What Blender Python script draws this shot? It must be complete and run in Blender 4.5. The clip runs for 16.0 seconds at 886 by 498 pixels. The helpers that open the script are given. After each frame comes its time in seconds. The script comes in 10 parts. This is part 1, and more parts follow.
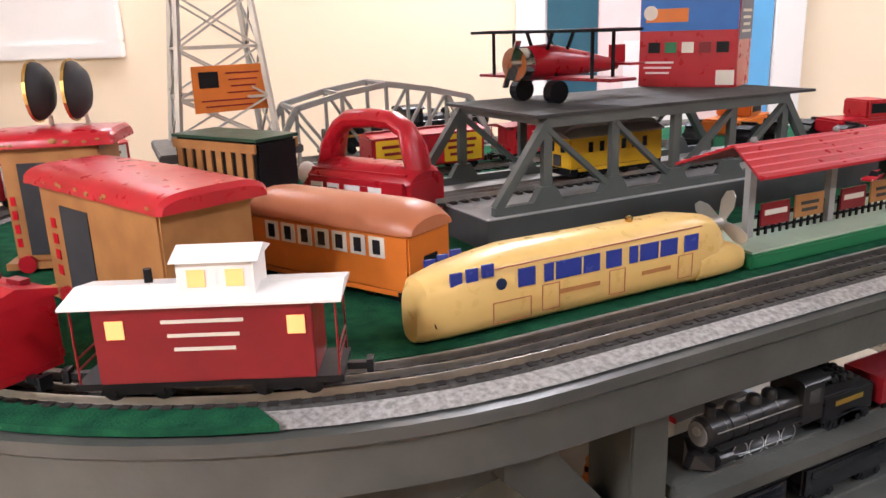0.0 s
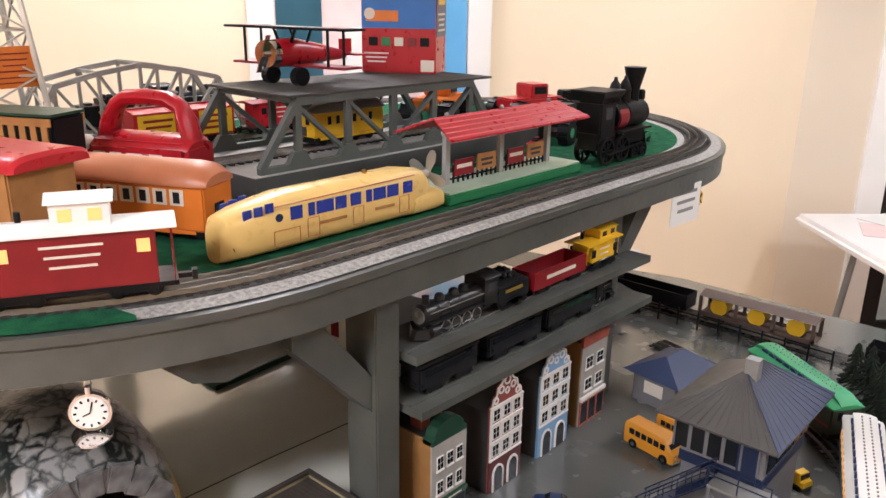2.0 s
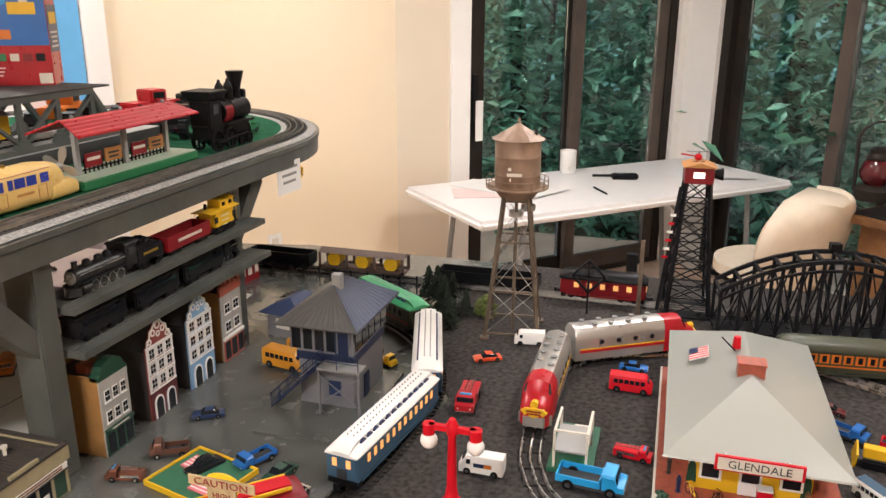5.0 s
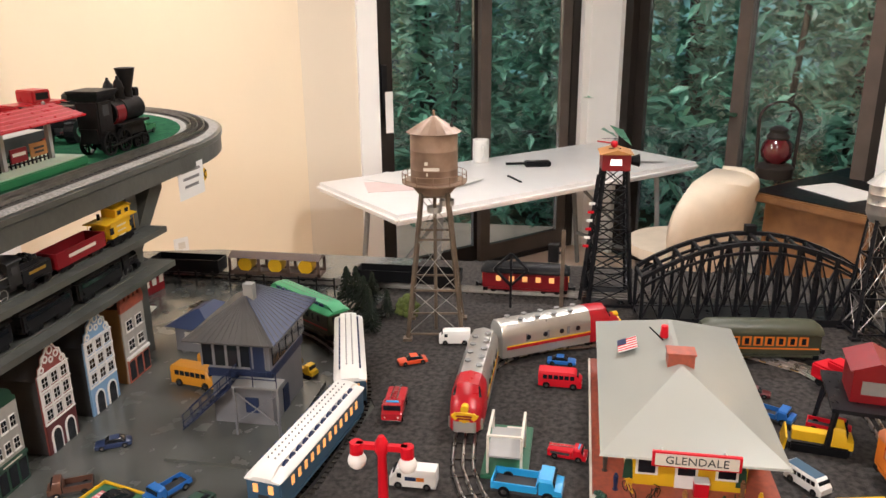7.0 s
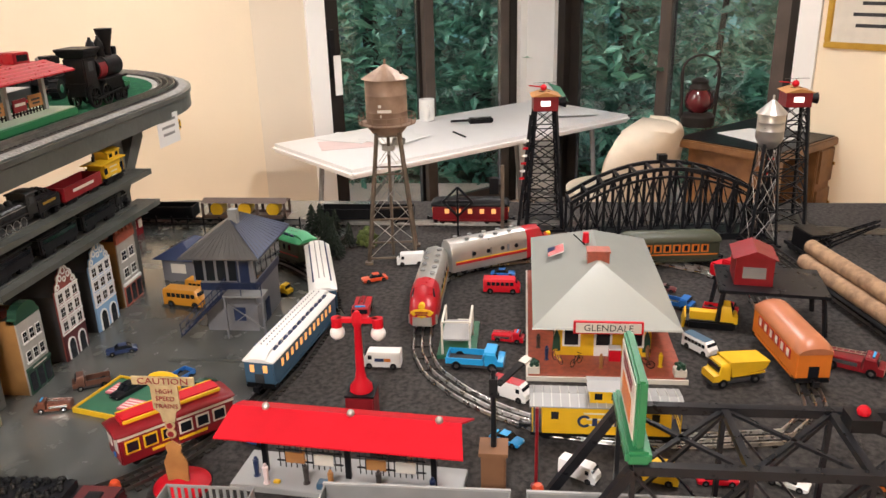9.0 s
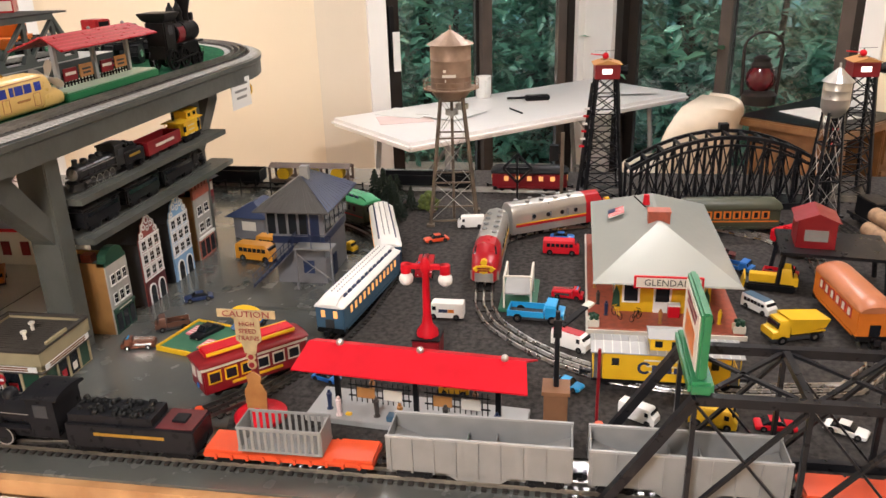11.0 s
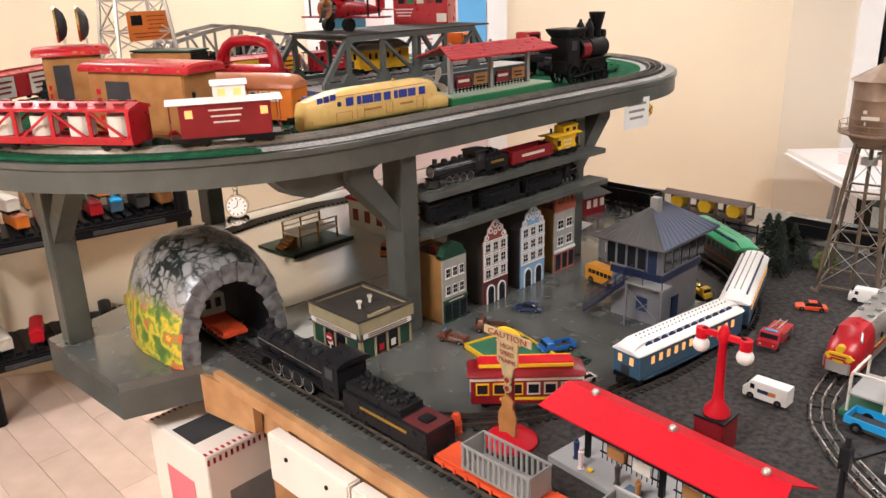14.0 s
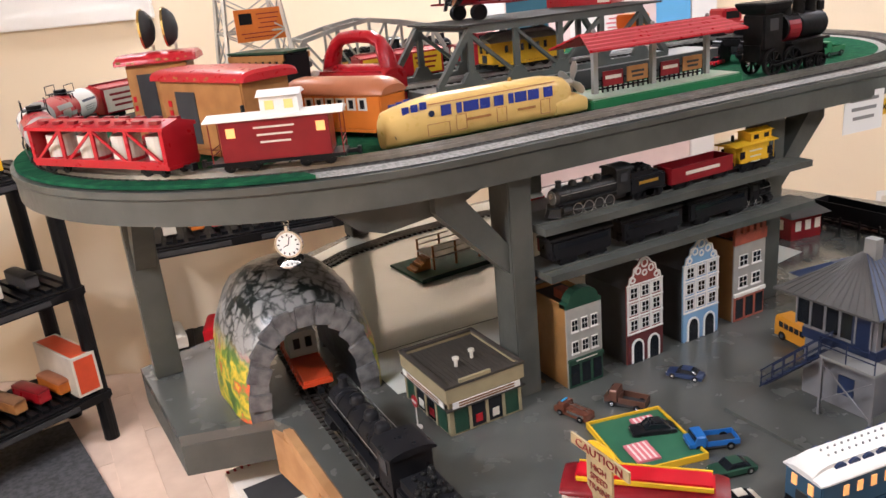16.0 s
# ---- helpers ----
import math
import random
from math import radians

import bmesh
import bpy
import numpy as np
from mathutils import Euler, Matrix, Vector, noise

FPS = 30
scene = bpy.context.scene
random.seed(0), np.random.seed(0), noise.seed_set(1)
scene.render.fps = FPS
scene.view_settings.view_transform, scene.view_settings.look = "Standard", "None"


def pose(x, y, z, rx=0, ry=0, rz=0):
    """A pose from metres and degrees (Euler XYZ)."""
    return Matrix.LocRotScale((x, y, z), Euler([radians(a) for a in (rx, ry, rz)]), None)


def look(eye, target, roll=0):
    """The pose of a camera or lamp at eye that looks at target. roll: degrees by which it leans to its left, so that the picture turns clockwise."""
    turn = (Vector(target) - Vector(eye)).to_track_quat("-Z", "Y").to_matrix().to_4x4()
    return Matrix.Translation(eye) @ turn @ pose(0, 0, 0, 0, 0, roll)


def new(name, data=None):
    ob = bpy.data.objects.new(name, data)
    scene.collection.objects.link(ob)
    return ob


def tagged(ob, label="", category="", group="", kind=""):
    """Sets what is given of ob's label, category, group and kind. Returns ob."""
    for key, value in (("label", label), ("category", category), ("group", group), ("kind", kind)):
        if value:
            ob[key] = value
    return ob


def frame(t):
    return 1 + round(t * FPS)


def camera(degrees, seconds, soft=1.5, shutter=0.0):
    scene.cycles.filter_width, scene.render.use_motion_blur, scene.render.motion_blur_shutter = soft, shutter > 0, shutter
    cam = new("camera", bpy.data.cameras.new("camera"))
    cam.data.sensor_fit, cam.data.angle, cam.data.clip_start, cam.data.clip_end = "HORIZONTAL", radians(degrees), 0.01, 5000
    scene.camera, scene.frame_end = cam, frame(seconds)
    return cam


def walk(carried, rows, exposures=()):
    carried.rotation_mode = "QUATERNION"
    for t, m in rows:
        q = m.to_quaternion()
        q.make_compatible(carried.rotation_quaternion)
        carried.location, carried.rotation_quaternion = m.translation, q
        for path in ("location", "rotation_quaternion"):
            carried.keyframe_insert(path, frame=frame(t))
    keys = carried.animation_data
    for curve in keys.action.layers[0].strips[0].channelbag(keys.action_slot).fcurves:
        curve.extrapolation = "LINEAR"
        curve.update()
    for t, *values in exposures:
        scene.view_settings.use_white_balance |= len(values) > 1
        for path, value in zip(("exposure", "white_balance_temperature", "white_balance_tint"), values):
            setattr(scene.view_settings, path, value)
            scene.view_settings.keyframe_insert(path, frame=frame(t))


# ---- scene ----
cam = camera(59.0, 16.0)
ROWS = [
    (0.0, 0.0007, 0.1058, 1.5575, -27.67, -15.78, 1.94),
    (0.5, -0.0079, 0.072, 1.5624, -30.37, -16.03, 1.24),
    (1.5, -0.1419, -0.1097, 1.5878, -40.78, -16.91, 0.08),
    (2.0, -0.2009, -0.1002, 1.5976, -48.22, -17.73, -0.84),
    (2.5, -0.233, -0.0909, 1.6001, -55.22, -18.42, -0.83),
    (3.0, -0.2761, -0.1606, 1.6044, -60.12, -18.36, -0.29),
    (3.5, -0.3608, -0.2281, 1.6157, -64.22, -18.05, -0.33),
    (4.0, -0.4356, -0.2817, 1.6258, -67.95, -17.66, -0.29),
    (4.5, -0.4829, -0.3145, 1.6258, -71.02, -17.46, -0.29),
    (5.0, -0.4931, -0.3653, 1.6236, -73.55, -17.13, -0.27),
    (7.5, -0.4175, -0.3368, 1.6186, -81.4, -18.58, 0.77),
    (8.0, -0.4754, -0.3444, 1.6153, -82.66, -19.35, 0.99),
    (8.5, -0.6206, -0.3697, 1.6119, -83.33, -19.73, 1.25),
    (9.0, -0.6991, -0.3713, 1.6047, -83.86, -19.99, 1.51),
    (11.5, -0.7748, -0.3462, 1.5615, -77.36, -20.91, 1.57),
    (12.0, -0.7826, -0.3494, 1.5611, -73.37, -20.55, 1.34),
    (12.5, -0.79, -0.3547, 1.5674, -67.46, -20.07, 1.12),
    (13.0, -0.7312, -0.3779, 1.5561, -60.14, -19.56, 1.14),
    (13.5, -0.6374, -0.4513, 1.5764, -51.76, -19.11, 1.39),
    (14.0, -0.5753, -0.5594, 1.5662, -44.42, -18.98, 1.69),
    (14.5, -0.4562, -0.5615, 1.5564, -37.01, -18.95, 2.6),
    (15.0, -0.3386, -0.5057, 1.5517, -29.81, -19.11, 4.24),
    (15.5, -0.2625, -0.4753, 1.535, -28.28, -19.53, 4.78),
    (16.0, -0.205, -0.4179, 1.5382, -26.93, -18.92, 5.54),
]
walk(cam, [(t, look((x, y, z), Vector((x, y, z)) + pose(0, 0, 0, 90 + pitch, 0, yaw) @ Vector((0, 0, -1)), -roll)) for t, x, y, z, yaw, pitch, roll in ROWS],
     [(0.0, 0.0, 5850.0, 14.0), (3.0, 0.0, 6150.0, 11.0), (5.0, 0.0, 6450.0, 10.0), (12.5, 0.0, 6400.0, 10.0), (15.0, 0.0, 6000.0, 11.0), (16.0, 0.0, 5900.0, 11.0)])

# ---- world and light ----
world = bpy.data.worlds.new("world")
scene.world = world
world.use_nodes = True
_n = world.node_tree.nodes
_sky = _n.new("ShaderNodeTexSky")
_sky.sky_type = "NISHITA"
_sky.sun_disc = False
_sky.sun_elevation, _sky.sun_rotation = radians(50), radians(20)
world.node_tree.links.new(_sky.outputs[0], _n["Background"].inputs[0])
_n["Background"].inputs[1].default_value = 0.15
_sun = bpy.data.lights.new("sun", "SUN")
_sun.energy, _sun.angle, _sun.color = 5.0, radians(12), (1.0, 0.97, 0.92)
new("sun", _sun).matrix_world = look((3, 12, 16), (8, -1, 0))
LAMPS = [(1.25, 1.95, 31), (0.15, 2.5, 9), (-2.1, 0.45, 56), (-1.35, 0.0, 44), (0.9, -0.95, 20), (2.4, -0.6, 30), (2.35, 0.75, 14)]
for _x, _y, _w in LAMPS:
    _l = bpy.data.lights.new("ceiling_lamp", "AREA")
    _l.shape, _l.size, _l.energy, _l.color = "DISK", 0.34, _w, (1.0, 0.955, 0.96)
    new("ceiling_lamp", _l).matrix_world = pose(_x, _y, 2.545)

# ---- materials ----
def mat(name, col, rough=0.5, metal=0.0, var=0.12, scale=8.0, bump=0.0, bscale=60.0, col2=None, spec=0.35, rand=0.0, emit=0.0, coat=0.0):
    m = bpy.data.materials.new(name)
    m.use_nodes = True
    nt = m.node_tree
    b = nt.nodes["Principled BSDF"]
    co = nt.nodes.new("ShaderNodeTexCoord")
    n1 = nt.nodes.new("ShaderNodeTexNoise")
    n1.inputs["Scale"].default_value, n1.inputs["Detail"].default_value = scale, 6
    nt.links.new(co.outputs["Object"], n1.inputs["Vector"])
    ramp = nt.nodes.new("ShaderNodeValToRGB")
    c2 = col2 or tuple(c * (1 - var) for c in col)
    ramp.color_ramp.elements[0].position, ramp.color_ramp.elements[1].position = 0.35, 0.65
    ramp.color_ramp.elements[0].color, ramp.color_ramp.elements[1].color = (*c2, 1), (*col, 1)
    nt.links.new(n1.outputs["Fac"], ramp.inputs["Fac"])
    out = ramp.outputs["Color"]
    if rand:
        oi = nt.nodes.new("ShaderNodeObjectInfo")
        hsv = nt.nodes.new("ShaderNodeHueSaturation")
        mr = nt.nodes.new("ShaderNodeMapRange")
        mr.inputs[3].default_value, mr.inputs[4].default_value = 1 - rand, 1 + rand
        nt.links.new(oi.outputs["Random"], mr.inputs[0])
        nt.links.new(mr.outputs[0], hsv.inputs["Value"])
        nt.links.new(out, hsv.inputs["Color"])
        out = hsv.outputs["Color"]
    nt.links.new(out, b.inputs["Base Color"])
    n2 = nt.nodes.new("ShaderNodeTexNoise")
    n2.inputs["Scale"].default_value, n2.inputs["Detail"].default_value = bscale, 4
    nt.links.new(co.outputs["Object"], n2.inputs["Vector"])
    rr = nt.nodes.new("ShaderNodeMapRange")
    rr.inputs[3].default_value, rr.inputs[4].default_value = max(0.02, rough - 0.1), min(1, rough + 0.1)
    nt.links.new(n2.outputs["Fac"], rr.inputs[0])
    nt.links.new(rr.outputs[0], b.inputs["Roughness"])
    b.inputs["Metallic"].default_value = metal
    b.inputs["Specular IOR Level"].default_value = spec
    b.inputs["Coat Weight"].default_value = coat
    if bump:
        bp = nt.nodes.new("ShaderNodeBump")
        bp.inputs["Strength"].default_value, bp.inputs["Distance"].default_value = bump, 0.002
        nt.links.new(n2.outputs["Fac"], bp.inputs["Height"])
        nt.links.new(bp.outputs[0], b.inputs["Normal"])
    if emit:
        b.inputs["Emission Color"].default_value = (*col, 1)
        b.inputs["Emission Strength"].default_value = emit
    return m


def glass(name, tint=(0.9, 0.95, 0.95), rough=0.02):
    m = bpy.data.materials.new(name)
    m.use_nodes = True
    b = m.node_tree.nodes["Principled BSDF"]
    b.inputs["Base Color"].default_value = (*tint, 1)
    b.inputs["Transmission Weight"].default_value, b.inputs["Roughness"].default_value, b.inputs["IOR"].default_value = 1.0, rough, 1.45
    return m


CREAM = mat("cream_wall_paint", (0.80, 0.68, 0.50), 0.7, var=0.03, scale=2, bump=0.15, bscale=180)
SCHOOL = mat("school_bus_orange", (0.52, 0.22, 0.015), 0.4, var=0.1)
PALEBLUE = mat("pale_blue_facade", (0.20, 0.36, 0.56), 0.5, var=0.1)
MINTBOARD = mat("pale_mint_gloss_paint", (0.83, 0.85, 0.78), 0.12, col2=(0.76, 0.78, 0.70), scale=5, bump=0.05, bscale=30, spec=1.0, coat=1.0)
ROADBED = mat("dark_roadbed", (0.075, 0.072, 0.068), 0.8, col2=(0.045, 0.043, 0.04), scale=160, bump=0.5, bscale=300, spec=0.05)
# darker copy of the cream: shade on the window-side walls put into colour
CREAMSHADE = mat("shaded_cream_wall_paint", (0.66, 0.58, 0.46), 0.7, var=0.03, scale=2, bump=0.15, bscale=180)
WHITEP = mat("white_trim_paint", (0.80, 0.79, 0.76), 0.45, var=0.04, scale=5)
CEIL = mat("ceiling_paint", (0.72, 0.70, 0.65), 0.8, var=0.03)
WOODFLOOR = mat("pale_wood_floor", (0.74, 0.57, 0.46), 0.35, col2=(0.62, 0.46, 0.36), scale=6, bump=0.1, bscale=40, rand=0.14)
RUG = mat("dark_grey_rug", (0.10, 0.10, 0.105), 0.95, var=0.4, scale=60, bump=0.6, bscale=300, spec=0.05)
GREYP = mat("grey_painted_wood", (0.085, 0.089, 0.08), 0.33, col2=(0.062, 0.065, 0.058), scale=14, bump=0.25, bscale=70)
DECKP = mat("grey_green_deck_paint", (0.098, 0.102, 0.093), 0.25, col2=(0.07, 0.073, 0.066), scale=5, bump=0.05, bscale=25, spec=0.5, coat=1.0)
for _m in (DECKP, MINTBOARD):
    _m.node_tree.nodes["Principled BSDF"].inputs["Coat Roughness"].default_value = 0.14
    _m.node_tree.nodes["Principled BSDF"].inputs["Coat Weight"].default_value = 1.0 if _m is MINTBOARD else 0.55
    _m.node_tree.nodes["Principled BSDF"].inputs["Coat IOR"].default_value = 1.75 if _m is MINTBOARD else 1.5
CARPET = mat("dark_grey_carpet", (0.062, 0.056, 0.052), 0.95, col2=(0.028, 0.026, 0.025), scale=90, bump=0.7, bscale=400, spec=0.05)
BALLAST = mat("grey_ballast", (0.36, 0.35, 0.33), 0.8, col2=(0.20, 0.195, 0.185), scale=210, bump=0.7, bscale=330, spec=0.1)
FELT = mat("green_felt", (0.018, 0.10, 0.045), 0.95, col2=(0.01, 0.055, 0.03), scale=50, bump=0.8, bscale=350, spec=0.05)
RAWWOOD = mat("raw_pine", (0.45, 0.25, 0.11), 0.6, col2=(0.34, 0.17, 0.07), scale=20, bump=0.2)
WHITEBOARD = mat("white_painted_board", (0.72, 0.67, 0.60), 0.5, var=0.06, scale=9, bump=0.15)
RAIL = mat("tinplate_rail", (0.55, 0.54, 0.52), 0.28, metal=1.0, var=0.15, scale=40)
DARKRAIL = mat("worn_steel_rail", (0.26, 0.25, 0.235), 0.34, metal=1.0, var=0.25, scale=40)
TIE = mat("dark_sleeper", (0.035, 0.03, 0.026), 0.6, var=0.3, scale=50, spec=0.15)
BLACK = mat("black_plastic", (0.008, 0.008, 0.009), 0.4, var=0.3, scale=20, spec=0.15)
BLACKIRON = mat("black_cast_iron", (0.010, 0.009, 0.009), 0.42, var=0.3, scale=60, bump=0.3, bscale=90, spec=0.15)
BLACKSTEEL = mat("black_enamel_steel", (0.014, 0.014, 0.016), 0.3, var=0.3, scale=30, spec=0.15)
BROWNBLACK = mat("dark_bronze_frame", (0.026, 0.021, 0.018), 0.4, var=0.2, spec=0.15)
BROWN = mat("brown_frame", (0.09, 0.07, 0.058), 0.5, var=0.2)
RED = mat("red_paint", (0.38, 0.010, 0.018), 0.3, var=0.12, scale=30)
BRIGHTRED = mat("bright_red_plastic", (0.50, 0.008, 0.018), 0.45, var=0.08, scale=30, spec=0.15)
DARKRED = mat("dark_red_paint", (0.20, 0.009, 0.014), 0.35, var=0.15, scale=30)
MAROON = mat("maroon_paint", (0.10, 0.018, 0.02), 0.4, var=0.2, scale=30)
WHITE = mat("white_plastic", (0.74, 0.73, 0.70), 0.4, var=0.05, scale=20)
OFFWHITE = mat("off_white_plastic", (0.62, 0.58, 0.50), 0.5, var=0.08, scale=20)
SILVER = mat("silver_paint", (0.50, 0.49, 0.46), 0.32, metal=0.7, var=0.12, scale=20)
CHROME = mat("chrome", (0.7, 0.7, 0.7), 0.12, metal=1.0, var=0.1)
ROOFGREY = mat("pale_grey_tin_roof", (0.36, 0.37, 0.34), 0.22, metal=0.25, var=0.04, scale=4, spec=0.7)
YELLOW = mat("yellow_plastic", (0.70, 0.42, 0.015), 0.4, var=0.1, scale=30)
CREAMY = mat("cream_yellow_enamel", (0.72, 0.50, 0.17), 0.3, var=0.08, scale=30)
ORANGE = mat("orange_paint", (0.62, 0.17, 0.02), 0.4, var=0.12, scale=30)
REDORANGE = mat("red_orange_plastic", (0.60, 0.07, 0.02), 0.45, var=0.12, scale=30)
TAN = mat("tan_wood", (0.40, 0.19, 0.06), 0.5, col2=(0.30, 0.13, 0.04), scale=30)
TERRA = mat("terracotta_roof", (0.42, 0.15, 0.07), 0.35, var=0.12, scale=30)
GREEN = mat("green_enamel", (0.02, 0.16, 0.06), 0.4, var=0.15, scale=30)
DARKGREEN = mat("dark_green_enamel", (0.016, 0.055, 0.032), 0.4, var=0.15, scale=30)
PULLGREEN = mat("pullman_green", (0.05, 0.055, 0.035), 0.4, var=0.15, scale=30)
ROOFGREEN = mat("bright_green_roof", (0.05, 0.30, 0.13), 0.45, var=0.12, scale=30)
TRIMBLUE = mat("dark_blue_trim", (0.010, 0.019, 0.055), 0.45, var=0.12, scale=30)
TOWERGREY = mat("tower_grey_enamel", (0.16, 0.16, 0.17), 0.45, var=0.12, scale=30)
BLUE = mat("blue_plastic", (0.02, 0.13, 0.42), 0.35, var=0.1, scale=30)
SKYBLUE = mat("sky_blue_plastic", (0.02, 0.30, 0.62), 0.35, var=0.1, scale=30)
NAVY = mat("navy_enamel", (0.018, 0.032, 0.085), 0.35, var=0.15, scale=30)
STEELBLUE = mat("steel_blue_enamel", (0.045, 0.10, 0.16), 0.4, var=0.12, scale=30)
SLATE = mat("slate_blue_roof", (0.030, 0.044, 0.095), 0.45, var=0.15, scale=30)
SLATEGREY = mat("slate_grey_roof", (0.072, 0.070, 0.068), 0.45, var=0.12, scale=30)
GREYPL = mat("grey_plastic", (0.22, 0.22, 0.215), 0.5, var=0.12, scale=30)
LIGHTGREY = mat("light_grey_plastic", (0.31, 0.31, 0.30), 0.45, var=0.1, scale=20)
DARKGREY = mat("dark_grey_plastic", (0.05, 0.05, 0.052), 0.55, var=0.2, scale=30, spec=0.15)
BROWNB = mat("brown_building_wall", (0.22, 0.105, 0.05), 0.65, var=0.15, scale=25)
BRICK = mat("brick_litho", (0.36, 0.085, 0.05), 0.5, col2=(0.26, 0.07, 0.045), scale=90)
RUST = mat("weathered_copper_tank", (0.30, 0.21, 0.15), 0.45, metal=0.25, col2=(0.20, 0.13, 0.09), scale=22, bump=0.1)
RUSTLEG = mat("weathered_bronze_steel", (0.17, 0.13, 0.095), 0.5, metal=0.3, col2=(0.10, 0.075, 0.055), scale=30)
BRIDGEGREY = mat("grey_green_girder", (0.085, 0.095, 0.088), 0.5, var=0.15, scale=30)
BRIDGEPALE = mat("pale_grey_girder", (0.30, 0.29, 0.265), 0.5, var=0.15, scale=30)
WINDOWLIT = mat("lit_window", (1.0, 0.48, 0.16), 0.5, emit=0.5)
LAMPLIT = mat("lit_sign_pane", (1.0, 0.97, 0.92), 0.5, emit=1.5)
HEADLAMP = mat("lit_ceiling_lamp", (1.0, 0.86, 0.70), 0.5, emit=6.0)
DARKWIN = mat("dark_window", (0.012, 0.014, 0.018), 0.12, var=0.2)
BLUEWIN = mat("blue_window_foil", (0.03, 0.05, 0.30), 0.25, var=0.2)
CARD = mat("brown_cardboard", (0.28, 0.17, 0.09), 0.8, var=0.1, scale=12, bump=0.1)
PAPER = mat("white_paper", (0.74, 0.74, 0.72), 0.7, var=0.04)
PINK = mat("pink_paper", (0.62, 0.17, 0.20), 0.7, var=0.1)
MAGENTA = mat("pink_card", (0.75, 0.05, 0.30), 0.6)
BLUEDOOR = mat("blue_film", (0.13, 0.40, 0.70), 0.6, var=0.1)
PALEPINK = mat("pale_pink_card", (0.75, 0.60, 0.58), 0.7, var=0.1)
DARKTEAL = mat("dark_teal_film", (0.03, 0.10, 0.14), 0.4, var=0.2)
TABLEP = mat("white_table_plastic", (0.74, 0.73, 0.72), 0.35, var=0.03, bump=0.15, bscale=200)
CHAIRP = mat("cream_upholstery", (0.62, 0.54, 0.43), 0.75, var=0.08, scale=15, bump=0.2, bscale=200)
DESKW = mat("brown_desk_wood", (0.20, 0.10, 0.04), 0.35, col2=(0.13, 0.06, 0.025), scale=12)
GOLD = mat("gold_frame", (0.60, 0.38, 0.07), 0.35, metal=0.8, var=0.15, scale=30)
BRASS = mat("brass", (0.62, 0.42, 0.14), 0.22, metal=1.0, var=0.15, scale=30)
LOG = mat("log_bark", (0.34, 0.21, 0.12), 0.85, col2=(0.20, 0.12, 0.07), scale=45, bump=0.8, bscale=120)
COAL = mat("coal", (0.012, 0.012, 0.012), 0.45, var=0.4, scale=120, bump=1.0, bscale=300, spec=0.15)
RUBYGLASS = mat("ruby_glass", (0.09, 0.008, 0.012), 0.08, var=0.2, coat=0.6)
FIGURE = mat("dark_painted_metal", (0.06, 0.05, 0.045), 0.5, var=0.4, scale=60)
STAGEGREEN = mat("green_base", (0.03, 0.13, 0.07), 0.5, var=0.15, scale=20)
MINT = mat("pale_mint_platform", (0.36, 0.46, 0.34), 0.5, var=0.1, scale=20)
LEAFM = mat("leaf_green", (0.17, 0.40, 0.27), 0.4, col2=(0.05, 0.15, 0.10), scale=3, rand=0.0)
FIRM = mat("dark_fir", (0.012, 0.020, 0.011), 0.8, var=0.4, scale=60)
BARK = mat("tree_bark", (0.06, 0.055, 0.045), 0.9, var=0.3, scale=12, bump=0.5)
WINGLASS = glass("window_glass", (0.86, 0.93, 0.94))

# ---- mesh helpers ----
def B():
    return bmesh.new()


def box(bm, x0, y0, z0, x1, y1, z1, rz=0, piv=None):
    m = Matrix.Translation(((x0 + x1) / 2, (y0 + y1) / 2, (z0 + z1) / 2)) @ Matrix.Diagonal((abs(x1 - x0), abs(y1 - y0), abs(z1 - z0), 1))
    if rz:
        p = Vector(piv or ((x0 + x1) / 2, (y0 + y1) / 2, 0))
        m = Matrix.Translation(p) @ Matrix.Rotation(radians(rz), 4, "Z") @ Matrix.Translation(-p) @ m
    bmesh.ops.create_cube(bm, size=1, matrix=m)
    return bm


def cyl(bm, x, y, z, r, h, axis="z", seg=14, r2=None):
    rot = {"z": Matrix(), "x": Matrix.Rotation(radians(90), 4, "Y"), "y": Matrix.Rotation(radians(-90), 4, "X")}[axis]
    bmesh.ops.create_cone(bm, cap_ends=True, segments=seg, radius1=r, radius2=r if r2 is None else r2, depth=h,
                          matrix=Matrix.Translation((x, y, z)) @ rot @ Matrix.Translation((0, 0, h / 2)))
    return bm


def rod(bm, a, b, r, seg=6):
    a, b = Vector(a), Vector(b)
    d = b - a
    q = d.to_track_quat("Z", "Y").to_matrix().to_4x4()
    bmesh.ops.create_cone(bm, cap_ends=True, segments=seg, radius1=r, radius2=r, depth=d.length, matrix=Matrix.Translation((a + b) / 2) @ q)
    return bm


def bar(bm, a, b, w, t=None):
    """A rectangular bar from a to b."""
    a, b = Vector(a), Vector(b)
    d = b - a
    q = d.to_track_quat("Z", "Y").to_matrix().to_4x4()
    bmesh.ops.create_cube(bm, size=1, matrix=Matrix.Translation((a + b) / 2) @ q @ Matrix.Diagonal((w, t or w, d.length, 1)))
    return bm


def ball(bm, x, y, z, r, sx=1, sy=1, sz=1, seg=12):
    bmesh.ops.create_uvsphere(bm, u_segments=seg, v_segments=max(6, seg // 2 + 2), radius=r, matrix=Matrix.Translation((x, y, z)) @ Matrix.Diagonal((sx, sy, sz, 1)))
    return bm


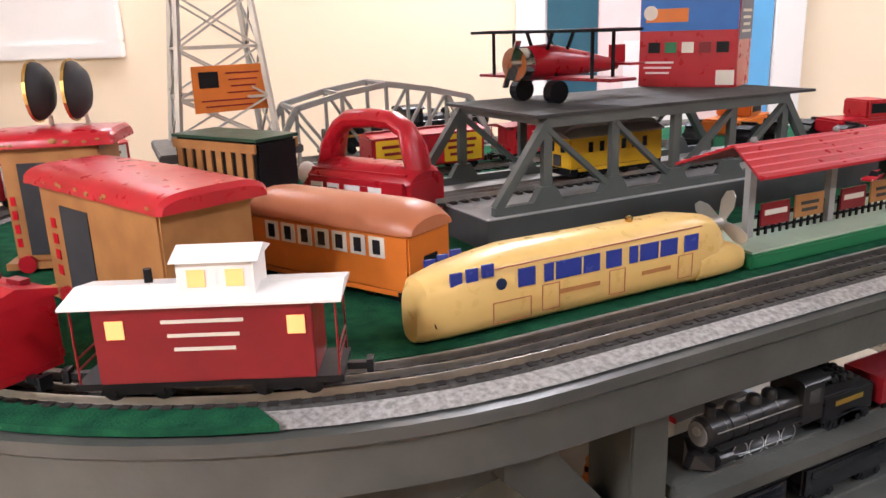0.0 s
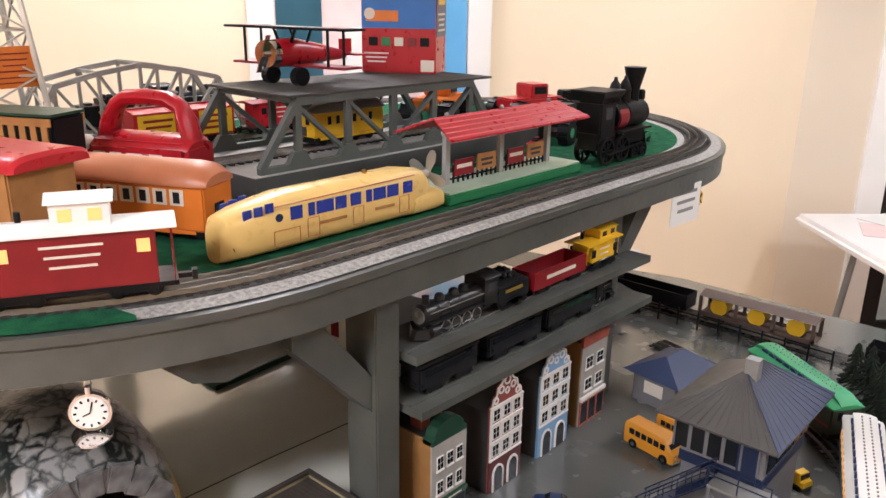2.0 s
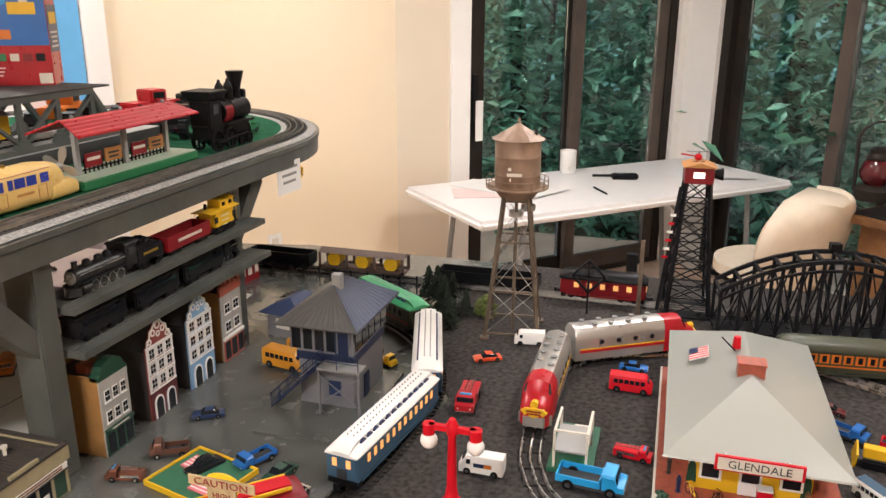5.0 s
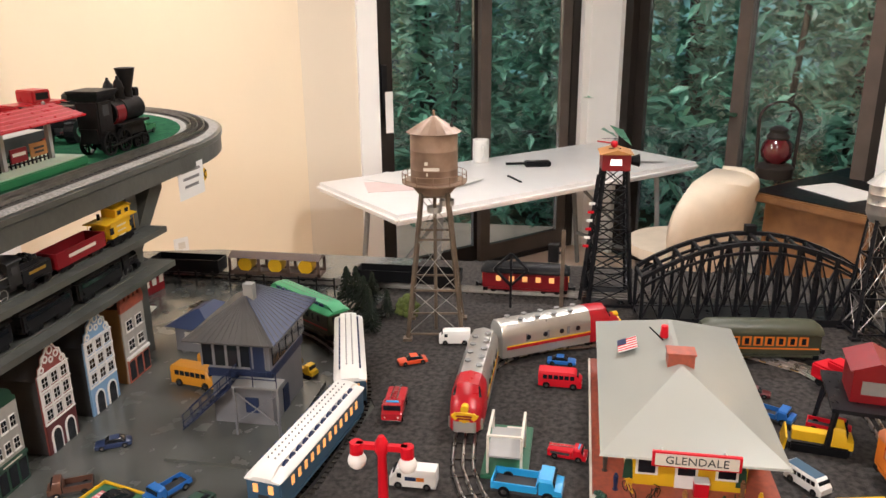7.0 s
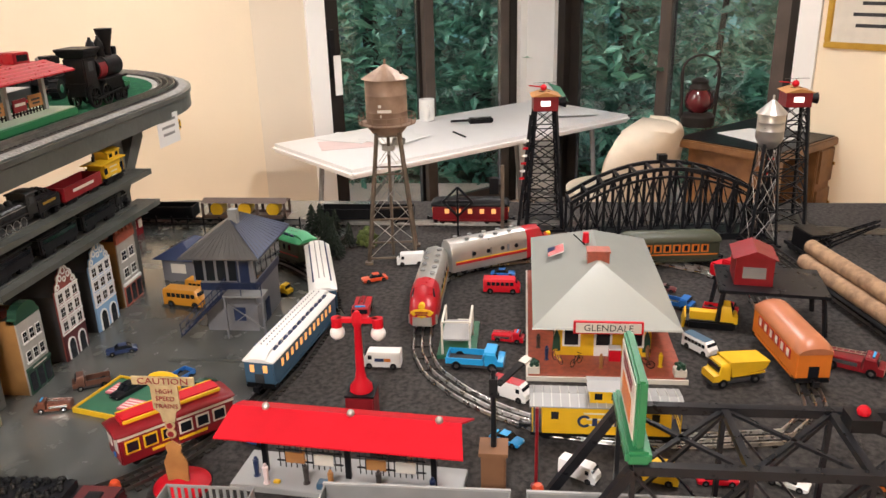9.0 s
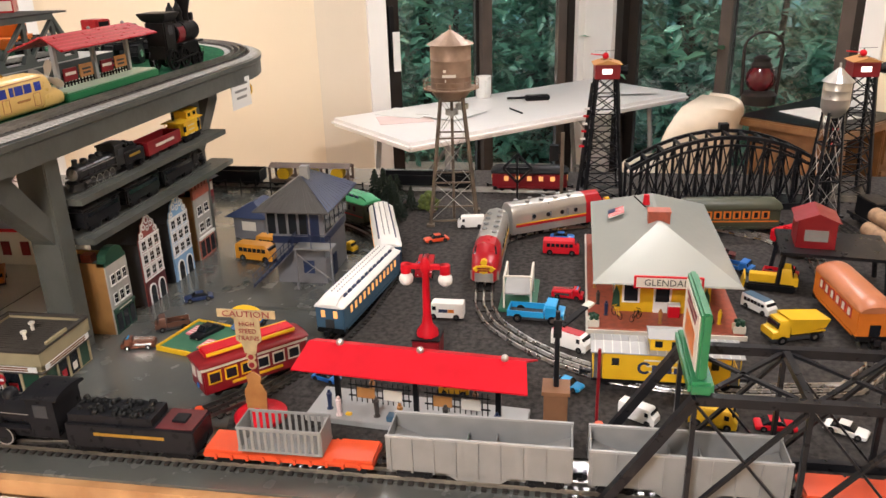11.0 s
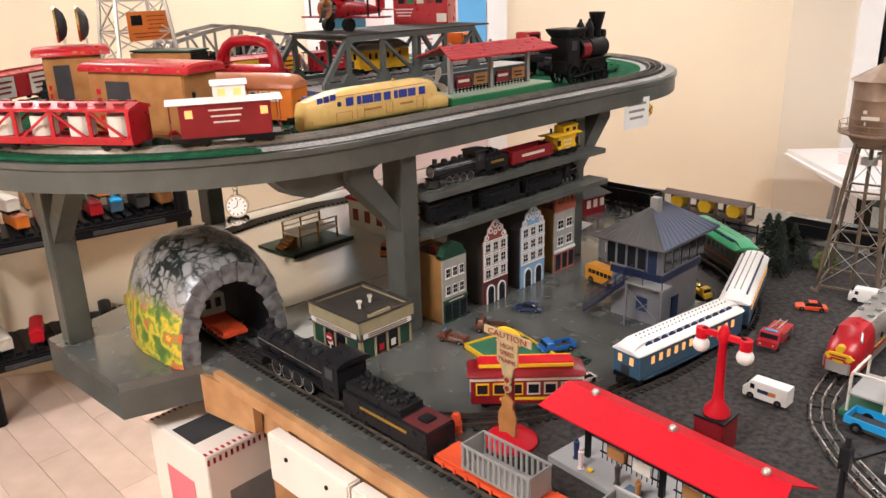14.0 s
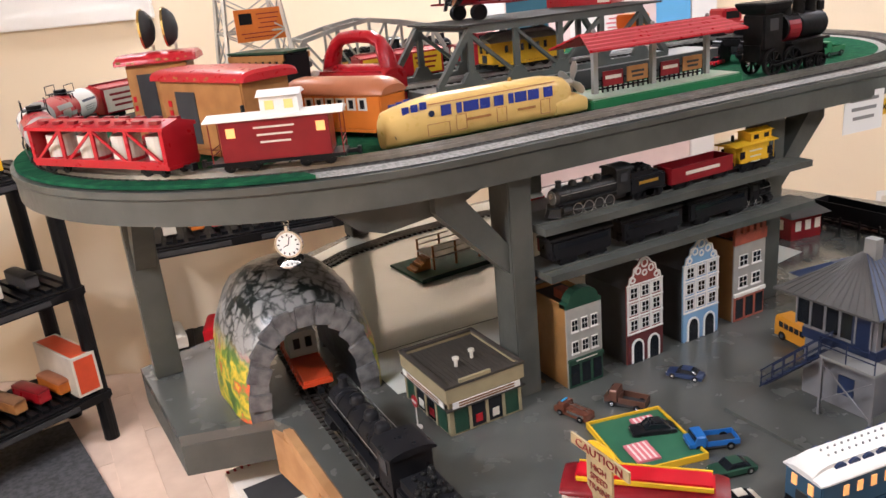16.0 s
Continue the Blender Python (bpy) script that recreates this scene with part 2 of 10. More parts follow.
def loft(bm, rings, close=True, caps=True):
    """Skins a list of rings of points, each with the same count."""
    vs = [[bm.verts.new(p) for p in ring] for ring in rings]
    n = len(rings[0])
    for a, b in zip(vs, vs[1:]):
        for i in range(n if close else n - 1):
            j = (i + 1) % n
            bm.faces.new((a[i], a[j], b[j], b[i]))
    if caps and close:
        bm.faces.new(list(reversed(vs[0])))
        bm.faces.new(vs[-1])
    return bm


def prism(bm, pts, a, b, plane="yz"):
    """Extrudes a polygon given in a plane from a to b along the third axis."""
    put = {"yz": lambda p, t: (t, p[0], p[1]), "xz": lambda p, t: (p[0], t, p[1]), "xy": lambda p, t: (p[0], p[1], t)}[plane]
    return loft(bm, [[put(p, a) for p in pts], [put(p, b) for p in pts]])


def part(name, bm, material, parent=None, label="", smooth=False, bevel=0.0, m=None):
    """Links a bmesh as one mesh object under a thing or a part."""
    if bevel:
        bmesh.ops.bevel(bm, geom=[e for e in bm.edges if e.is_manifold and e.calc_face_angle(0) > 0.6], offset=bevel, segments=2, affect="EDGES", clamp_overlap=True)
    bmesh.ops.recalc_face_normals(bm, faces=bm.faces)
    me = bpy.data.meshes.new(name)
    bm.to_mesh(me)
    bm.free()
    me.materials.append(material)
    if smooth:
        me.shade_smooth()
        me.set_sharp_from_angle(angle=radians(38))
    ob = new(name, me)
    if parent:
        ob.parent = parent
    if m:
        ob.matrix_basis = m
    if label:
        ob["label"] = label
    return ob


def thing(name, x, y, z, rz=0, label="", category="", group="", kind=""):
    ob = new(name)
    ob.empty_display_size = 0.02
    ob.matrix_basis = pose(x, y, z, 0, 0, rz)
    return tagged(ob, label, category, group, kind)


def words(text, size, material, parent, x, y, z, rx=90, ry=0, rz=0, name="lettering", sx=1.0):
    cu = bpy.data.curves.new(name, "FONT")
    cu.body, cu.size, cu.align_x, cu.align_y = text, size, "CENTER", "CENTER"
    cu.resolution_u, cu.extrude = 2, 0.0003
    tmp = new(name, cu)
    me = bpy.data.meshes.new_from_object(tmp.evaluated_get(bpy.context.evaluated_depsgraph_get()))
    bpy.data.objects.remove(tmp)
    me.materials.clear()
    me.materials.append(material)
    ob = new(name, me)
    ob.parent = parent
    ob.matrix_basis = pose(x, y, z, rx, ry, rz) @ Matrix.Diagonal((sx, 1, 1, 1))
    return ob


def bars(material, parent, x, y, z, w, rows, gap=0.003, h=0.0012, axis="x", name="print_bar"):
    """Writing too small to read: plain bars on an upright face."""
    for i in range(rows):
        f = 1 - 0.25 * ((i * 7) % 3) / 2
        bm = B()
        if axis == "x":
            box(bm, x - w * f / 2, y - 0.0003, z - i * gap, x + w * f / 2, y + 0.0003, z - i * gap + h)
        else:
            box(bm, x - 0.0003, y - w * f / 2, z - i * gap, x + 0.0003, y + w * f / 2, z - i * gap + h)
        part(name, bm, material, parent)


def oval(cx0, cx1, cy, r, n=28, y_extra=0.0):
    """A stadium outline, counter-clockwise from the front straight's start."""
    pts = []
    for i in range(n + 1):
        a = radians(-90 + 180 * i / n)
        pts.append((cx1 + r * math.cos(a), cy + r * math.sin(a)))
    for i in range(n + 1):
        a = radians(90 + 180 * i / n)
        pts.append((cx0 + r * math.cos(a), cy + r * math.sin(a)))
    return pts


def resample(pts, step, closed):
    """Points and headings at even steps along a line."""
    P = [Vector((*p, 0)) for p in pts] + ([Vector((*pts[0], 0))] if closed else [])
    out, carry = [], 0.0
    for a, b in zip(P, P[1:]):
        d = (b - a).length
        if d < 1e-9:
            continue
        s = carry
        while s < d:
            p = a.lerp(b, s / d)
            out.append((p.x, p.y, math.degrees(math.atan2(b.y - a.y, b.x - a.x))))
            s += step
        carry = s - d
    return out


def arc(cx, cy, r, a0, a1, n=24):
    return [(cx + r * math.cos(radians(a0 + (a1 - a0) * i / n)), cy + r * math.sin(radians(a0 + (a1 - a0) * i / n))) for i in range(n + 1)]


GAUGE = 0.034
TRACKS = []


def track(pts, z, closed, label, parent_name="track", ties=True, mat_rail=None, tie_step=0.0165, tie_len=0.052, bed=False):
    """Three-rail tinplate track along a line; the sleepers are laid at the end of the file."""
    th = thing(parent_name, 0, 0, 0, 0, label, "track", "toy tracks")
    s = resample(pts, 0.03, closed)
    if closed:
        s = s + [s[0]]
    else:
        s = s + [(*pts[-1], s[-1][2])]
    for k in (-1, 0, 1):
        bm = B()
        rings = []
        for x, y, a in s:
            nx, ny = -math.sin(radians(a)), math.cos(radians(a))
            c = Vector((x + nx * GAUGE / 2 * k, y + ny * GAUGE / 2 * k, 0))
            w = 0.0017 if mat_rail else 0.0009
            rings.append([(c.x - nx * w * f, c.y - ny * w * f, z + h) for f, h in ((1.6, 0.0025), (1, 0.004), (1, 0.0075), (0.5, 0.0085), (-0.5, 0.0085), (-1, 0.0075), (-1, 0.004), (-1.6, 0.0025))])
        loft(bm, rings, True, not closed)
        part("rail", bm, mat_rail or DARKRAIL, th, smooth=True)
    if bed:
        bm = B()
        rings = []
        for x, y, a in s:
            nx, ny = -math.sin(radians(a)), math.cos(radians(a))
            rings.append([(x + nx * f, y + ny * f, z + h) for f, h in ((0.031, -0.0025), (0.027, 0.0018), (-0.027, 0.0018), (-0.031, -0.0025))])
        loft(bm, rings, False, False)
        part("roadbed", bm, ROADBED, th)
    if ties:
        TRACKS.append((th, pts, z, closed, tie_step, tie_len))
    return th

# ---- room ----
A_C, A_P = Vector((3.37, 1.03)), Vector((4.79, -0.39))
WALL_L = Vector((-2.6, 4.61))
WALL_E = Vector((2.6, -2.58))
H_ROOM = 2.56


def wall_piece(name, a, b, z0, z1, material, thick=0.14, label="", kind="structure", out=1):
    """An upright slab from a to b; its thickness lies outside the room."""
    d = (b - a).normalized()
    n = Vector((-d.y, d.x)) * thick * out
    bm = B()
    prism(bm, [tuple(a), tuple(b), tuple(b + n), tuple(a + n)], z0, z1, "xy")
    ob = part(name, bm, material)
    return tagged(ob, label or "plain painted room wall", "wall", kind=kind)


def along(a, b, s):
    return a + (b - a).normalized() * s


# cream wall, from the far left to the window corner
wall_piece("wall_north", A_C, WALL_L, 0, H_ROOM, CREAM, out=-1, label="smooth cream painted wall behind the layout")
LEN1 = (A_P - A_C).length
T1 = 0.335
wall_piece("wall_window_side", A_C, along(A_C, A_P, T1), 0, H_ROOM, CREAMSHADE, out=1, label="cream wall strip beside the patio doors, in a shaded tone")
LEN2 = (WALL_E - A_P).length
wall_piece("wall_picture_side", along(A_P, WALL_E, 1.97), WALL_E, 0, H_ROOM, CREAM, out=1, label="cream wall with a framed certificate")
wall_piece("wall_header_1", along(A_C, A_P, T1), A_P, 2.2, H_ROOM, CREAMSHADE, out=1, label="cream wall above the patio doors, in a shaded tone")
wall_piece("wall_header_2", A_P, along(A_P, WALL_E, 1.97), 2.2, H_ROOM, CREAMSHADE, out=1, label="cream wall above the patio doors, in a shaded tone")
S1, S2 = Vector((-2.6, -2.58)), Vector((-2.6, 4.61))
wall_piece("wall_south", WALL_E, S1, 0, H_ROOM, CREAM, out=1)
wall_piece("wall_west", S1, S2, 0, H_ROOM, CREAM, out=1)

room_outline = [tuple(S1), tuple(WALL_E), tuple(A_P), tuple(A_C), tuple(WALL_L)]
bm = B()
prism(bm, [(-2.9, -2.9), (5.2, -2.9), (5.2, 4.9), (-2.9, 4.9)], -0.1, -0.006, "xy")
FLOOR = tagged(part("floor", bm, WOODFLOOR), "pale wood plank floor", "floor", kind="structure")
bm = B()
prism(bm, [(-2.75, -2.75), (4.99, -2.75), (4.99, 4.75), (-2.75, 4.75)], H_ROOM, H_ROOM + 0.12, "xy")
tagged(part("ceiling", bm, CEIL), "plain white painted ceiling", "ceiling", kind="structure")
for _x, _y, _w in LAMPS:
    th = thing("ceiling_light", _x, _y, H_ROOM, 0, "round white recessed ceiling light, switched on", "ceiling light", "ceiling lights")
    bm = B()
    loft(bm, [[(r * math.cos(radians(a)), r * math.sin(radians(a)), z) for a in range(0, 360, 12)] for r, z in ((0.20, 0), (0.20, -0.012), (0.18, -0.018), (0.175, -0.004))], True, False)
    part("rim", bm, WHITEP, th)
    part("diffuser", cyl(B(), 0, 0, -0.006, 0.174, 0.004, seg=24), HEADLAMP, th)


def patio_door(a, b, name):
    """Two sliding panes in dark frames between two plan points."""
    d = (b - a).normalized()
    ang = math.degrees(math.atan2(d.y, d.x))
    L = (b - a).length
    th = thing(name, a.x, a.y, 0, ang, "dark bronze framed sliding patio door onto woods", "patio door", "patio doors", "structure")
    for nm, x0, x1, y0, z0, z1, m in (("jamb", 0.0, 0.06, 0.02, 0.03, 2.2, BROWNBLACK), ("jamb", L - 0.06, L, 0.02, 0.03, 2.2, BROWNBLACK),
                                   ("sill", 0, L, 0.02, 0, 0.03, BROWNBLACK), ("head", 0.06, L - 0.06, 0.02, 2.14, 2.2, BROWNBLACK)):
        part(nm, box(B(), x0, y0, z0, x1, y0 + 0.1, z1), m, th)
    h = L / 2
    for x0, x1, y0, m in ((0.062, h + 0.03, 0.075, BROWNBLACK), (h - 0.03, L - 0.062, 0.03, BROWN)):
        leaf = part("door_leaf", box(B(), x0, y0, 0.032, x0 + 0.075, y0 + 0.035, 2.138), m, th)
        part("stile", box(B(), x1 - 0.075, y0, 0.032, x1, y0 + 0.035, 2.138), m, leaf)
        part("rail_bottom", box(B(), x0 + 0.075, y0, 0.032, x1 - 0.075, y0 + 0.035, 0.13), m, leaf)
        part("rail_top", box(B(), x0 + 0.075, y0, 2.06, x1 - 0.075, y0 + 0.035, 2.138), m, leaf)
        g = part("pane", box(B(), x0 + 0.076, y0 + 0.014, 0.131, x1 - 0.076, y0 + 0.02, 2.059), WINGLASS, leaf)
        g.visible_shadow = False
    return th


TA, TB = along(A_C, A_P, T1 + 0.10), along(A_P, A_C, 0.075)
patio_door(TA, TB, "door_1")
TC, TD = along(A_P, WALL_E, 0.26), along(A_P, WALL_E, 1.88)
patio_door(TC, TD, "door_2")


def trim(a, b, z0, z1, proud, name="trim"):
    d = (b - a).normalized()
    n = Vector((d.y, -d.x)) * proud
    bm = B()
    prism(bm, [tuple(a + n), tuple(b + n), tuple(b - n * 3), tuple(a - n * 3)], z0, z1, "xy")
    tagged(part(name, bm, WHITEP, bevel=0.003), "white painted wooden trim", "trim", kind="structure")


trim(along(A_C, A_P, T1 - 0.02), along(A_C, A_P, T1 + 0.098), 0, 2.3, 0.018)
trim(along(A_P, A_C, 0.073), along(A_P, A_C, 0.004), 0, 2.3, 0.012)
trim(along(A_P, WALL_E, 0.004), along(A_P, WALL_E, 0.258), 0, 2.3, 0.012)
trim(along(A_P, WALL_E, 1.882), along(A_P, WALL_E, 1.99), 0, 2.3, 0.018)

# hallway door in the cream wall, hung with films, and a white board
def on_wall(s, z=0):
    """Pose on the cream wall, s metres from the window corner; x runs along the wall to the corner, y into the wall."""
    p = along(A_C, WALL_L, s)
    d = (A_C - WALL_L).normalized()
    return pose(p.x, p.y, z, 0, 0, math.degrees(math.atan2(d.y, d.x)))


DOOR_S = 1.53
th = thing("door_3", 0, 0, 0, 0, "white panelled doorway covered with blue and teal film", "door", kind="structure")
th.matrix_basis = on_wall(DOOR_S)
part("casing", box(B(), 0.0, -0.02, 0, 0.09, -0.001, 2.1), WHITEP, th, bevel=0.004)
part("casing", box(B(), -0.78, -0.02, 0, -0.69, -0.001, 2.1), WHITEP, th, bevel=0.004)
part("casing", box(B(), -0.688, -0.02, 2.0, -0.002, -0.001, 2.1), WHITEP, th)
part("panel", box(B(), -0.688, -0.010, 0.01, -0.002, -0.001, 1.998), PALEPINK, th)
part("film", box(B(), -0.13, -0.014, 1.2, -0.005, -0.0105, 1.98), BLUEDOOR, th, "pale blue film")
part("film", box(B(), -0.685, -0.014, 1.2, -0.53, -0.0105, 1.98), DARKTEAL, th, "dark teal film")
part("notice", box(B(), -0.33, -0.014, 1.56, -0.25, -0.0105, 1.66), MAGENTA, th, "bright pink card")
part("notice", box(B(), -0.45, -0.014, 1.2, -0.22, -0.0105, 1.5), PAPER, th, "white paper with faint print")
bars(PINK, th, -0.28, -0.0146, 1.42, 0.07, 8, 0.016, 0.006)
th = thing("white_board", 0, 0, 0, 0, "white framed board hung on the cream wall", "board")
th.matrix_basis = on_wall(3.60, 1.5)
part("panel", box(B(), -1.0, -0.015, 0.05, 0.0, -0.001, 0.75), WHITEP, th)
part("frame_bottom", box(B(), -1.05, -0.03, 0.0, 0.05, -0.001, 0.05), WHITEP, th, bevel=0.004)
part("frame_side", box(B(), 0.0, -0.03, 0.05, 0.05, -0.001, 0.75), WHITEP, th, bevel=0.004)
th = thing("wall_outlet", 0, 0, 0, 0, "white double power socket on the cream wall", "outlet")
th.matrix_basis = on_wall(0.76, 0.53)
part("plate", box(B(), -0.037, -0.006, -0.06, 0.037, 0, 0.06), WHITE, th, bevel=0.003)
for z in (-0.024, 0.024):
    part("socket", box(B(), -0.017, -0.008, z - 0.015, 0.017, -0.006, z + 0.015), OFFWHITE, th)

# framed certificate
th = thing("framed_certificate", 0, 0, 0, 0, "gold framed certificate with rows of print", "picture")
pp = along(A_P, WALL_E, 2.02)
th.matrix_basis = pose(pp.x, pp.y, 1.18, 0, 0, -135)
for x0, z0, x1, z1 in ((0, 0, 0.52, 0.03), (0, 0.37, 0.52, 0.4), (0, 0.03, 0.03, 0.37), (0.49, 0.03, 0.52, 0.37)):
    part("frame", box(B(), x0, -0.02, z0, x1, -0.001, z1), GOLD, th, bevel=0.004)
part("sheet", box(B(), 0.03, -0.012, 0.03, 0.49, -0.001, 0.37), OFFWHITE, th)
bars(DARKGREY, th, 0.26, -0.0128, 0.30, 0.28, 5, 0.05, 0.016)

# outside: ground, woods
bm = B()
prism(bm, [(5.3, -30), (40, -30), (40, 30), (5.3, 30)], -0.5, -0.35, "xy")
tagged(part("ground", bm, mat("forest_floor", (0.05, 0.06, 0.03), 0.9, var=0.5, scale=2, bump=0.5, bscale=12)), "shaded mossy forest floor", "ground", kind="structure")
# The backdrop glows by itself, standing in for daylight on the woods.
wd = bpy.data.materials.new("glowing_woods")
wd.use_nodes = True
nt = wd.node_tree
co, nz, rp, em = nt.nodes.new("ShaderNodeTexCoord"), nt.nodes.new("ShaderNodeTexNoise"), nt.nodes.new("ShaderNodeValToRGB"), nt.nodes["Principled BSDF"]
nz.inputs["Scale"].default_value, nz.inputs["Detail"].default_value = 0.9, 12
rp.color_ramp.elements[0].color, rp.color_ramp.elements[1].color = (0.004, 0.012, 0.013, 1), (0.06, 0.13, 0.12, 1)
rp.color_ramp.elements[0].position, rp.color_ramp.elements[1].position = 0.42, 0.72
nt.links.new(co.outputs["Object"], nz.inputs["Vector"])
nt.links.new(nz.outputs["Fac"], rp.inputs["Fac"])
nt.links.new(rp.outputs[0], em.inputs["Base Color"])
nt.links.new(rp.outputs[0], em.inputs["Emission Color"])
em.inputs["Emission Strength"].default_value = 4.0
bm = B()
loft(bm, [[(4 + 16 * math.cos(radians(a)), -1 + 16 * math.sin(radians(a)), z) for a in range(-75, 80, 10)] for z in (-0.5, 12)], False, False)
tagged(part("backdrop", bm, wd), "self-lit backdrop of dim woods beyond the garden", "woods", kind="structure")

rng = random.Random(4)


def foliage(name, n, cx, cy, cz, sx, sy, sz, size, label, seed):
    """Layered sprays of small leaves."""
    r = random.Random(seed)
    V, Fc = [], []
    for k in range(n // 14):
        bx, by, bz = cx + r.gauss(0, sx), cy + r.gauss(0, sy), cz + r.uniform(-sz, sz)
        dr = r.uniform(0, 6.28)
        for j in range(14):
            u = r.uniform(-0.45, 0.45)
            x, y, z = bx + math.cos(dr) * u + r.gauss(0, 0.08), by + math.sin(dr) * u + r.gauss(0, 0.08), bz - abs(u) * 0.25 + r.gauss(0, 0.035)
            a, l = r.uniform(0, 6.28), size * r.uniform(0.6, 1.3)
            w = l * 0.42
            e = Euler((r.gauss(0, 0.5), r.gauss(0, 0.5), a))
            i = len(V)
            for q in ((-l / 2, 0, 0), (-l * 0.1, w / 2, 0.01), (l / 2, 0, -0.01), (-l * 0.1, -w / 2, 0.01)):
                v = Vector(q)
                v.rotate(e)
                V.append((x + v.x, y + v.y, z + v.z))
            Fc.append((i, i + 1, i + 2, i + 3))
    me = bpy.data.meshes.new(name)
    me.from_pydata(V, [], Fc)
    me.materials.append(LEAFM)
    return me


def tree(x, y, h, r, seed, leaves, lz, label):
    th = thing("tree", x, y, -0.4, 0, label, "tree", "trees outside")
    q = random.Random(seed)
    bm = B()
    rings = []
    for i in range(7):
        z = h * i / 6
        rr = r * (1 - 0.1 * i)
        ox, oy = 0.06 * math.sin(i * 1.3 + seed), 0.06 * math.cos(i + seed)
        rings.append([(ox + rr * math.cos(radians(a)), oy + rr * math.sin(radians(a)), z) for a in range(0, 360, 40)])
    loft(bm, rings)
    for i in range(6):
        z = h * (0.3 + 0.1 * i)
        a = q.uniform(0, 6.28)
        rod(bm, (0, 0, z), (1.1 * math.cos(a), 1.1 * math.sin(a), z + 0.45), r * 0.22)
    part("trunk", bm, BARK, th, smooth=True)
    ob = new("crown", foliage("crown", leaves, 0, 0, lz, 0.8, 0.8, 1.5, 0.16, "", seed))
    ob.parent = th


for i, (x, y, r) in enumerate(((7.4, 1.2, 0.10), (6.9, -0.4, 0.05), (8.6, -1.6, 0.12), (7.6, -3.0, 0.09), (6.6, -4.3, 0.10), (9.5, 0.2, 0.14), (10.5, -4.5, 0.13), (8.4, 2.8, 0.12), (11, 3.0, 0.15), (6.4, 0.7, 0.03), (6.2, -2.0, 0.03), (5.2, -3.6, 0.03))):
    tree(x, y, 6.5, r, i + 3, 2600, 1.6, "leafy broadleaf tree in dim woods")
tagged(new("undergrowth", foliage("undergrowth", 9000, 7.2, -1.0, 0.55, 0.9, 3.0, 0.95, 0.12, "", 77)), "low leafy undergrowth in the woods", "bushes", kind="stuff")

# ---- rug, shelving is further down ----
tagged(part("rug", box(B(), -1.9, 1.3, -0.002, -0.33, 2.78, 0.008, 8, (-0.33, 2.78, 0)), RUG), "dark grey carpet mat on the wood floor", "rug")

# ---- lower layout table ----
DZ = 0.875
th = thing("layout_table", 0, 0, 0, 0, "low grey painted plywood layout table", "table")
deck_pts = [(0.06, -1.75), (1.75, -1.75), (1.75, 0.75), (1.55, 1.62), (0.55, 1.62), (0.30, 1.50), (0.14, 1.18), (-0.12, 1.10), (-0.105, 0.79), (0.04, 0.745), (0.06, 0.70)]
part("tabletop", prism(B(), deck_pts, DZ - 0.018, DZ, "xy"), DECKP, th)
part("carpet", prism(B(), [(0.19, -1.74), (1.74, -1.74), (1.74, 0.10), (1.15, 0.17), (0.86, 0.02), (0.60, 0.05), (0.42, 0.13), (0.30, 0.20), (0.19, 0.17)], DZ + 0.0005, DZ + 0.003, "xy"), CARPET, th, "dark grey carpet surface")
part("pale_board", prism(B(), [(0.24, 0.86), (0.45, 0.855), (0.62, 0.845), (1.30, 0.84), (1.5, 1.0), (1.5, 1.60), (0.56, 1.60), (0.33, 1.47), (0.25, 1.16)], DZ + 0.0003, DZ + 0.0009, "xy"), MINTBOARD, th, "pale mint painted board")
part("pale_board", prism(B(), [(0.245, 0.69), (0.40, 0.685), (0.47, 0.645), (0.60, 0.64), (1.0, 0.66), (1.28, 0.70), (1.28, 0.836), (0.62, 0.841), (0.45, 0.851), (0.245, 0.856)], DZ + 0.0003, DZ + 0.0009, "xy"), MINTBOARD, th, "pale mint painted board")
part("edge_strip", box(B(), 0.045, -1.75, DZ - 0.028, 0.0595, 0.71, DZ - 0.004), RAWWOOD, th, "raw pine edging")
for y0, y1 in ((-1.75, -1.1), (-1.095, -0.42), (-0.415, 0.262), (0.268, 0.49)):
    part("front_board", box(B(), 0.018, y0, DZ - 0.125, 0.0445, y1, DZ - 0.030), WHITEBOARD, th, "white painted apron board", bevel=0.003)
    for k in (0.25, 0.75):
        part("screw", cyl(B(), 0.0155, y0 + (y1 - y0) * k, DZ - 0.06, 0.004, 0.003, "x", 8), BLACKIRON, th)
part("lower_rail", box(B(), 0.045, -1.75, DZ - 0.16, 0.075, 0.49, DZ - 0.127), RAWWOOD, th)
part("leg", box(B(), 0.062, 0.49, 0.0, 0.13, 0.56, DZ - 0.02), RAWWOOD, th)
part("ledge_apron", prism(B(), [(-0.12, 1.10), (-0.105, 0.79), (0.04, 0.745), (0.055, 0.765), (-0.085, 0.805), (-0.10, 1.10)], DZ - 0.075, DZ - 0.0185, "xy"), GREYP, th)
part("tunnel_apron", prism(B(), [(0.035, 0.745), (0.058, 0.60), (0.075, 0.60), (0.055, 0.745)], DZ - 0.10, DZ - 0.0185, "xy"), RAWWOOD, th)
for x, y in ((1.65, -1.6), (1.5, 1.5), (0.1, -1.65), (0.6, 1.5), (1.65, 0.6)):
    part("leg", box(B(), x - 0.035, y - 0.035, 0, x + 0.035, y + 0.035, DZ - 0.02), GREYP, th)
part("frame", box(B(), 0.08, -1.7, DZ - 0.11, 0.12, 0.70, DZ - 0.0185), RAWWOOD, th)
part("frame", box(B(), 1.70, -1.7, DZ - 0.11, 1.74, 0.70, DZ - 0.0185), RAWWOOD, th)

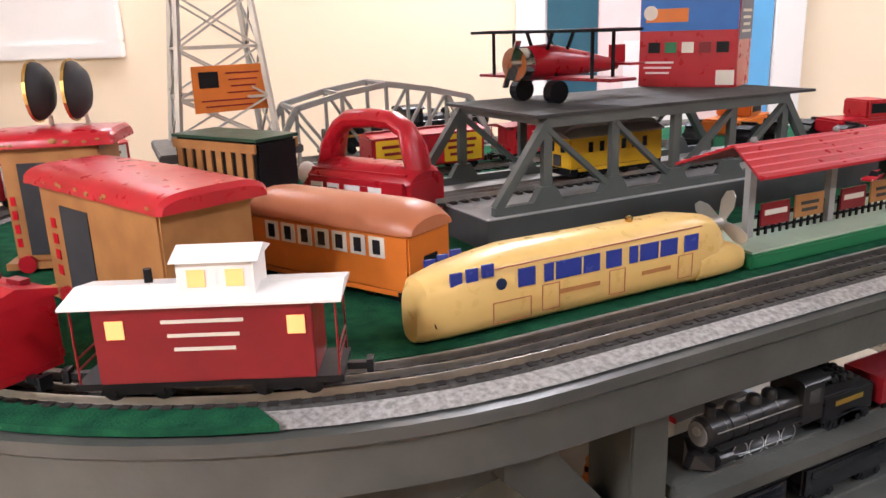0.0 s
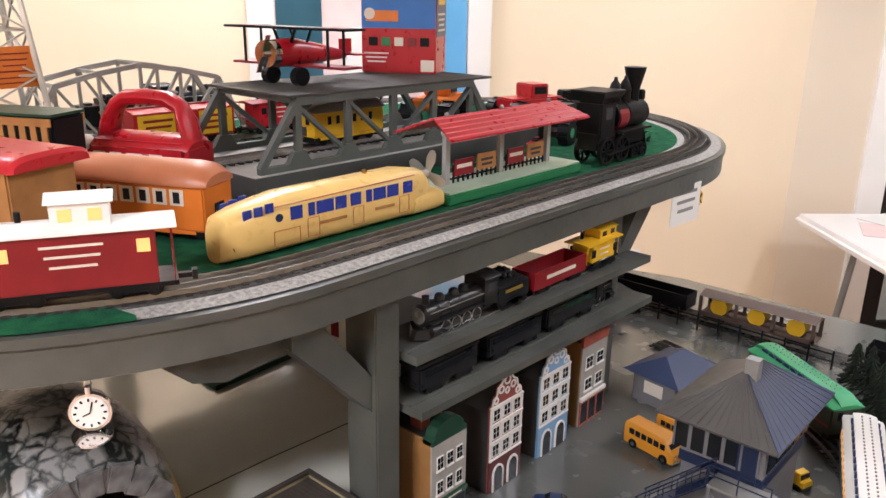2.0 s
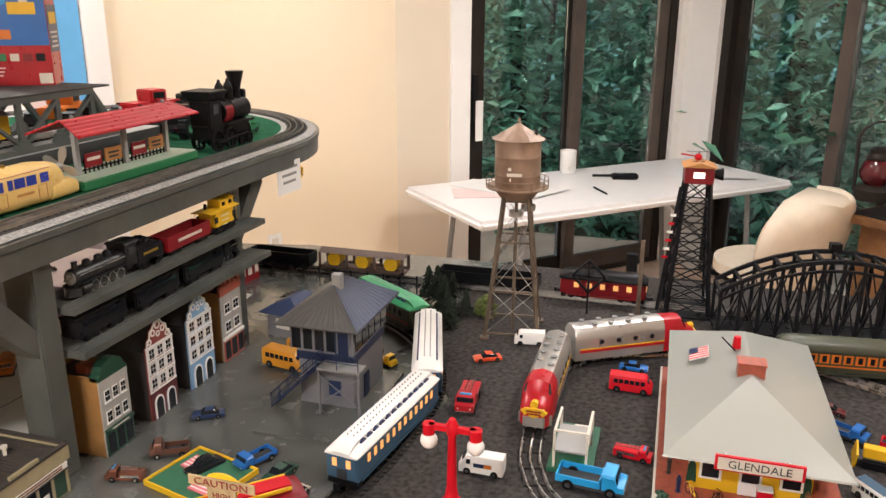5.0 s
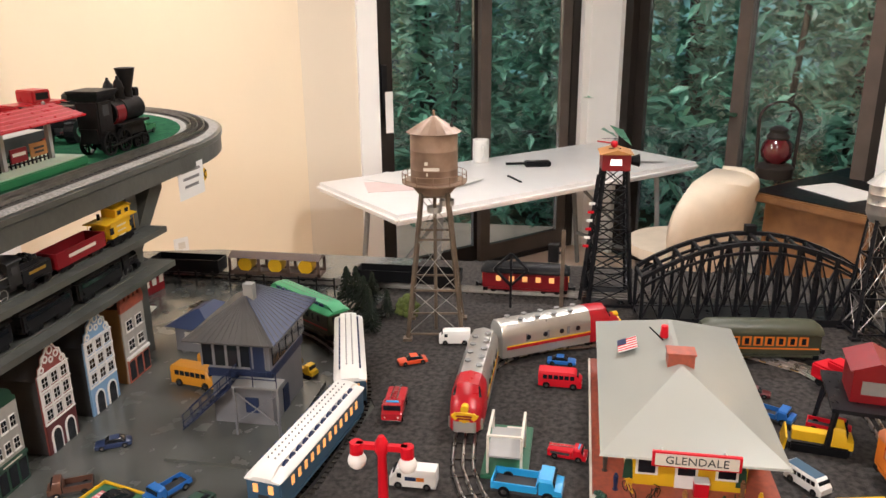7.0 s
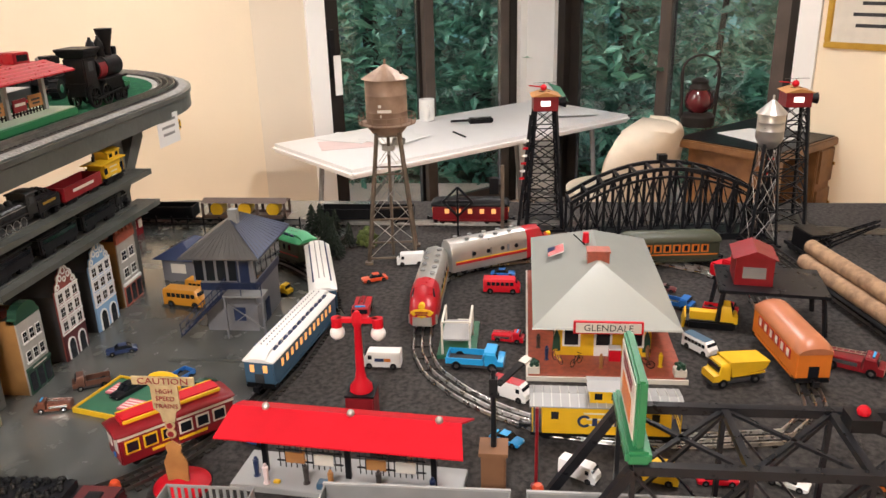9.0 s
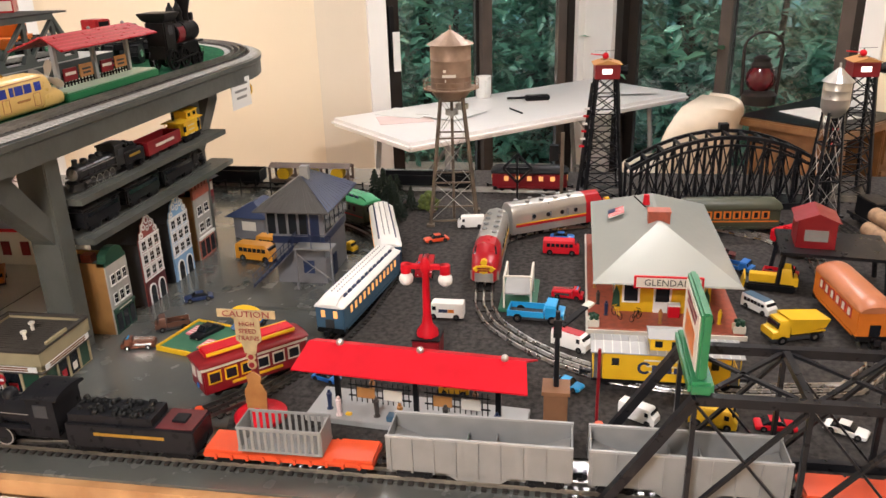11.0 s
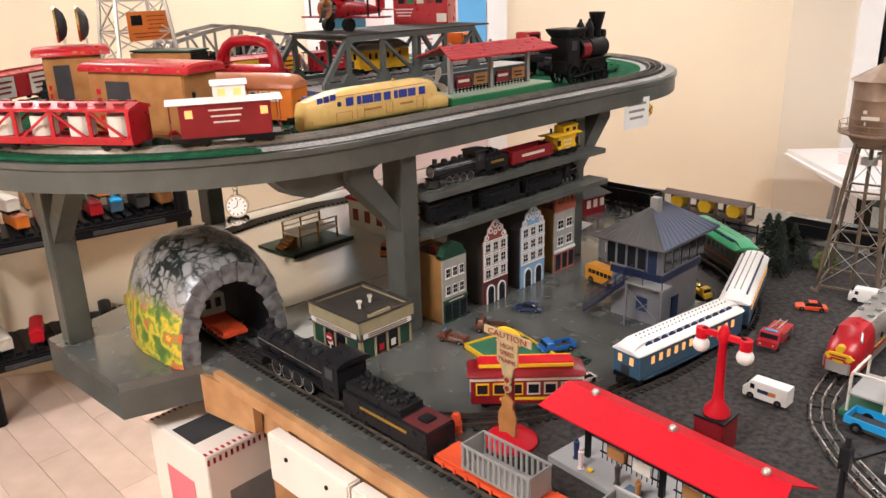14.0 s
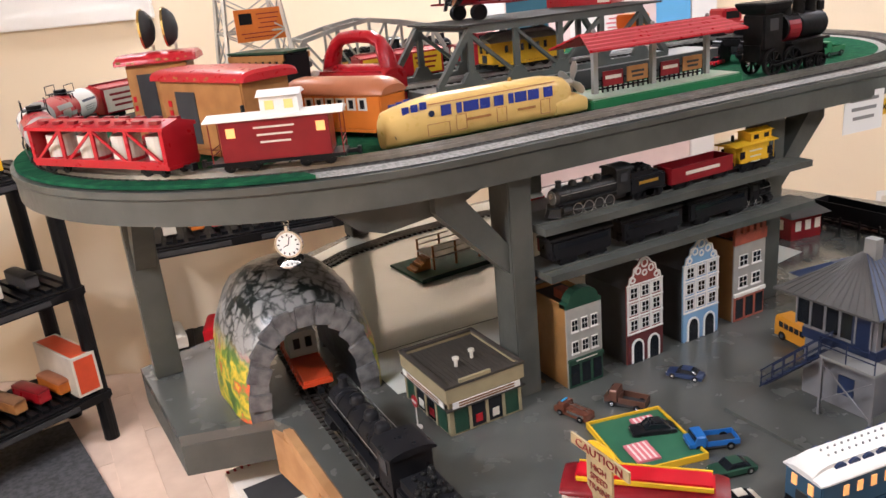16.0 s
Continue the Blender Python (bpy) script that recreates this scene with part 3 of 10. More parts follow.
# ---- upper deck ----
UZ = 1.30
CX0, CX1, CY, CR = 0.335, 1.25, 1.11, 0.578
up = thing("upper_deck", 0, 0, 0, 0, "grey painted oval upper railway deck on posts", "deck")
part("board", prism(B(), oval(CX0, CX1, CY, CR - 0.012), UZ - 0.02, UZ - 0.001, "xy"), GREYP, up)
bm = B()
outer, inner = oval(CX0, CX1, CY, CR, 40), oval(CX0, CX1, CY, CR - 0.011, 40)
loft(bm, [[(*p, z) for p in o] + [(*o[0], z)] for o, z in ((outer, UZ - 0.052), (outer, UZ - 0.016), (oval(CX0, CX1, CY, CR + 0.004, 40), UZ - 0.012), (oval(CX0, CX1, CY, CR + 0.004, 40), UZ - 0.002), (inner, UZ - 0.002))], False, False)
loft(bm, [[(*p, z) for p in o] + [(*o[0], z)] for o, z in ((outer, UZ - 0.052), (inner, UZ - 0.052), (inner, UZ - 0.02))], False, False)
part("fascia", bm, GREYP, up, smooth=True)
bm = B()
oo, ii = oval(CX0, CX1, CY, CR - 0.006, 40), oval(CX0, CX1, CY, CR - 0.105, 40)
loft(bm, [[(*p, z) for p in o] + [(*o[0], z)] for o, z in ((oo, UZ - 0.0), (oval(CX0, CX1, CY, CR - 0.022, 40), UZ + 0.004), (oval(CX0, CX1, CY, CR - 0.09, 40), UZ + 0.004), (ii, UZ))], False, False)
part("ballast_bed", bm, BALLAST, up, "grey stippled ballast strip", smooth=True)
part("grass", prism(B(), oval(CX0, CX1, CY, CR - 0.10, 40), UZ - 0.0005, UZ + 0.0025, "xy"), FELT, up, "green felt grass")
edge = arc(CX0, CY, CR - 0.004, 158, 248, 20)
part("grass_edge", prism(B(), edge + arc(CX0, CY, CR - 0.034, 246, 160, 20), UZ + 0.0005, UZ + 0.006, "xy"), FELT, up, "green felt grass edge")


def post(x, y, rz, w, d, z0, z1, braces, label):
    th = thing("deck_post", x, y, 0, rz, label, "post", "deck posts")
    part("shaft", box(B(), -w / 2, -d / 2, z0, w / 2, d / 2, z1), GREYP, th, bevel=0.002)
    for dx in braces:
        s = 1 if dx > 0 else -1
        bm = B()
        prism(bm, [(s * w / 2, z1 - 0.155), (s * (w / 2 + 0.0), z1 - 0.105), (s * (w / 2 + abs(dx) - 0.035), z1 - 0.001), (s * (w / 2 + abs(dx)), z1 - 0.001), (s * (w / 2 + abs(dx)), z1 - 0.03)], -d * 0.36, d * 0.36, "xz")
        part("brace", bm, GREYP, th)
    part("bracket", box(B(), w / 2 + 0.0005, -0.012, z0 + 0.001, w / 2 + 0.02, 0.012, z0 + 0.003), CHROME, th, "small steel angle bracket")
    part("bracket", box(B(), w / 2 + 0.0005, -0.012, z0 + 0.003, w / 2 + 0.002, 0.012, z0 + 0.025), CHROME, th, "small steel angle bracket")
    return th


post(0.425, 0.578, 0, 0.042, 0.058, DZ, UZ - 0.052, (-0.12,), "grey painted timber post with a diagonal brace")
post(1.02, 0.60, 0, 0.042, 0.058, DZ, UZ - 0.052, (0.12,), "grey painted timber post with a diagonal brace")
post(-0.075, 1.05, 90, 0.042, 0.05, DZ, UZ - 0.052, (-0.12, 0.12), "grey painted timber post with two braces")
post(0.55, 1.60, 0, 0.05, 0.06, DZ, UZ - 0.052, (), "grey painted timber post")
post(1.15, 1.60, 0, 0.05, 0.06, DZ, UZ - 0.052, (), "grey painted timber post")
bm = B()
prism(bm, [(0.135, UZ - 0.053), (0.40, UZ - 0.053), (0.33, UZ - 0.085), (0.21, UZ - 0.098), (0.17, UZ - 0.085)], 0.575, 0.62, "xz")
part("gusset", bm, GREYP, up)
for y0, y1 in ((0.60, 0.66), (1.55, 1.61)):
    part("joist", box(B(), 0.2, y0, UZ - 0.053, 1.45, y1, UZ - 0.021), GREYP, up)

# shelves for trains between the posts
for z, x0, x1, y0, y1, nm in ((1.163, 0.452, 0.992, 0.525, 0.615, "upper"), (1.088, 0.452, 0.992, 0.515, 0.61, "lower")):
    th = thing("train_shelf", 0, 0, 0, 0, "narrow grey painted shelf between two posts", "shelf", "train shelves")
    bm = B()
    prism(bm, [(x0, y0), (x1 + 0.055, y0 - 0.012), (x1 + 0.055, 0.561), (x1, 0.561), (x1, y1), (x0, y1)], z - 0.012, z, "xy")
    part("board", bm, GREYP, th)
    part("groove_rail", box(B(), x0, y0 + 0.02, z, x1, y0 + 0.024, z + 0.003), GREYP, th)

# ---- tracks ----
track(oval(CX0, CX1, CY, CR - 0.056, 40), UZ + 0.004, True, "three-rail tinplate loop on the upper deck", tie_step=0.0145, tie_len=0.05, bed=True)
track([(0.30, 0.98), (1.35, 0.98)], UZ + 0.042, False, "three-rail straight track over the girder bridge")
track([(0.30, 1.35), (1.45, 1.35)], UZ + 0.0025, False, "three-rail siding on the upper deck", tie_step=0.02)
FRONT_X = 0.125
track([(FRONT_X, -1.75), (FRONT_X, 0.55), (0.128, 0.75), (0.15, 1.0), (0.22, 1.22)], DZ + 0.001, False, "three-rail main line along the table front", tie_step=0.0145)
track([(0.14, 0.62), (0.135, 0.45), (0.15, 0.36), (0.18, 0.29), (0.235, 0.215)] + [(0.30, 0.165), (0.38, 0.125), (0.46, 0.095), (0.60, 0.068), (0.76, 0.055)] + arc(0.80, 0.50, 0.447, -92, -20, 12) + [(1.25, 0.42), (1.3, 0.6)], DZ + 0.0032, False, "three-rail branch line curving past the signal tower", tie_step=0.0145)
SF = [(0.42, -0.42), (0.47, -0.33), (0.53, -0.262), (0.60, -0.205), (0.68, -0.175), (0.78, -0.165), (0.95, -0.16)] + arc(0.98, -0.36, 0.20, 88, 40, 8) + [(1.175, -0.30), (1.215, -0.42), (1.23, -0.56), (1.20, -0.72), (1.14, -0.82), (1.02, -0.90)]
track(SF, DZ + 0.0032, False, "bright three-rail loop round the station", mat_rail=RAIL, tie_step=0.05, tie_len=0.045)
track([(0.42, -0.42), (0.40, -0.52), (0.398, -0.65), (0.42, -0.80), (0.50, -0.87), (0.62, -0.885), (1.02, -0.90)], DZ + 0.0032, False, "bright three-rail loop behind the station", mat_rail=RAIL, tie_step=0.05, tie_len=0.045)
track([(0.75, -1.12), (1.5, -0.98)], DZ + 0.0032, False, "three-rail siding with a log car", tie_step=0.02)
track([(0.235, 1.24), (0.275, 1.31), (0.348, 1.384), (0.46, 1.45), (0.62, 1.488), (0.87, 1.497), (1.02, 1.46), (1.3, 1.38)], DZ + 0.0012, False, "three-rail track along the table's back", tie_step=0.0165)
track([(1.52, 0.95), (1.50, 0.3), (1.50, -0.9), (1.42, -1.6)], DZ + 0.0032, False, "three-rail track along the far table edge", tie_step=0.02)

# ---- rolling stock ----
def bogie(parent, x, r=0.0085, base=0.034, w=0.034, m=None, name="truck"):
    bm = B()
    for s in (-1, 1):
        prism(bm, [(x - base / 2 - 0.008, r - 0.002), (x + base / 2 + 0.008, r - 0.002), (x + base / 2 + 0.005, r + 0.006), (x + 0.006, r + 0.008), (x - 0.006, r + 0.008), (x - base / 2 - 0.005, r + 0.006)], s * (w / 2 + 0.004), s * (w / 2 + 0.0065), "xz")
        for k in (-1, 1):
            cyl(bm, x + k * base / 2, s * (w / 2 + 0.0065) - 0.001, r, 0.0035, 0.002, "y", 8)
    box(bm, x - 0.006, -w / 2 - 0.004, r + 0.002, x + 0.006, w / 2 + 0.004, r + 0.010)
    t = part(name, bm, m or BLACK, parent)
    for k in (-1, 1):
        bm = B()
        for s in (-1, 1):
            cyl(bm, x + k * base / 2, s * w / 2 - 0.002, r, r, 0.004, "y", 14)
        cyl(bm, x + k * base / 2, -w / 2, r, 0.002, w, "y", 6)
        part("wheel_set", bm, BLACKSTEEL, t)
    return t


def coupler(parent, x, s):
    bm = B()
    box(bm, x, -0.003, 0.010, x + s * 0.016, 0.003, 0.015)
    box(bm, x + s * 0.014, -0.005, 0.008, x + s * 0.019, 0.005, 0.018)
    part("coupler", bm, BLACKSTEEL, parent)


def roof_ring(x, w, z0, h, n=9, flat=1.0):
    return [(x, -w / 2 * flat, z0)] + [(x, w / 2 * flat * math.sin(radians(a)) , z0 + 0.002 + h * math.cos(radians(a))) for a in [-90 + 180 * i / (n - 1) for i in range(n)]] + [(x, w / 2 * flat, z0)]


def arch_roof(L, w, z0, h, over=0.004):
    e = L / 2 + over
    return loft(B(), [roof_ring(-e, w * 0.9, z0, h * 0.45), roof_ring(-e + 0.012, w, z0, h * 0.9), roof_ring(-e + 0.03, w, z0, h), roof_ring(e - 0.03, w, z0, h), roof_ring(e - 0.012, w, z0, h * 0.9), roof_ring(e, w * 0.9, z0, h * 0.45)])


def clerestory(L, w, z0, h):
    """A raised centre roof over low side roofs, with rounded ends."""
    def ring(x, f, k):
        c = w * 0.28
        return [(x, -w / 2 * f, z0), (x, -w / 2 * f, z0 + 0.002), (x, -c * f - 0.006, z0 + h * 0.52 * k), (x, -c * f, z0 + h * 0.58 * k), (x, -c * f, z0 + h * 0.85 * k), (x, -c * 0.5 * f, z0 + h * 0.97 * k), (x, 0, z0 + h * k),
                (x, c * 0.5 * f, z0 + h * 0.97 * k), (x, c * f, z0 + h * 0.85 * k), (x, c * f, z0 + h * 0.58 * k), (x, c * f + 0.006, z0 + h * 0.52 * k), (x, w / 2 * f, z0 + 0.002), (x, w / 2 * f, z0)]
    e = L / 2 + 0.003
    return loft(B(), [ring(-e, 0.95, 0.35), ring(-e + 0.01, 1, 0.8), ring(-e + 0.022, 1, 1), ring(e - 0.022, 1, 1), ring(e - 0.01, 1, 0.8), ring(e, 0.95, 0.35)])


def passenger_car(x, y, z, rz, L, W, H, body, roofm, label, n=10, winm=None, style="clerestory", band=None, endwin=True, vents=True, frame=None, group="passenger cars"):
    th = thing("passenger_car", x, y, z, rz, label, "train car", group)
    zb, zt = 0.016, H * 0.74
    bd = part("body", box(B(), -L / 2, -W / 2, zb, L / 2, W / 2, zt), body, th, bevel=0.002)
    rf = clerestory(L, W + 0.004, zt + 0.0002, H - zt) if style == "clerestory" else arch_roof(L, W + 0.004, zt + 0.0002, H - zt)
    rp_ = part("roof", rf, roofm, th, smooth=True)
    step = (L - 0.05) / n
    for s in (-1, 1):
        for i in range(n):
            xw = -L / 2 + 0.025 + step * (i + 0.5)
            if frame:
                part("window_frame", box(B(), xw - step * 0.40, s * (W / 2 + 0.0005) - 0.0004, zt - 0.024, xw + step * 0.40, s * (W / 2 + 0.0005) + 0.0004, zt - 0.004), frame, bd)
            part("window", box(B(), xw - step * 0.19, s * (W / 2 + 0.001) - 0.0006, zt - 0.021, xw + step * 0.19, s * (W / 2 + 0.001) + 0.0006, zt - 0.007), winm or DARKWIN, bd)
        part("skirt", box(B(), -L / 2 + 0.002, s * (W / 2 - 0.001) - 0.0008, 0.011, L / 2 - 0.002, s * (W / 2 - 0.001) + 0.0008, 0.0157), body, th)
        if band:
            part("stripe", box(B(), -L / 2 + 0.004, s * (W / 2 + 0.0006) - 0.0003, zb + 0.013, L / 2 - 0.004, s * (W / 2 + 0.0006) + 0.0003, zb + 0.016), band, bd)
    for s in (-1, 1):
        if endwin:
            for k in (-1, 1):
                part("end_window", box(B(), s * (L / 2 + 0.0008) - 0.0008, k * W * 0.22 - 0.004, zt - 0.020, s * (L / 2 + 0.0008) + 0.0008, k * W * 0.22 + 0.004, zt - 0.006), winm or DARKWIN, bd)
        part("end_door", box(B(), s * (L / 2 + 0.001) - 0.0008, -W * 0.15, zb + 0.002, s * (L / 2 + 0.001) + 0.0008, W * 0.15, zt - 0.024), DARKGREY if endwin else DARKWIN, bd)
        bogie(th, s * (L / 2 - 0.045))
        coupler(th, s * L / 2, s)
        part("step", box(B(), s * (L / 2 - 0.008) - 0.006, -W / 2, 0.006, s * (L / 2 - 0.008) + 0.006, W / 2, 0.0155), BLACK, th)
    if vents and style == "clerestory":
        for s in (-1, 1):
            for i in range(n):
                xw = -L / 2 + 0.025 + step * (i + 0.5)
                arch_ = [(xw + step * 0.40 * math.cos(radians(a)), zt + (H - zt) * (0.52 + 0.32 * math.sin(radians(a)))) for a in range(0, 181, 30)]
                part("clerestory_pane", prism(B(), arch_, s * (W * 0.30 - 0.004), s * (W * 0.30 + 0.0035), "xz"), NAVY, rp_)
                for k in (0.25, 0.75):
                    part("roof_vent", cyl(B(), xw + (k - 0.5) * step, s * W * 0.10, zt + (H - zt) * 0.985, 0.0014, 0.0022, seg=6), GREYPL, rp_)
    return th


# blue passenger train on the branch line
ZB = DZ + 0.0115
passenger_car(0.655, 0.074, ZB, -8, 0.305, 0.058, 0.080, STEELBLUE, WHITE, "blue heavyweight passenger car with white roof and lit windows", 12, WINDOWLIT, group="blue passenger train")
passenger_car(0.972, 0.10, ZB, 17, 0.30, 0.058, 0.080, STEELBLUE, WHITE, "blue heavyweight passenger car with white roof and lit windows", 12, WINDOWLIT, group="blue passenger train")
passenger_car(1.20, 0.27, ZB, 55, 0.24, 0.06, 0.086, PULLGREEN, ROOFGREEN, "dark green streetcar with bright green ribbed roof", 9, DARKWIN, group="streetcars", band=RED)
passenger_car(1.185, -0.735, ZB, -84, 0.235, 0.058, 0.082, PULLGREEN, PULLGREEN, "olive green tinplate passenger car with orange window frames", 8, DARKWIN, "arch", ORANGE, group="tinplate cars", frame=ORANGE)
passenger_car(0.675, -0.872, ZB, 6, 0.20, 0.062, 0.086, ORANGE, TERRA, "orange tinplate passenger car with terracotta roof", 6, OFFWHITE, "arch", None, False, group="tinplate cars", frame=RED)


def streamliner(x, y, z, rz, L, label):
    """A silver and red diesel cab unit with a rounded nose towards -x."""
    th = thing("diesel_locomotive", x, y, z, rz, label, "locomotive", "silver and red diesel units")
    W, H = 0.060, 0.088

    def ring(px, w, h, low=0.012):
        return [(px, -w / 2, low), (px, -w / 2, h * 0.62), (px, -w * 0.46, h * 0.80), (px, -w * 0.32, h * 0.94), (px, 0, h), (px, w * 0.32, h * 0.94), (px, w * 0.46, h * 0.80), (px, w / 2, h * 0.62), (px, w / 2, low)]
    e = L / 2
    part("body", loft(B(), [ring(-e + 0.088, W, H), ring(e - 0.002, W, H), ring(e, W * 0.97, H * 0.98)]), SILVER, th, smooth=True)
    nose = part("nose", loft(B(), [ring(-e, W * 0.50, H * 0.46), ring(-e + 0.004, W * 0.74, H * 0.58), ring(-e + 0.013, W * 0.90, H * 0.66), ring(-e + 0.026, W * 0.97, H * 0.70), ring(-e + 0.034, W * 0.99, H * 0.80), ring(-e + 0.044, W, H * 0.985), ring(-e + 0.0878, W, H)]), RED, th, "bright red rounded nose", smooth=True)
    part("pilot", loft(B(), [[(-e - 0.001, -0.018, 0.012), (-e - 0.001, 0.018, 0.012), (-e - 0.001, 0.018, 0.032), (-e - 0.001, -0.018, 0.032)], [(-e + 0.02, -0.031, 0.010), (-e + 0.02, 0.031, 0.010), (-e + 0.02, 0.031, 0.03), (-e + 0.02, -0.031, 0.03)]]), SILVER, nose, "silver pilot")
    part("headlight", cyl(B(), -e + 0.012, 0, H * 0.62, 0.007, 0.012, "x", 14), YELLOW, nose, "yellow ringed headlight", m=pose(-0.010, 0, 0))
    part("emblem", loft(B(), [[(-e - 0.0015 + abs(a) * 0.004, a * 0.024, 0.040 + b) for a, b in ((-1, 0), (-0.7, 0.007), (0, 0.010), (0.7, 0.007), (1, 0), (0.7, -0.007), (0, -0.010), (-0.7, -0.007))], [(-e + 0.006 + abs(a) * 0.006, a * 0.025, 0.040 + b) for a, b in ((-1, 0), (-0.7, 0.007), (0, 0.010), (0.7, 0.007), (1, 0), (0.7, -0.007), (0, -0.010), (-0.7, -0.007))]]), YELLOW, nose, "yellow emblem plate")
    bars(DARKRED, nose, -e - 0.0022, 0, 0.042, 0.028, 2, 0.005, 0.003, "y", "emblem_bar")
    for s in (-1, 1):
        part("windshield", loft(B(), [[(-e + 0.0335, s * 0.004, H * 0.72), (-e + 0.0345, s * 0.026, H * 0.72), (-e + 0.043, s * 0.022, H * 0.90), (-e + 0.042, s * 0.004, H * 0.93)], [(-e + 0.036, s * 0.004, H * 0.72), (-e + 0.037, s * 0.026, H * 0.72), (-e + 0.0455, s * 0.022, H * 0.90), (-e + 0.0445, s * 0.004, H * 0.93)]]), DARKWIN, nose)
        part("red_sweep", box(B(), -e + 0.088, s * (W / 2 + 0.0006) - 0.0004, 0.030, e - 0.01, s * (W / 2 + 0.0006) + 0.0004, 0.036), RED, th, "red side stripe")
        part("yellow_stripe", box(B(), -e + 0.088, s * (W / 2 + 0.0007) - 0.0004, 0.0365, e - 0.01, s * (W / 2 + 0.0007) + 0.0004, 0.039), YELLOW, th)
        for i in range(4):
            part("porthole", cyl(B(), -e + 0.12 + i * (L - 0.16) / 3.5, s * (W / 2 + 0.0012) - 0.0008, 0.052, 0.0055, 0.0016, "y", 12), DARKWIN, th)
        for i in range(3):
            part("louvre", box(B(), -e + 0.14 + i * 0.05, s * (W / 2 + 0.0006) - 0.0006, 0.043, -e + 0.146 + i * 0.05, s * (W / 2 + 0.0006) + 0.0006, 0.060), GREYPL, th)
        bogie(th, s * (e - 0.062), 0.010, 0.048, 0.036)
    for i in range(9):
        part("roof_vent", cyl(B(), -e + 0.11 + i * (L - 0.14) / 8, 0.012 * (1 if i % 2 else -1), H * 0.985, 0.006, 0.003, "z", 10), GREYPL, th)
    return th


streamliner(0.905, -0.166, ZB, 0, 0.285, "silver diesel locomotive with red nose and yellow emblem")
streamliner(1.165, -0.315, ZB, 122, 0.30, "silver diesel locomotive with red nose, trailing unit")


def caboose(x, y, z, rz, L, W, H, body, roofm, label, cup=0.0, lit=True, cupm=None, group="cabooses"):
    th = thing("caboose", x, y, z, rz, label, "train car", group)
    zt = H * 0.66
    bd = part("body", box(B(), -L / 2 + 0.018, -W / 2, 0.016, L / 2 - 0.018, W / 2, zt), body, th, bevel=0.001)
    part("frame", box(B(), -L / 2, -W / 2 + 0.002, 0.011, L / 2, W / 2 - 0.002, 0.0158), BLACK, th)
    prof = [(-W / 2 - 0.004, zt + 0.0002), (-W / 2 - 0.004, zt + 0.002), (0, zt + H * 0.07), (W / 2 + 0.004, zt + 0.002), (W / 2 + 0.004, zt + 0.0002)]
    part("roof", prism(B(), prof, -L / 2 - 0.002, L / 2 + 0.002), roofm, th)
    c = part("cupola", box(B(), cup - 0.026, -W * 0.36, zt + H * 0.03, cup + 0.026, W * 0.36, zt + H * 0.26), cupm or roofm, th)
    part("cupola_roof", prism(B(), [(-W * 0.42, zt + H * 0.261), (0, zt + H * 0.33), (W * 0.42, zt + H * 0.261)], cup - 0.03, cup + 0.03), roofm, th)
    for s in (-1, 1):
        for k in (-0.5, 0.5):
            part("cupola_window", box(B(), cup + k * 0.026 - 0.006, s * W * 0.362 - 0.0006, zt + H * 0.10, cup + k * 0.026 + 0.006, s * W * 0.362 + 0.0006, zt + H * 0.21), WINDOWLIT if lit else DARKWIN, c)
        for k in (-0.32, 0.34):
            part("window", box(B(), L * k - 0.006, s * (W / 2 + 0.0005) - 0.0006, zt - 0.022, L * k + 0.006, s * (W / 2 + 0.0005) + 0.0006, zt - 0.009), WINDOWLIT if lit else DARKWIN, bd)
        bars(OFFWHITE, bd, 0, s * (W / 2 + 0.0004), zt - 0.012, L * 0.30, 3, 0.010, 0.0025)
        bogie(th, s * (L / 2 - 0.04))
        coupler(th, s * L / 2, s)
        for y2 in (-1, 1):
            part("railing", rod(B(), (s * (L / 2 - 0.003), y2 * W * 0.44, 0.0158), (s * (L / 2 - 0.003), y2 * W * 0.44, zt), 0.0008), body, th)
        bm = B()
        rod(bm, (s * (L / 2 - 0.003), -W * 0.44, 0.034), (s * (L / 2 - 0.003), W * 0.44, 0.034), 0.0008)
        rod(bm, (s * (L / 2 - 0.003), -W * 0.44, 0.026), (s * (L / 2 - 0.003), W * 0.44, 0.026), 0.0008)
        part("railing", bm, body, th)
    part("smokestack", cyl(B(), -L * 0.25, W * 0.2, zt, 0.003, 0.016), BLACK, th)
    return th


ches = caboose(0.405, -0.505, ZB, 90, 0.235, 0.058, 0.098, YELLOW, LIGHTGREY, "yellow and silver caboose with blue lettering", 0.0, False, YELLOW)
for s_ in (-1, 1):
    ring = [[((-0.034 + r * math.cos(radians(a))) * s_ * -1, s_ * yy, 0.040 + r * math.sin(radians(a))) for a in range(40, 321, 20)] for r, yy in ((0.011, 0.0292), (0.011, 0.0298), (0.0065, 0.0298), (0.0065, 0.0292))]
    part("emblem_ring", loft(B(), ring, False, False), NAVY, ches, "dark blue ring emblem")
    for i in range(6):
        k_ = (-0.018 + i * 0.0115) * s_ * -1
        part("emblem_bar", box(B(), k_ - 0.004, s_ * 0.0295 - 0.0004, 0.032, k_ + 0.004, s_ * 0.0295 + 0.0004, 0.046 if i == 0 else 0.042), NAVY, ches)
    for i in range(17):
        part("roof_rib", box(B(), -0.112 + i * 0.014, min(0, s_ * 0.033), 0.0690, -0.1105 + i * 0.014, max(0, s_ * 0.033), 0.0700), SILVER, ches, m=Matrix.Translation((0, 0, 0.0715)) @ Matrix.Rotation(radians(-10.5 * s_), 4, "X") @ Matrix.Translation((0, 0, -0.0680)))
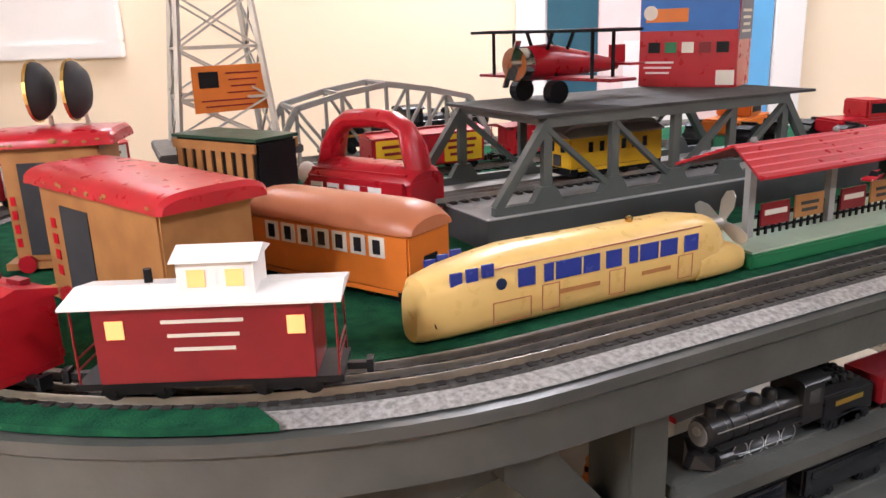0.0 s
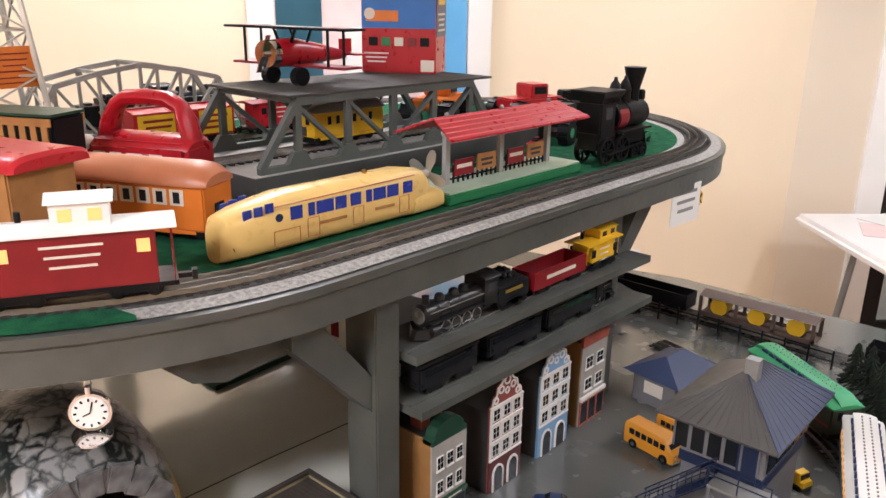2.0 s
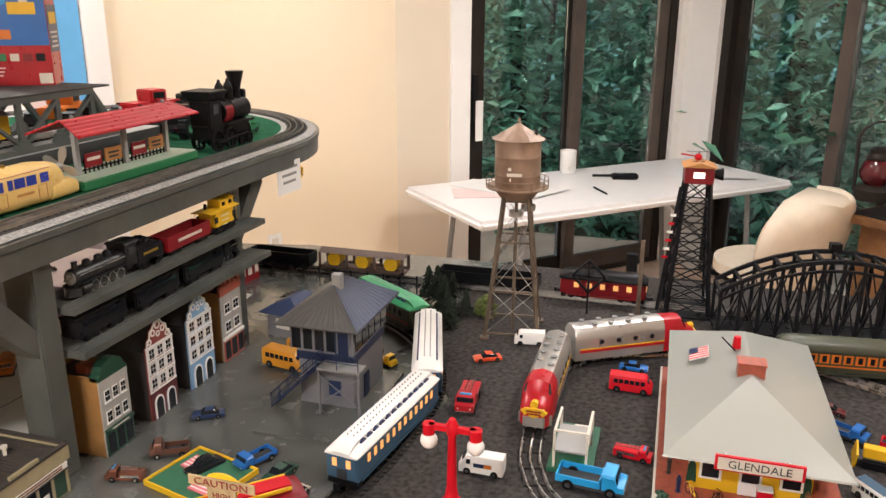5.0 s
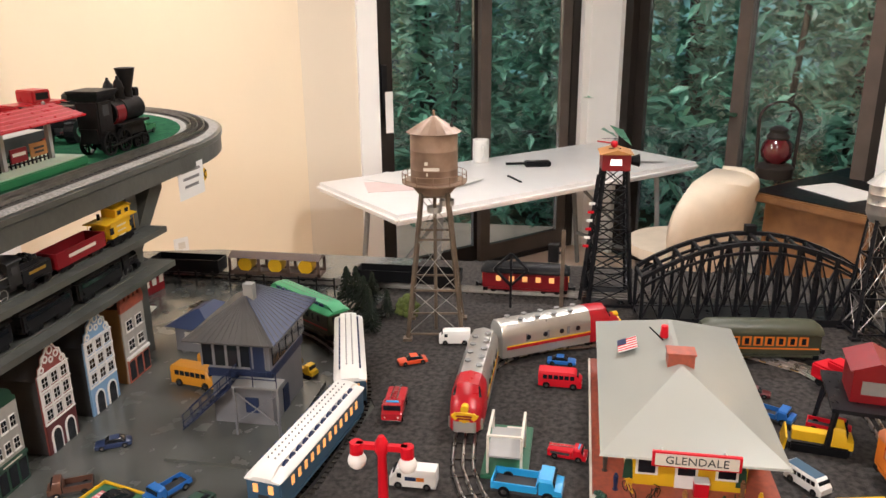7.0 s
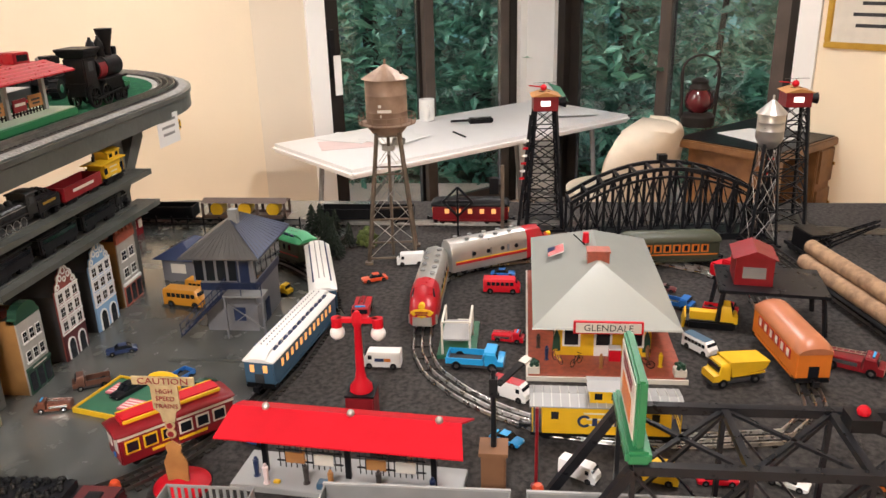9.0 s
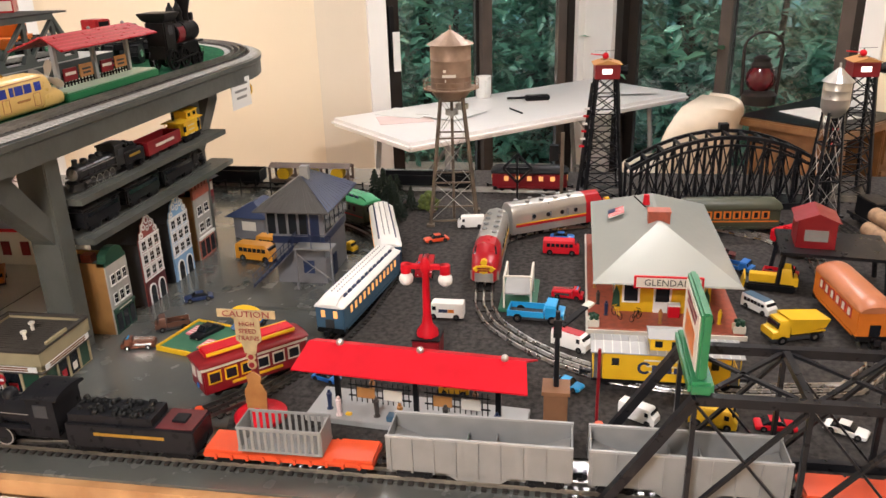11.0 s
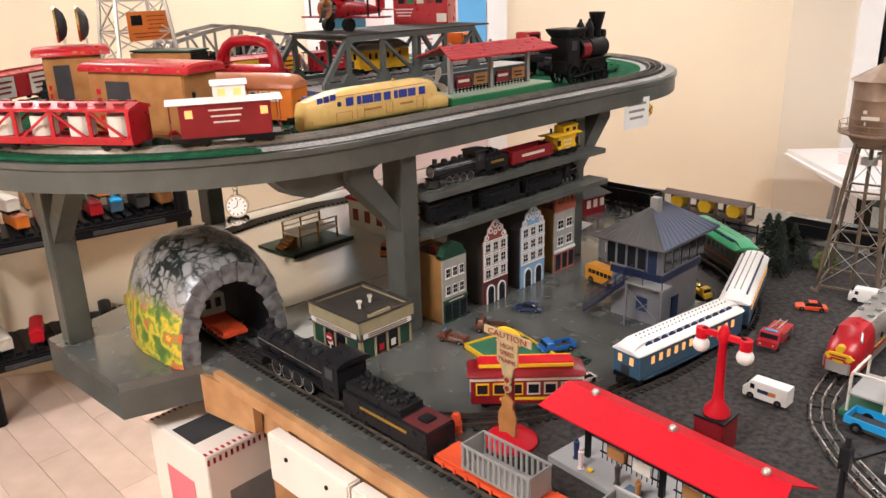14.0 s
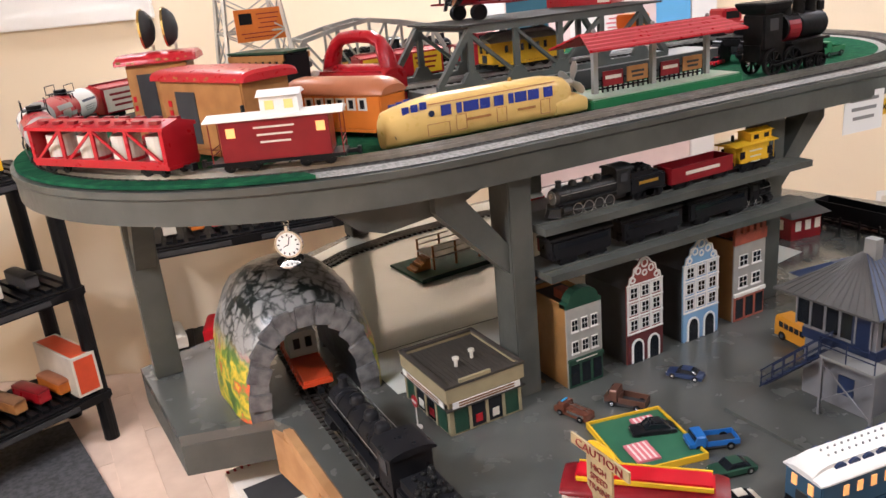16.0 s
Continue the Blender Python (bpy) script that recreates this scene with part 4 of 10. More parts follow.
part("red_band", box(B(), -0.10, -0.0296, 0.016, 0.10, -0.0290, 0.019), BRIGHTRED, ches)

# three-car display and big freight on the loop of the upper deck
def on_loop(angle, r=CR - 0.056, zoff=0.0125):
    """Place and heading on the left curve of the upper loop."""
    a = radians(angle)
    return CX0 + r * math.cos(a), CY + r * math.sin(a), UZ + zoff, angle + 90


def gondola(x, y, z, rz, L, label):
    th = thing("stock_car", x, y, z, rz, label, "train car", "red freight train")
    W, H = 0.056, 0.080
    fr = part("frame", box(B(), -L / 2, -W / 2, 0.013, L / 2, W / 2, 0.018), RED, th)
    part("roof", prism(B(), [(-W / 2 - 0.003, H - 0.008), (0, H), (W / 2 + 0.003, H - 0.008), (W / 2 + 0.003, H - 0.013), (-W / 2 - 0.003, H - 0.013)], -L / 2 - 0.003, L / 2 + 0.003), RED, th)
    for i in range(8):
        for s in (-1, 1):
            part("roof_hatch", box(B(), -L / 2 + 0.02 + i * (L - 0.05) / 7, s * 0.018 - 0.004, H - 0.0055, -L / 2 + 0.036 + i * (L - 0.05) / 7, s * 0.018 + 0.004, H - 0.0010), DARKRED, th, m=pose(0, 0, 0.0008))
    nb = 4
    for s in (-1, 1):
        for i in range(nb + 1):
            xx = -L / 2 + 0.004 + i * (L - 0.008) / nb
            part("side_post", box(B(), xx - 0.0035, s * W / 2 - 0.0015, 0.018, xx + 0.0035, s * W / 2 + 0.0015, H - 0.013), RED, th)
        for i in range(nb):
            a, b = -L / 2 + 0.008 + i * (L - 0.008) / nb, -L / 2 + (i + 1) * (L - 0.008) / nb
            z0, z1 = (0.02, H - 0.015) if i < 2 else (H - 0.015, 0.02)
            part("brace", bar(B(), (a, s * W / 2, z0), (b, s * W / 2, z1), 0.0025, 0.004), RED, th)
        part("side_sill", box(B(), -L / 2, s * W / 2 - 0.002, 0.0182, L / 2, s * W / 2 + 0.002, 0.025), RED, th)
        bogie(th, s * (L / 2 - 0.04))
        coupler(th, s * L / 2, s)
    for s in (-1, 1):
        part("end_wall", box(B(), s * (L / 2 - 0.002) - 0.0015, -W / 2, 0.018, s * (L / 2 - 0.002) + 0.0015, W / 2, H - 0.013), RED, th)
    for i in range(4):
        xx = -L / 2 + (i + 0.5) * L / nb
        v = part("vat", cyl(B(), xx, 0, 0.018, 0.021, 0.040, seg=20), OFFWHITE, th, "cream barrel-shaped vat")
        part("vat_band", cyl(B(), xx, 0, 0.020, 0.0215, 0.005, seg=20), RED, v)
    return th


def tank_car(x, y, z, rz, L, label, text=True):
    th = thing("tank_car", x, y, z, rz, label, "train car", "red freight train")
    R, zc = 0.029, 0.050
    def seg(x0, x1, m, nm):
        return part(nm, cyl(B(), x0, 0, zc, R, x1 - x0, "x", 28), m, th, smooth=True)
    h = L / 2 - 0.01
    seg(-h + 0.012, -h + 0.02, RED, "end_band")
    seg(-h + 0.0202, -0.012, WHITE, "tank_half")
    seg(-0.0118, h - 0.012, RED, "tank_half")
    for s in (-1, 1):
        part("end_cap", loft(B(), [[(s * (h - 0.012 + d), r * math.cos(radians(a)), zc + r * math.sin(radians(a))) for a in range(0, 360, 15)] for d, r in ((0.0002, R), (0.005, R * 0.93), (0.009, R * 0.75), (0.011, R * 0.4))]), LIGHTGREY, th, "pale grey domed tank end", smooth=True)
        part("end_mark", cyl(B(), s * (h + 0.0002) - 0.001, 0, zc, 0.010, 0.002, "x", 16), RED, th)
        # pale crest on the red half and print on the white half
        y_ = s * 0.8
        rr = R + 0.0006
        def patch(x0, x1, a0, a1, m, nm):
            rings = [[(xx, s * rr * math.cos(radians(a)), zc + rr * math.sin(radians(a))) for a in [a0 + (a1 - a0) * i / 6 for i in range(7)]] for xx in (x0, x1)]
            part(nm, loft(B(), rings, False, False), m, th, smooth=True)
        patch(0.022, 0.085, 10, 30, LIGHTGREY, "crest_ribbon")
        patch(0.035, 0.072, -26, 8, SILVER, "crest_shield")
        patch(0.008, 0.033, -22, -4, LIGHTGREY, "crest_wing")
        patch(0.074, 0.099, -22, -4, LIGHTGREY, "crest_wing")
        for i in range(3):
            patch(-0.085 + i * 0.004, -0.03 - i * 0.004, -6 - i * 9, -4 - i * 9, DARKGREY, "print_bar")
        patch(-0.092, -0.026, 12, 22, NAVY, "print_bar")
        bogie(th, s * (L / 2 - 0.04))
        coupler(th, s * (L / 2 - 0.004), s)
    part("underframe", box(B(), -L / 2 + 0.004, -0.012, 0.012, L / 2 - 0.004, 0.012, 0.022), BLACK, th)
    for s in (-1, 1):
        part("running_board", box(B(), -L / 2 + 0.006, s * 0.028 - 0.001, 0.0125, L / 2 - 0.006, s * 0.028 + 0.001, 0.0145), BLACK, th)
        part("ladder", bar(B(), (-0.006, s * 0.031, 0.02), (-0.006, s * 0.020, zc + R), 0.0015), BLACK, th)
        part("ladder", bar(B(), (0.006, s * 0.031, 0.02), (0.006, s * 0.020, zc + R), 0.0015), BLACK, th)
        for i in range(6):
            part("rung", rod(B(), (-0.006, s * (0.031 - i * 0.001), 0.024 + i * 0.007), (0.006, s * (0.031 - i * 0.001), 0.024 + i * 0.007), 0.0007), BLACK, th)
    part("dome", cyl(B(), 0, 0, zc + R - 0.003, 0.012, 0.012, seg=16), BLACK, th)
    part("walkway", box(B(), -0.022, -0.020, zc + R + 0.0015, 0.022, 0.020, zc + R + 0.003), BLACK, th)
    for sx in (-1, 1):
        for sy in (-1, 1):
            part("rail_post", rod(B(), (sx * 0.021, sy * 0.019, zc + R + 0.003), (sx * 0.021, sy * 0.019, zc + R + 0.018), 0.0008), BLACK, th)
    for s in (-1, 1):
        part("handrail", rod(B(), (-0.021, s * 0.019, zc + R + 0.018), (0.021, s * 0.019, zc + R + 0.018), 0.0008), BLACK, th)
    return th


def boxcar(x, y, z, rz, L, label, body=None, side=None, doorm=None, group="red freight train"):
    th = thing("boxcar", x, y, z, rz, label, "train car", group)
    W, H = 0.058, 0.080
    bd = part("body", box(B(), -L / 2, -W / 2, 0.014, L / 2, W / 2, H - 0.01), body or RED, th, bevel=0.0015)
    part("roof", prism(B(), [(-W / 2 - 0.002, H - 0.0098), (0, H - 0.002), (W / 2 + 0.002, H - 0.0098)], -L / 2 - 0.002, L / 2 + 0.002), body or RED, th)
    part("roofwalk", box(B(), -L / 2, -0.006, H - 0.0025, L / 2, 0.006, H - 0.0005), DARKRED, th)
    for s in (-1, 1):
        for k in (-1, 1):
            part("side_panel", box(B(), k * L * 0.28 - L * 0.19, s * (W / 2 + 0.0006) - 0.0005, 0.018, k * L * 0.28 + L * 0.19, s * (W / 2 + 0.0006) + 0.0005, H - 0.014), side or OFFWHITE, bd)
            bars(DARKRED, bd, k * L * 0.28, s * (W / 2 + 0.0014), H - 0.028, L * 0.28, 3, 0.012, 0.005)
        part("sliding_door", box(B(), -0.026, s * (W / 2 + 0.0014) - 0.001, 0.017, 0.026, s * (W / 2 + 0.0014) + 0.001, H - 0.013), doorm or RED, bd)
        bogie(th, s * (L / 2 - 0.035))
        coupler(th, s * L / 2, s)
    return th


def steam_loco(x, y, z, rz, L, label, k=1.0, accent=None, name="steam_locomotive", headlit=True, group="steam locomotives", boiler_m=None):
    """Black steam engine facing -x."""
    th = thing(name, x, y, z, rz, label, "locomotive", group)
    m = boiler_m or BLACKSTEEL
    R, zc = 0.021 * k, 0.047 * k
    x0, x1 = -L / 2 + 0.012 * k, L / 2 - 0.05 * k
    rings = [[(xx, r * math.cos(radians(a)), zc + r * math.sin(radians(a))) for a in range(0, 360, 18)] for xx, r in ((x0, R * 0.82), (x0 + 0.004 * k, R * 0.92), (x0 + 0.006 * k, R), (x0 + 0.03 * k, R), (x0 + 0.031 * k, R * 0.96), (x1 - 0.03 * k, R * 1.0), (x1, R * 1.12))]
    bo = part("boiler", loft(B(), rings), m, th, smooth=True)
    for i in range(4):
        part("boiler_band", cyl(B(), x0 + 0.04 * k + i * (x1 - x0 - 0.05 * k) / 4, 0, zc, R * 1.03, 0.0015 * k, "x", 20), m, bo)
    part("smokestack", loft(B(), [[(x0 + 0.018 * k + r * math.cos(radians(a)), r * math.sin(radians(a)), zz) for a in range(0, 360, 24)] for r, zz in ((0.008 * k, zc + R * 0.9), (0.0065 * k, zc + R + 0.006 * k), (0.0075 * k, zc + R + 0.014 * k), (0.006 * k, zc + R + 0.0142 * k))]), m, bo, smooth=True)
    for i, xx in enumerate((0.35, 0.6, 0.78)):
        px = x0 + (x1 - x0) * xx
        part("dome", loft(B(), [[(px + r * math.cos(radians(a)), r * math.sin(radians(a)), zz) for a in range(0, 360, 24)] for r, zz in ((0.0105 * k, zc + R * 0.9), (0.0095 * k, zc + R + 0.006 * k), (0.006 * k, zc + R + 0.0095 * k), (0.001, zc + R + 0.0105 * k))]), m, bo, smooth=True)
    part("headlamp", cyl(B(), x0 - 0.005 * k, 0, zc + R * 0.2, 0.006 * k, 0.008 * k, "x", 14), LAMPLIT if headlit else SILVER, bo)
    part("smokebox_door", cyl(B(), x0 - 0.002 * k, 0, zc, R * 0.75, 0.003 * k, "x", 20), GREYPL, bo)
    cab = part("cab", box(B(), x1, -0.027 * k, 0.026 * k, x1 + 0.040 * k, 0.027 * k, 0.080 * k), m, th)
    part("cab_roof", loft(B(), [roof_ring(x1 - 0.004 * k, 0.06 * k, 0.0802 * k, 0.007 * k), roof_ring(x1 + 0.048 * k, 0.06 * k, 0.0802 * k, 0.007 * k)]), m, th, smooth=True)
    for s in (-1, 1):
        part("cab_window", box(B(), x1 + 0.010 * k, s * 0.0275 * k - 0.0008, 0.054 * k, x1 + 0.030 * k, s * 0.0275 * k + 0.0008, 0.072 * k), DARKGREY, cab)
        part("running_board", box(B(), x0 + 0.01 * k, s * 0.024 * k - 0.005 * k, 0.033 * k, x1, s * 0.024 * k + 0.005 * k, 0.0355 * k), accent or m, th)
        part("cylinder", cyl(B(), x0 + 0.008 * k, s * 0.024 * k, 0.020 * k, 0.0085 * k, 0.024 * k, "x", 12), m, th)
        part("handrail", rod(B(), (x0 + 0.01 * k, s * R * 1.05, zc + R * 0.35), (x1, s * R * 1.15, zc + R * 0.35), 0.0007), SILVER, th)
        nd = 4
        for i in range(nd):
            w = part("driving_wheel", cyl(B(), x0 + (0.055 + i * 0.030) * k, s * 0.017 * k - 0.002 * k, 0.0145 * k, 0.0145 * k, 0.004 * k, "y", 18), m, th)
            part("rim", loft(B(), [[(x0 + (0.055 + i * 0.030) * k + r * math.cos(radians(a)), s * 0.0195 * k, 0.0145 * k + r * math.sin(radians(a))) for a in range(0, 360, 20)] for r in (0.0145 * k, 0.0125 * k)], True, False), SILVER, w)
        part("side_rod", bar(B(), (x0 + 0.050 * k, s * 0.0215 * k, 0.0115 * k), (x0 + 0.150 * k, s * 0.0215 * k, 0.0115 * k), 0.003 * k, 0.0015 * k), CHROME, th)
        part("piston_rod", bar(B(), (x0 + 0.02 * k, s * 0.023 * k, 0.019 * k), (x0 + 0.085 * k, s * 0.0225 * k, 0.013 * k), 0.0025 * k, 0.0015 * k), CHROME, th)
    for s in (0.012, 0.030):
        part("pilot_wheel", cyl(B(), x0 + s * k - 0.0 * k, -0.018 * k, 0.0075 * k, 0.0075 * k, 0.036 * k, "y", 12), m, th)
    part("pilot", loft(B(), [[(x0 - 0.018 * k, -0.006 * k, 0.006 * k), (x0 - 0.018 * k, 0.006 * k, 0.006 * k), (x0 - 0.010 * k, 0.006 * k, 0.022 * k), (x0 - 0.010 * k, -0.006 * k, 0.022 * k)], [(x0 + 0.004 * k, -0.026 * k, 0.006 * k), (x0 + 0.004 * k, 0.026 * k, 0.006 * k), (x0 + 0.004 * k, 0.026 * k, 0.026 * k), (x0 + 0.004 * k, -0.026 * k, 0.026 * k)]]), m, th)
    part("frame", box(B(), x0, -0.012 * k, 0.012 * k, L / 2 - 0.012 * k, 0.012 * k, 0.030 * k), m, th)
    return th


def tender(x, y, z, rz, L, label, body=None, k=1.0, text=""):
    th = thing("tender", x, y, z, rz, label, "train car", "tenders")
    body = body or BLACKSTEEL
    W = 0.056 * k
    part("tank", box(B(), -L / 2, -W / 2, 0.015 * k, L / 2, W / 2, 0.052 * k), body, th, bevel=0.0015)
    part("coal_bunker", box(B(), -L / 2 + 0.004, -W * 0.40, 0.0522 * k, L * 0.18, W * 0.40, 0.064 * k), body, th)
    bm = B()
    q = random.Random(3)
    for i in range(60):
        ball(bm, q.uniform(-L / 2 + 0.01, L * 0.16), q.uniform(-W * 0.34, W * 0.34), 0.0645 * k + q.uniform(0, 0.003), q.uniform(0.003, 0.0055), seg=6)
    tagged(part("coal", bm, COAL, th), kind="stuff")
    part("hatch", box(B(), L * 0.30, -0.010, 0.0522 * k, L * 0.40, 0.010, 0.057 * k), body, th)
    for s in (-1, 1):
        bars(GOLD, th, 0, s * (W / 2 + 0.0004), 0.036 * k, L * 0.55, 1, 0.01, 0.005)
        bogie(th, s * (L / 2 - 0.032))
        coupler(th, s * L / 2, s)
    return th


caboose(*on_loop(243), 0.185, 0.054, 0.108, DARKRED, WHITE, "dark red caboose with white roof and lit windows", 0.01, group="red freight train")
gondola(*on_loop(213), 0.290, "bright red open-sided stock car with cream vats")
tank_car(*on_loop(182), 0.25, "red and white tank car with pale crest and print")
tank_car(*on_loop(153), 0.25, "red and white tank car with pale crest and print")
boxcar(*on_loop(124.5), 0.25, "red boxcar with cream printed side panels")
tender(CX0 + 0.28, CY + CR - 0.056, UZ + 0.0125, 180, 0.15, "black tender with coal load", None, 1.0)
steam_loco(CX0 + 0.48, CY + CR - 0.056, UZ + 0.0125, 180, 0.23, "black steam locomotive on the upper loop", 1.0, MAROON)

# main line train at the table front
ZM = DZ + 0.0095
steam_loco(FRONT_X + 0.004, 0.515, ZM, -91, 0.29, "black steam locomotive leaving the tunnel mouth", 1.12)
tender(FRONT_X, 0.27, ZM, -90, 0.20, "black and maroon tender with coal load", BLACKSTEEL, 1.05)
part_t = bpy.data.objects["tender.001"]
part("rear_deck", box(B(), 0.042, -0.026, 0.0548, 0.098, 0.026, 0.0562), MAROON, part_t, "glossy maroon rear deck")


def flat_car(x, y, z, rz, L, m, label):
    th = thing("flat_car", x, y, z, rz, label, "train car", "front freight train")
    part("deck", box(B(), -L / 2, -0.027, 0.014, L / 2, 0.027, 0.022), m, th, bevel=0.001)
    for s in (-1, 1):
        part("bulkhead", box(B(), s * (L / 2 - 0.030) - 0.028, -0.024, 0.0222, s * (L / 2 - 0.030) + 0.028, 0.024, 0.026), m, th)
        bogie(th, s * (L / 2 - 0.035))
        coupler(th, s * L / 2, s)
        for i in range(10):
            part("stake_pocket", box(B(), -L / 2 + 0.02 + i * (L - 0.04) / 9 - 0.002, s * 0.0285 - 0.0015, 0.014, -L / 2 + 0.02 + i * (L - 0.04) / 9 + 0.002, s * 0.0285 + 0.0015, 0.021), m, th)
    return th


flat_car(FRONT_X, 0.035, ZM, -90, 0.25, REDORANGE, "orange plastic flat car carrying a grey bin")
th = thing("slatted_bin", FRONT_X, 0.045, ZM + 0.0222, -90, "grey plastic slatted bin on the flat car", "bin")
part("floor_plate", box(B(), -0.060, -0.022, 0.004, 0.060, 0.022, 0.006), GREYPL, th)
for s in (-1, 1):
    for z0 in (0.004, 0.040):
        part("rim", box(B(), -0.062, s * 0.023 - 0.001, z0, 0.062, s * 0.023 + 0.001, z0 + 0.004), GREYPL, th)
    for i in range(13):
        part("slat", box(B(), -0.061 + i * 0.0098, s * 0.023 - 0.001, 0.008, -0.057 + i * 0.0098, s * 0.023 + 0.001, 0.040), GREYPL, th)
    part("end_panel", box(B(), s * 0.061 - 0.001, -0.022, 0.004, s * 0.061 + 0.001, 0.022, 0.044), GREYPL, th)


def hopper(x, y, z, rz, L, label):
    th = thing("hopper_car", x, y, z, rz, label, "train car", "front freight train")
    W, H = 0.058, 0.072
    for s in (-1, 1):
        part("side", box(B(), -L / 2, s * W / 2 - 0.001, 0.020, L / 2, s * W / 2 + 0.001, H), GREYPL, th)
        part("top_rim", box(B(), -L / 2, s * (W / 2 + 0.0005) - 0.002, H, L / 2, s * (W / 2 + 0.0005) + 0.002, H + 0.003), LIGHTGREY, th)
        for i in range(9):
            part("rib", box(B(), -L / 2 + 0.006 + i * (L - 0.012) / 8 - 0.0012, s * (W / 2 + 0.0022) - 0.0012, 0.018, -L / 2 + 0.006 + i * (L - 0.012) / 8 + 0.0012, s * (W / 2 + 0.0022) + 0.0012, H), GREYPL, th)
        part("end", box(B(), s * (L / 2 - 0.002) - 0.001, -W / 2 + 0.001, 0.034, s * (L / 2 - 0.002) + 0.001, W / 2 - 0.001, H), GREYPL, th)
        part("slope_sheet", loft(B(), [[(s * (L / 2 - 0.004), -W / 2 + 0.001, 0.052), (s * (L / 2 - 0.004), W / 2 - 0.001, 0.052), (s * (L / 2 - 0.004), W / 2 - 0.001, 0.050), (s * (L / 2 - 0.004), -W / 2 + 0.001, 0.050)], [(s * 0.05, -W / 2 + 0.001, 0.022), (s * 0.05, W / 2 - 0.001, 0.022), (s * 0.05, W / 2 - 0.001, 0.020), (s * 0.05, -W / 2 + 0.001, 0.020)]]), GREYPL, th)
        bogie(th, s * (L / 2 - 0.036))
        coupler(th, s * L / 2, s)
    part("bottom_chute", prism(B(), [(-0.05, 0.021), (0.05, 0.021), (0.03, 0.008), (-0.03, 0.008)], -W / 2 + 0.002, W / 2 - 0.002, "xz"), GREYPL, th)
    for i in range(2):
        part("divider", box(B(), -0.02 + 0.04 * i, -W / 2 + 0.001, 0.022, -0.018 + 0.04 * i, W / 2 - 0.001, 0.05), GREYPL, th)
    return th


hopper(FRONT_X, -0.235, ZM, -90, 0.25, "grey open hopper car with ribbed sides")
hopper(FRONT_X, -0.505, ZM, -90, 0.25, "grey open hopper car with ribbed sides")
flat_car(FRONT_X, -0.775, ZM, -90, 0.25, REDORANGE, "empty orange plastic flat car")

# ---- buildings and scenery on the lower table ----
def ring_trim(bm, cx, cz, r, w, y, a0=0, a1=360):
    """A flat raised ring or arc on a face that looks towards -y."""
    n = max(6, int((a1 - a0) / 24))
    an = [radians(a0 + (a1 - a0) * i / n) for i in range(n + 1)]
    loft(bm, [[(cx + q * math.cos(a), yy, cz + q * math.sin(a)) for a in an] for q, yy in ((r, y + 0.0006), (r, y - 0.0012), (r - w, y - 0.0012), (r - w, y + 0.0006))], False, False)


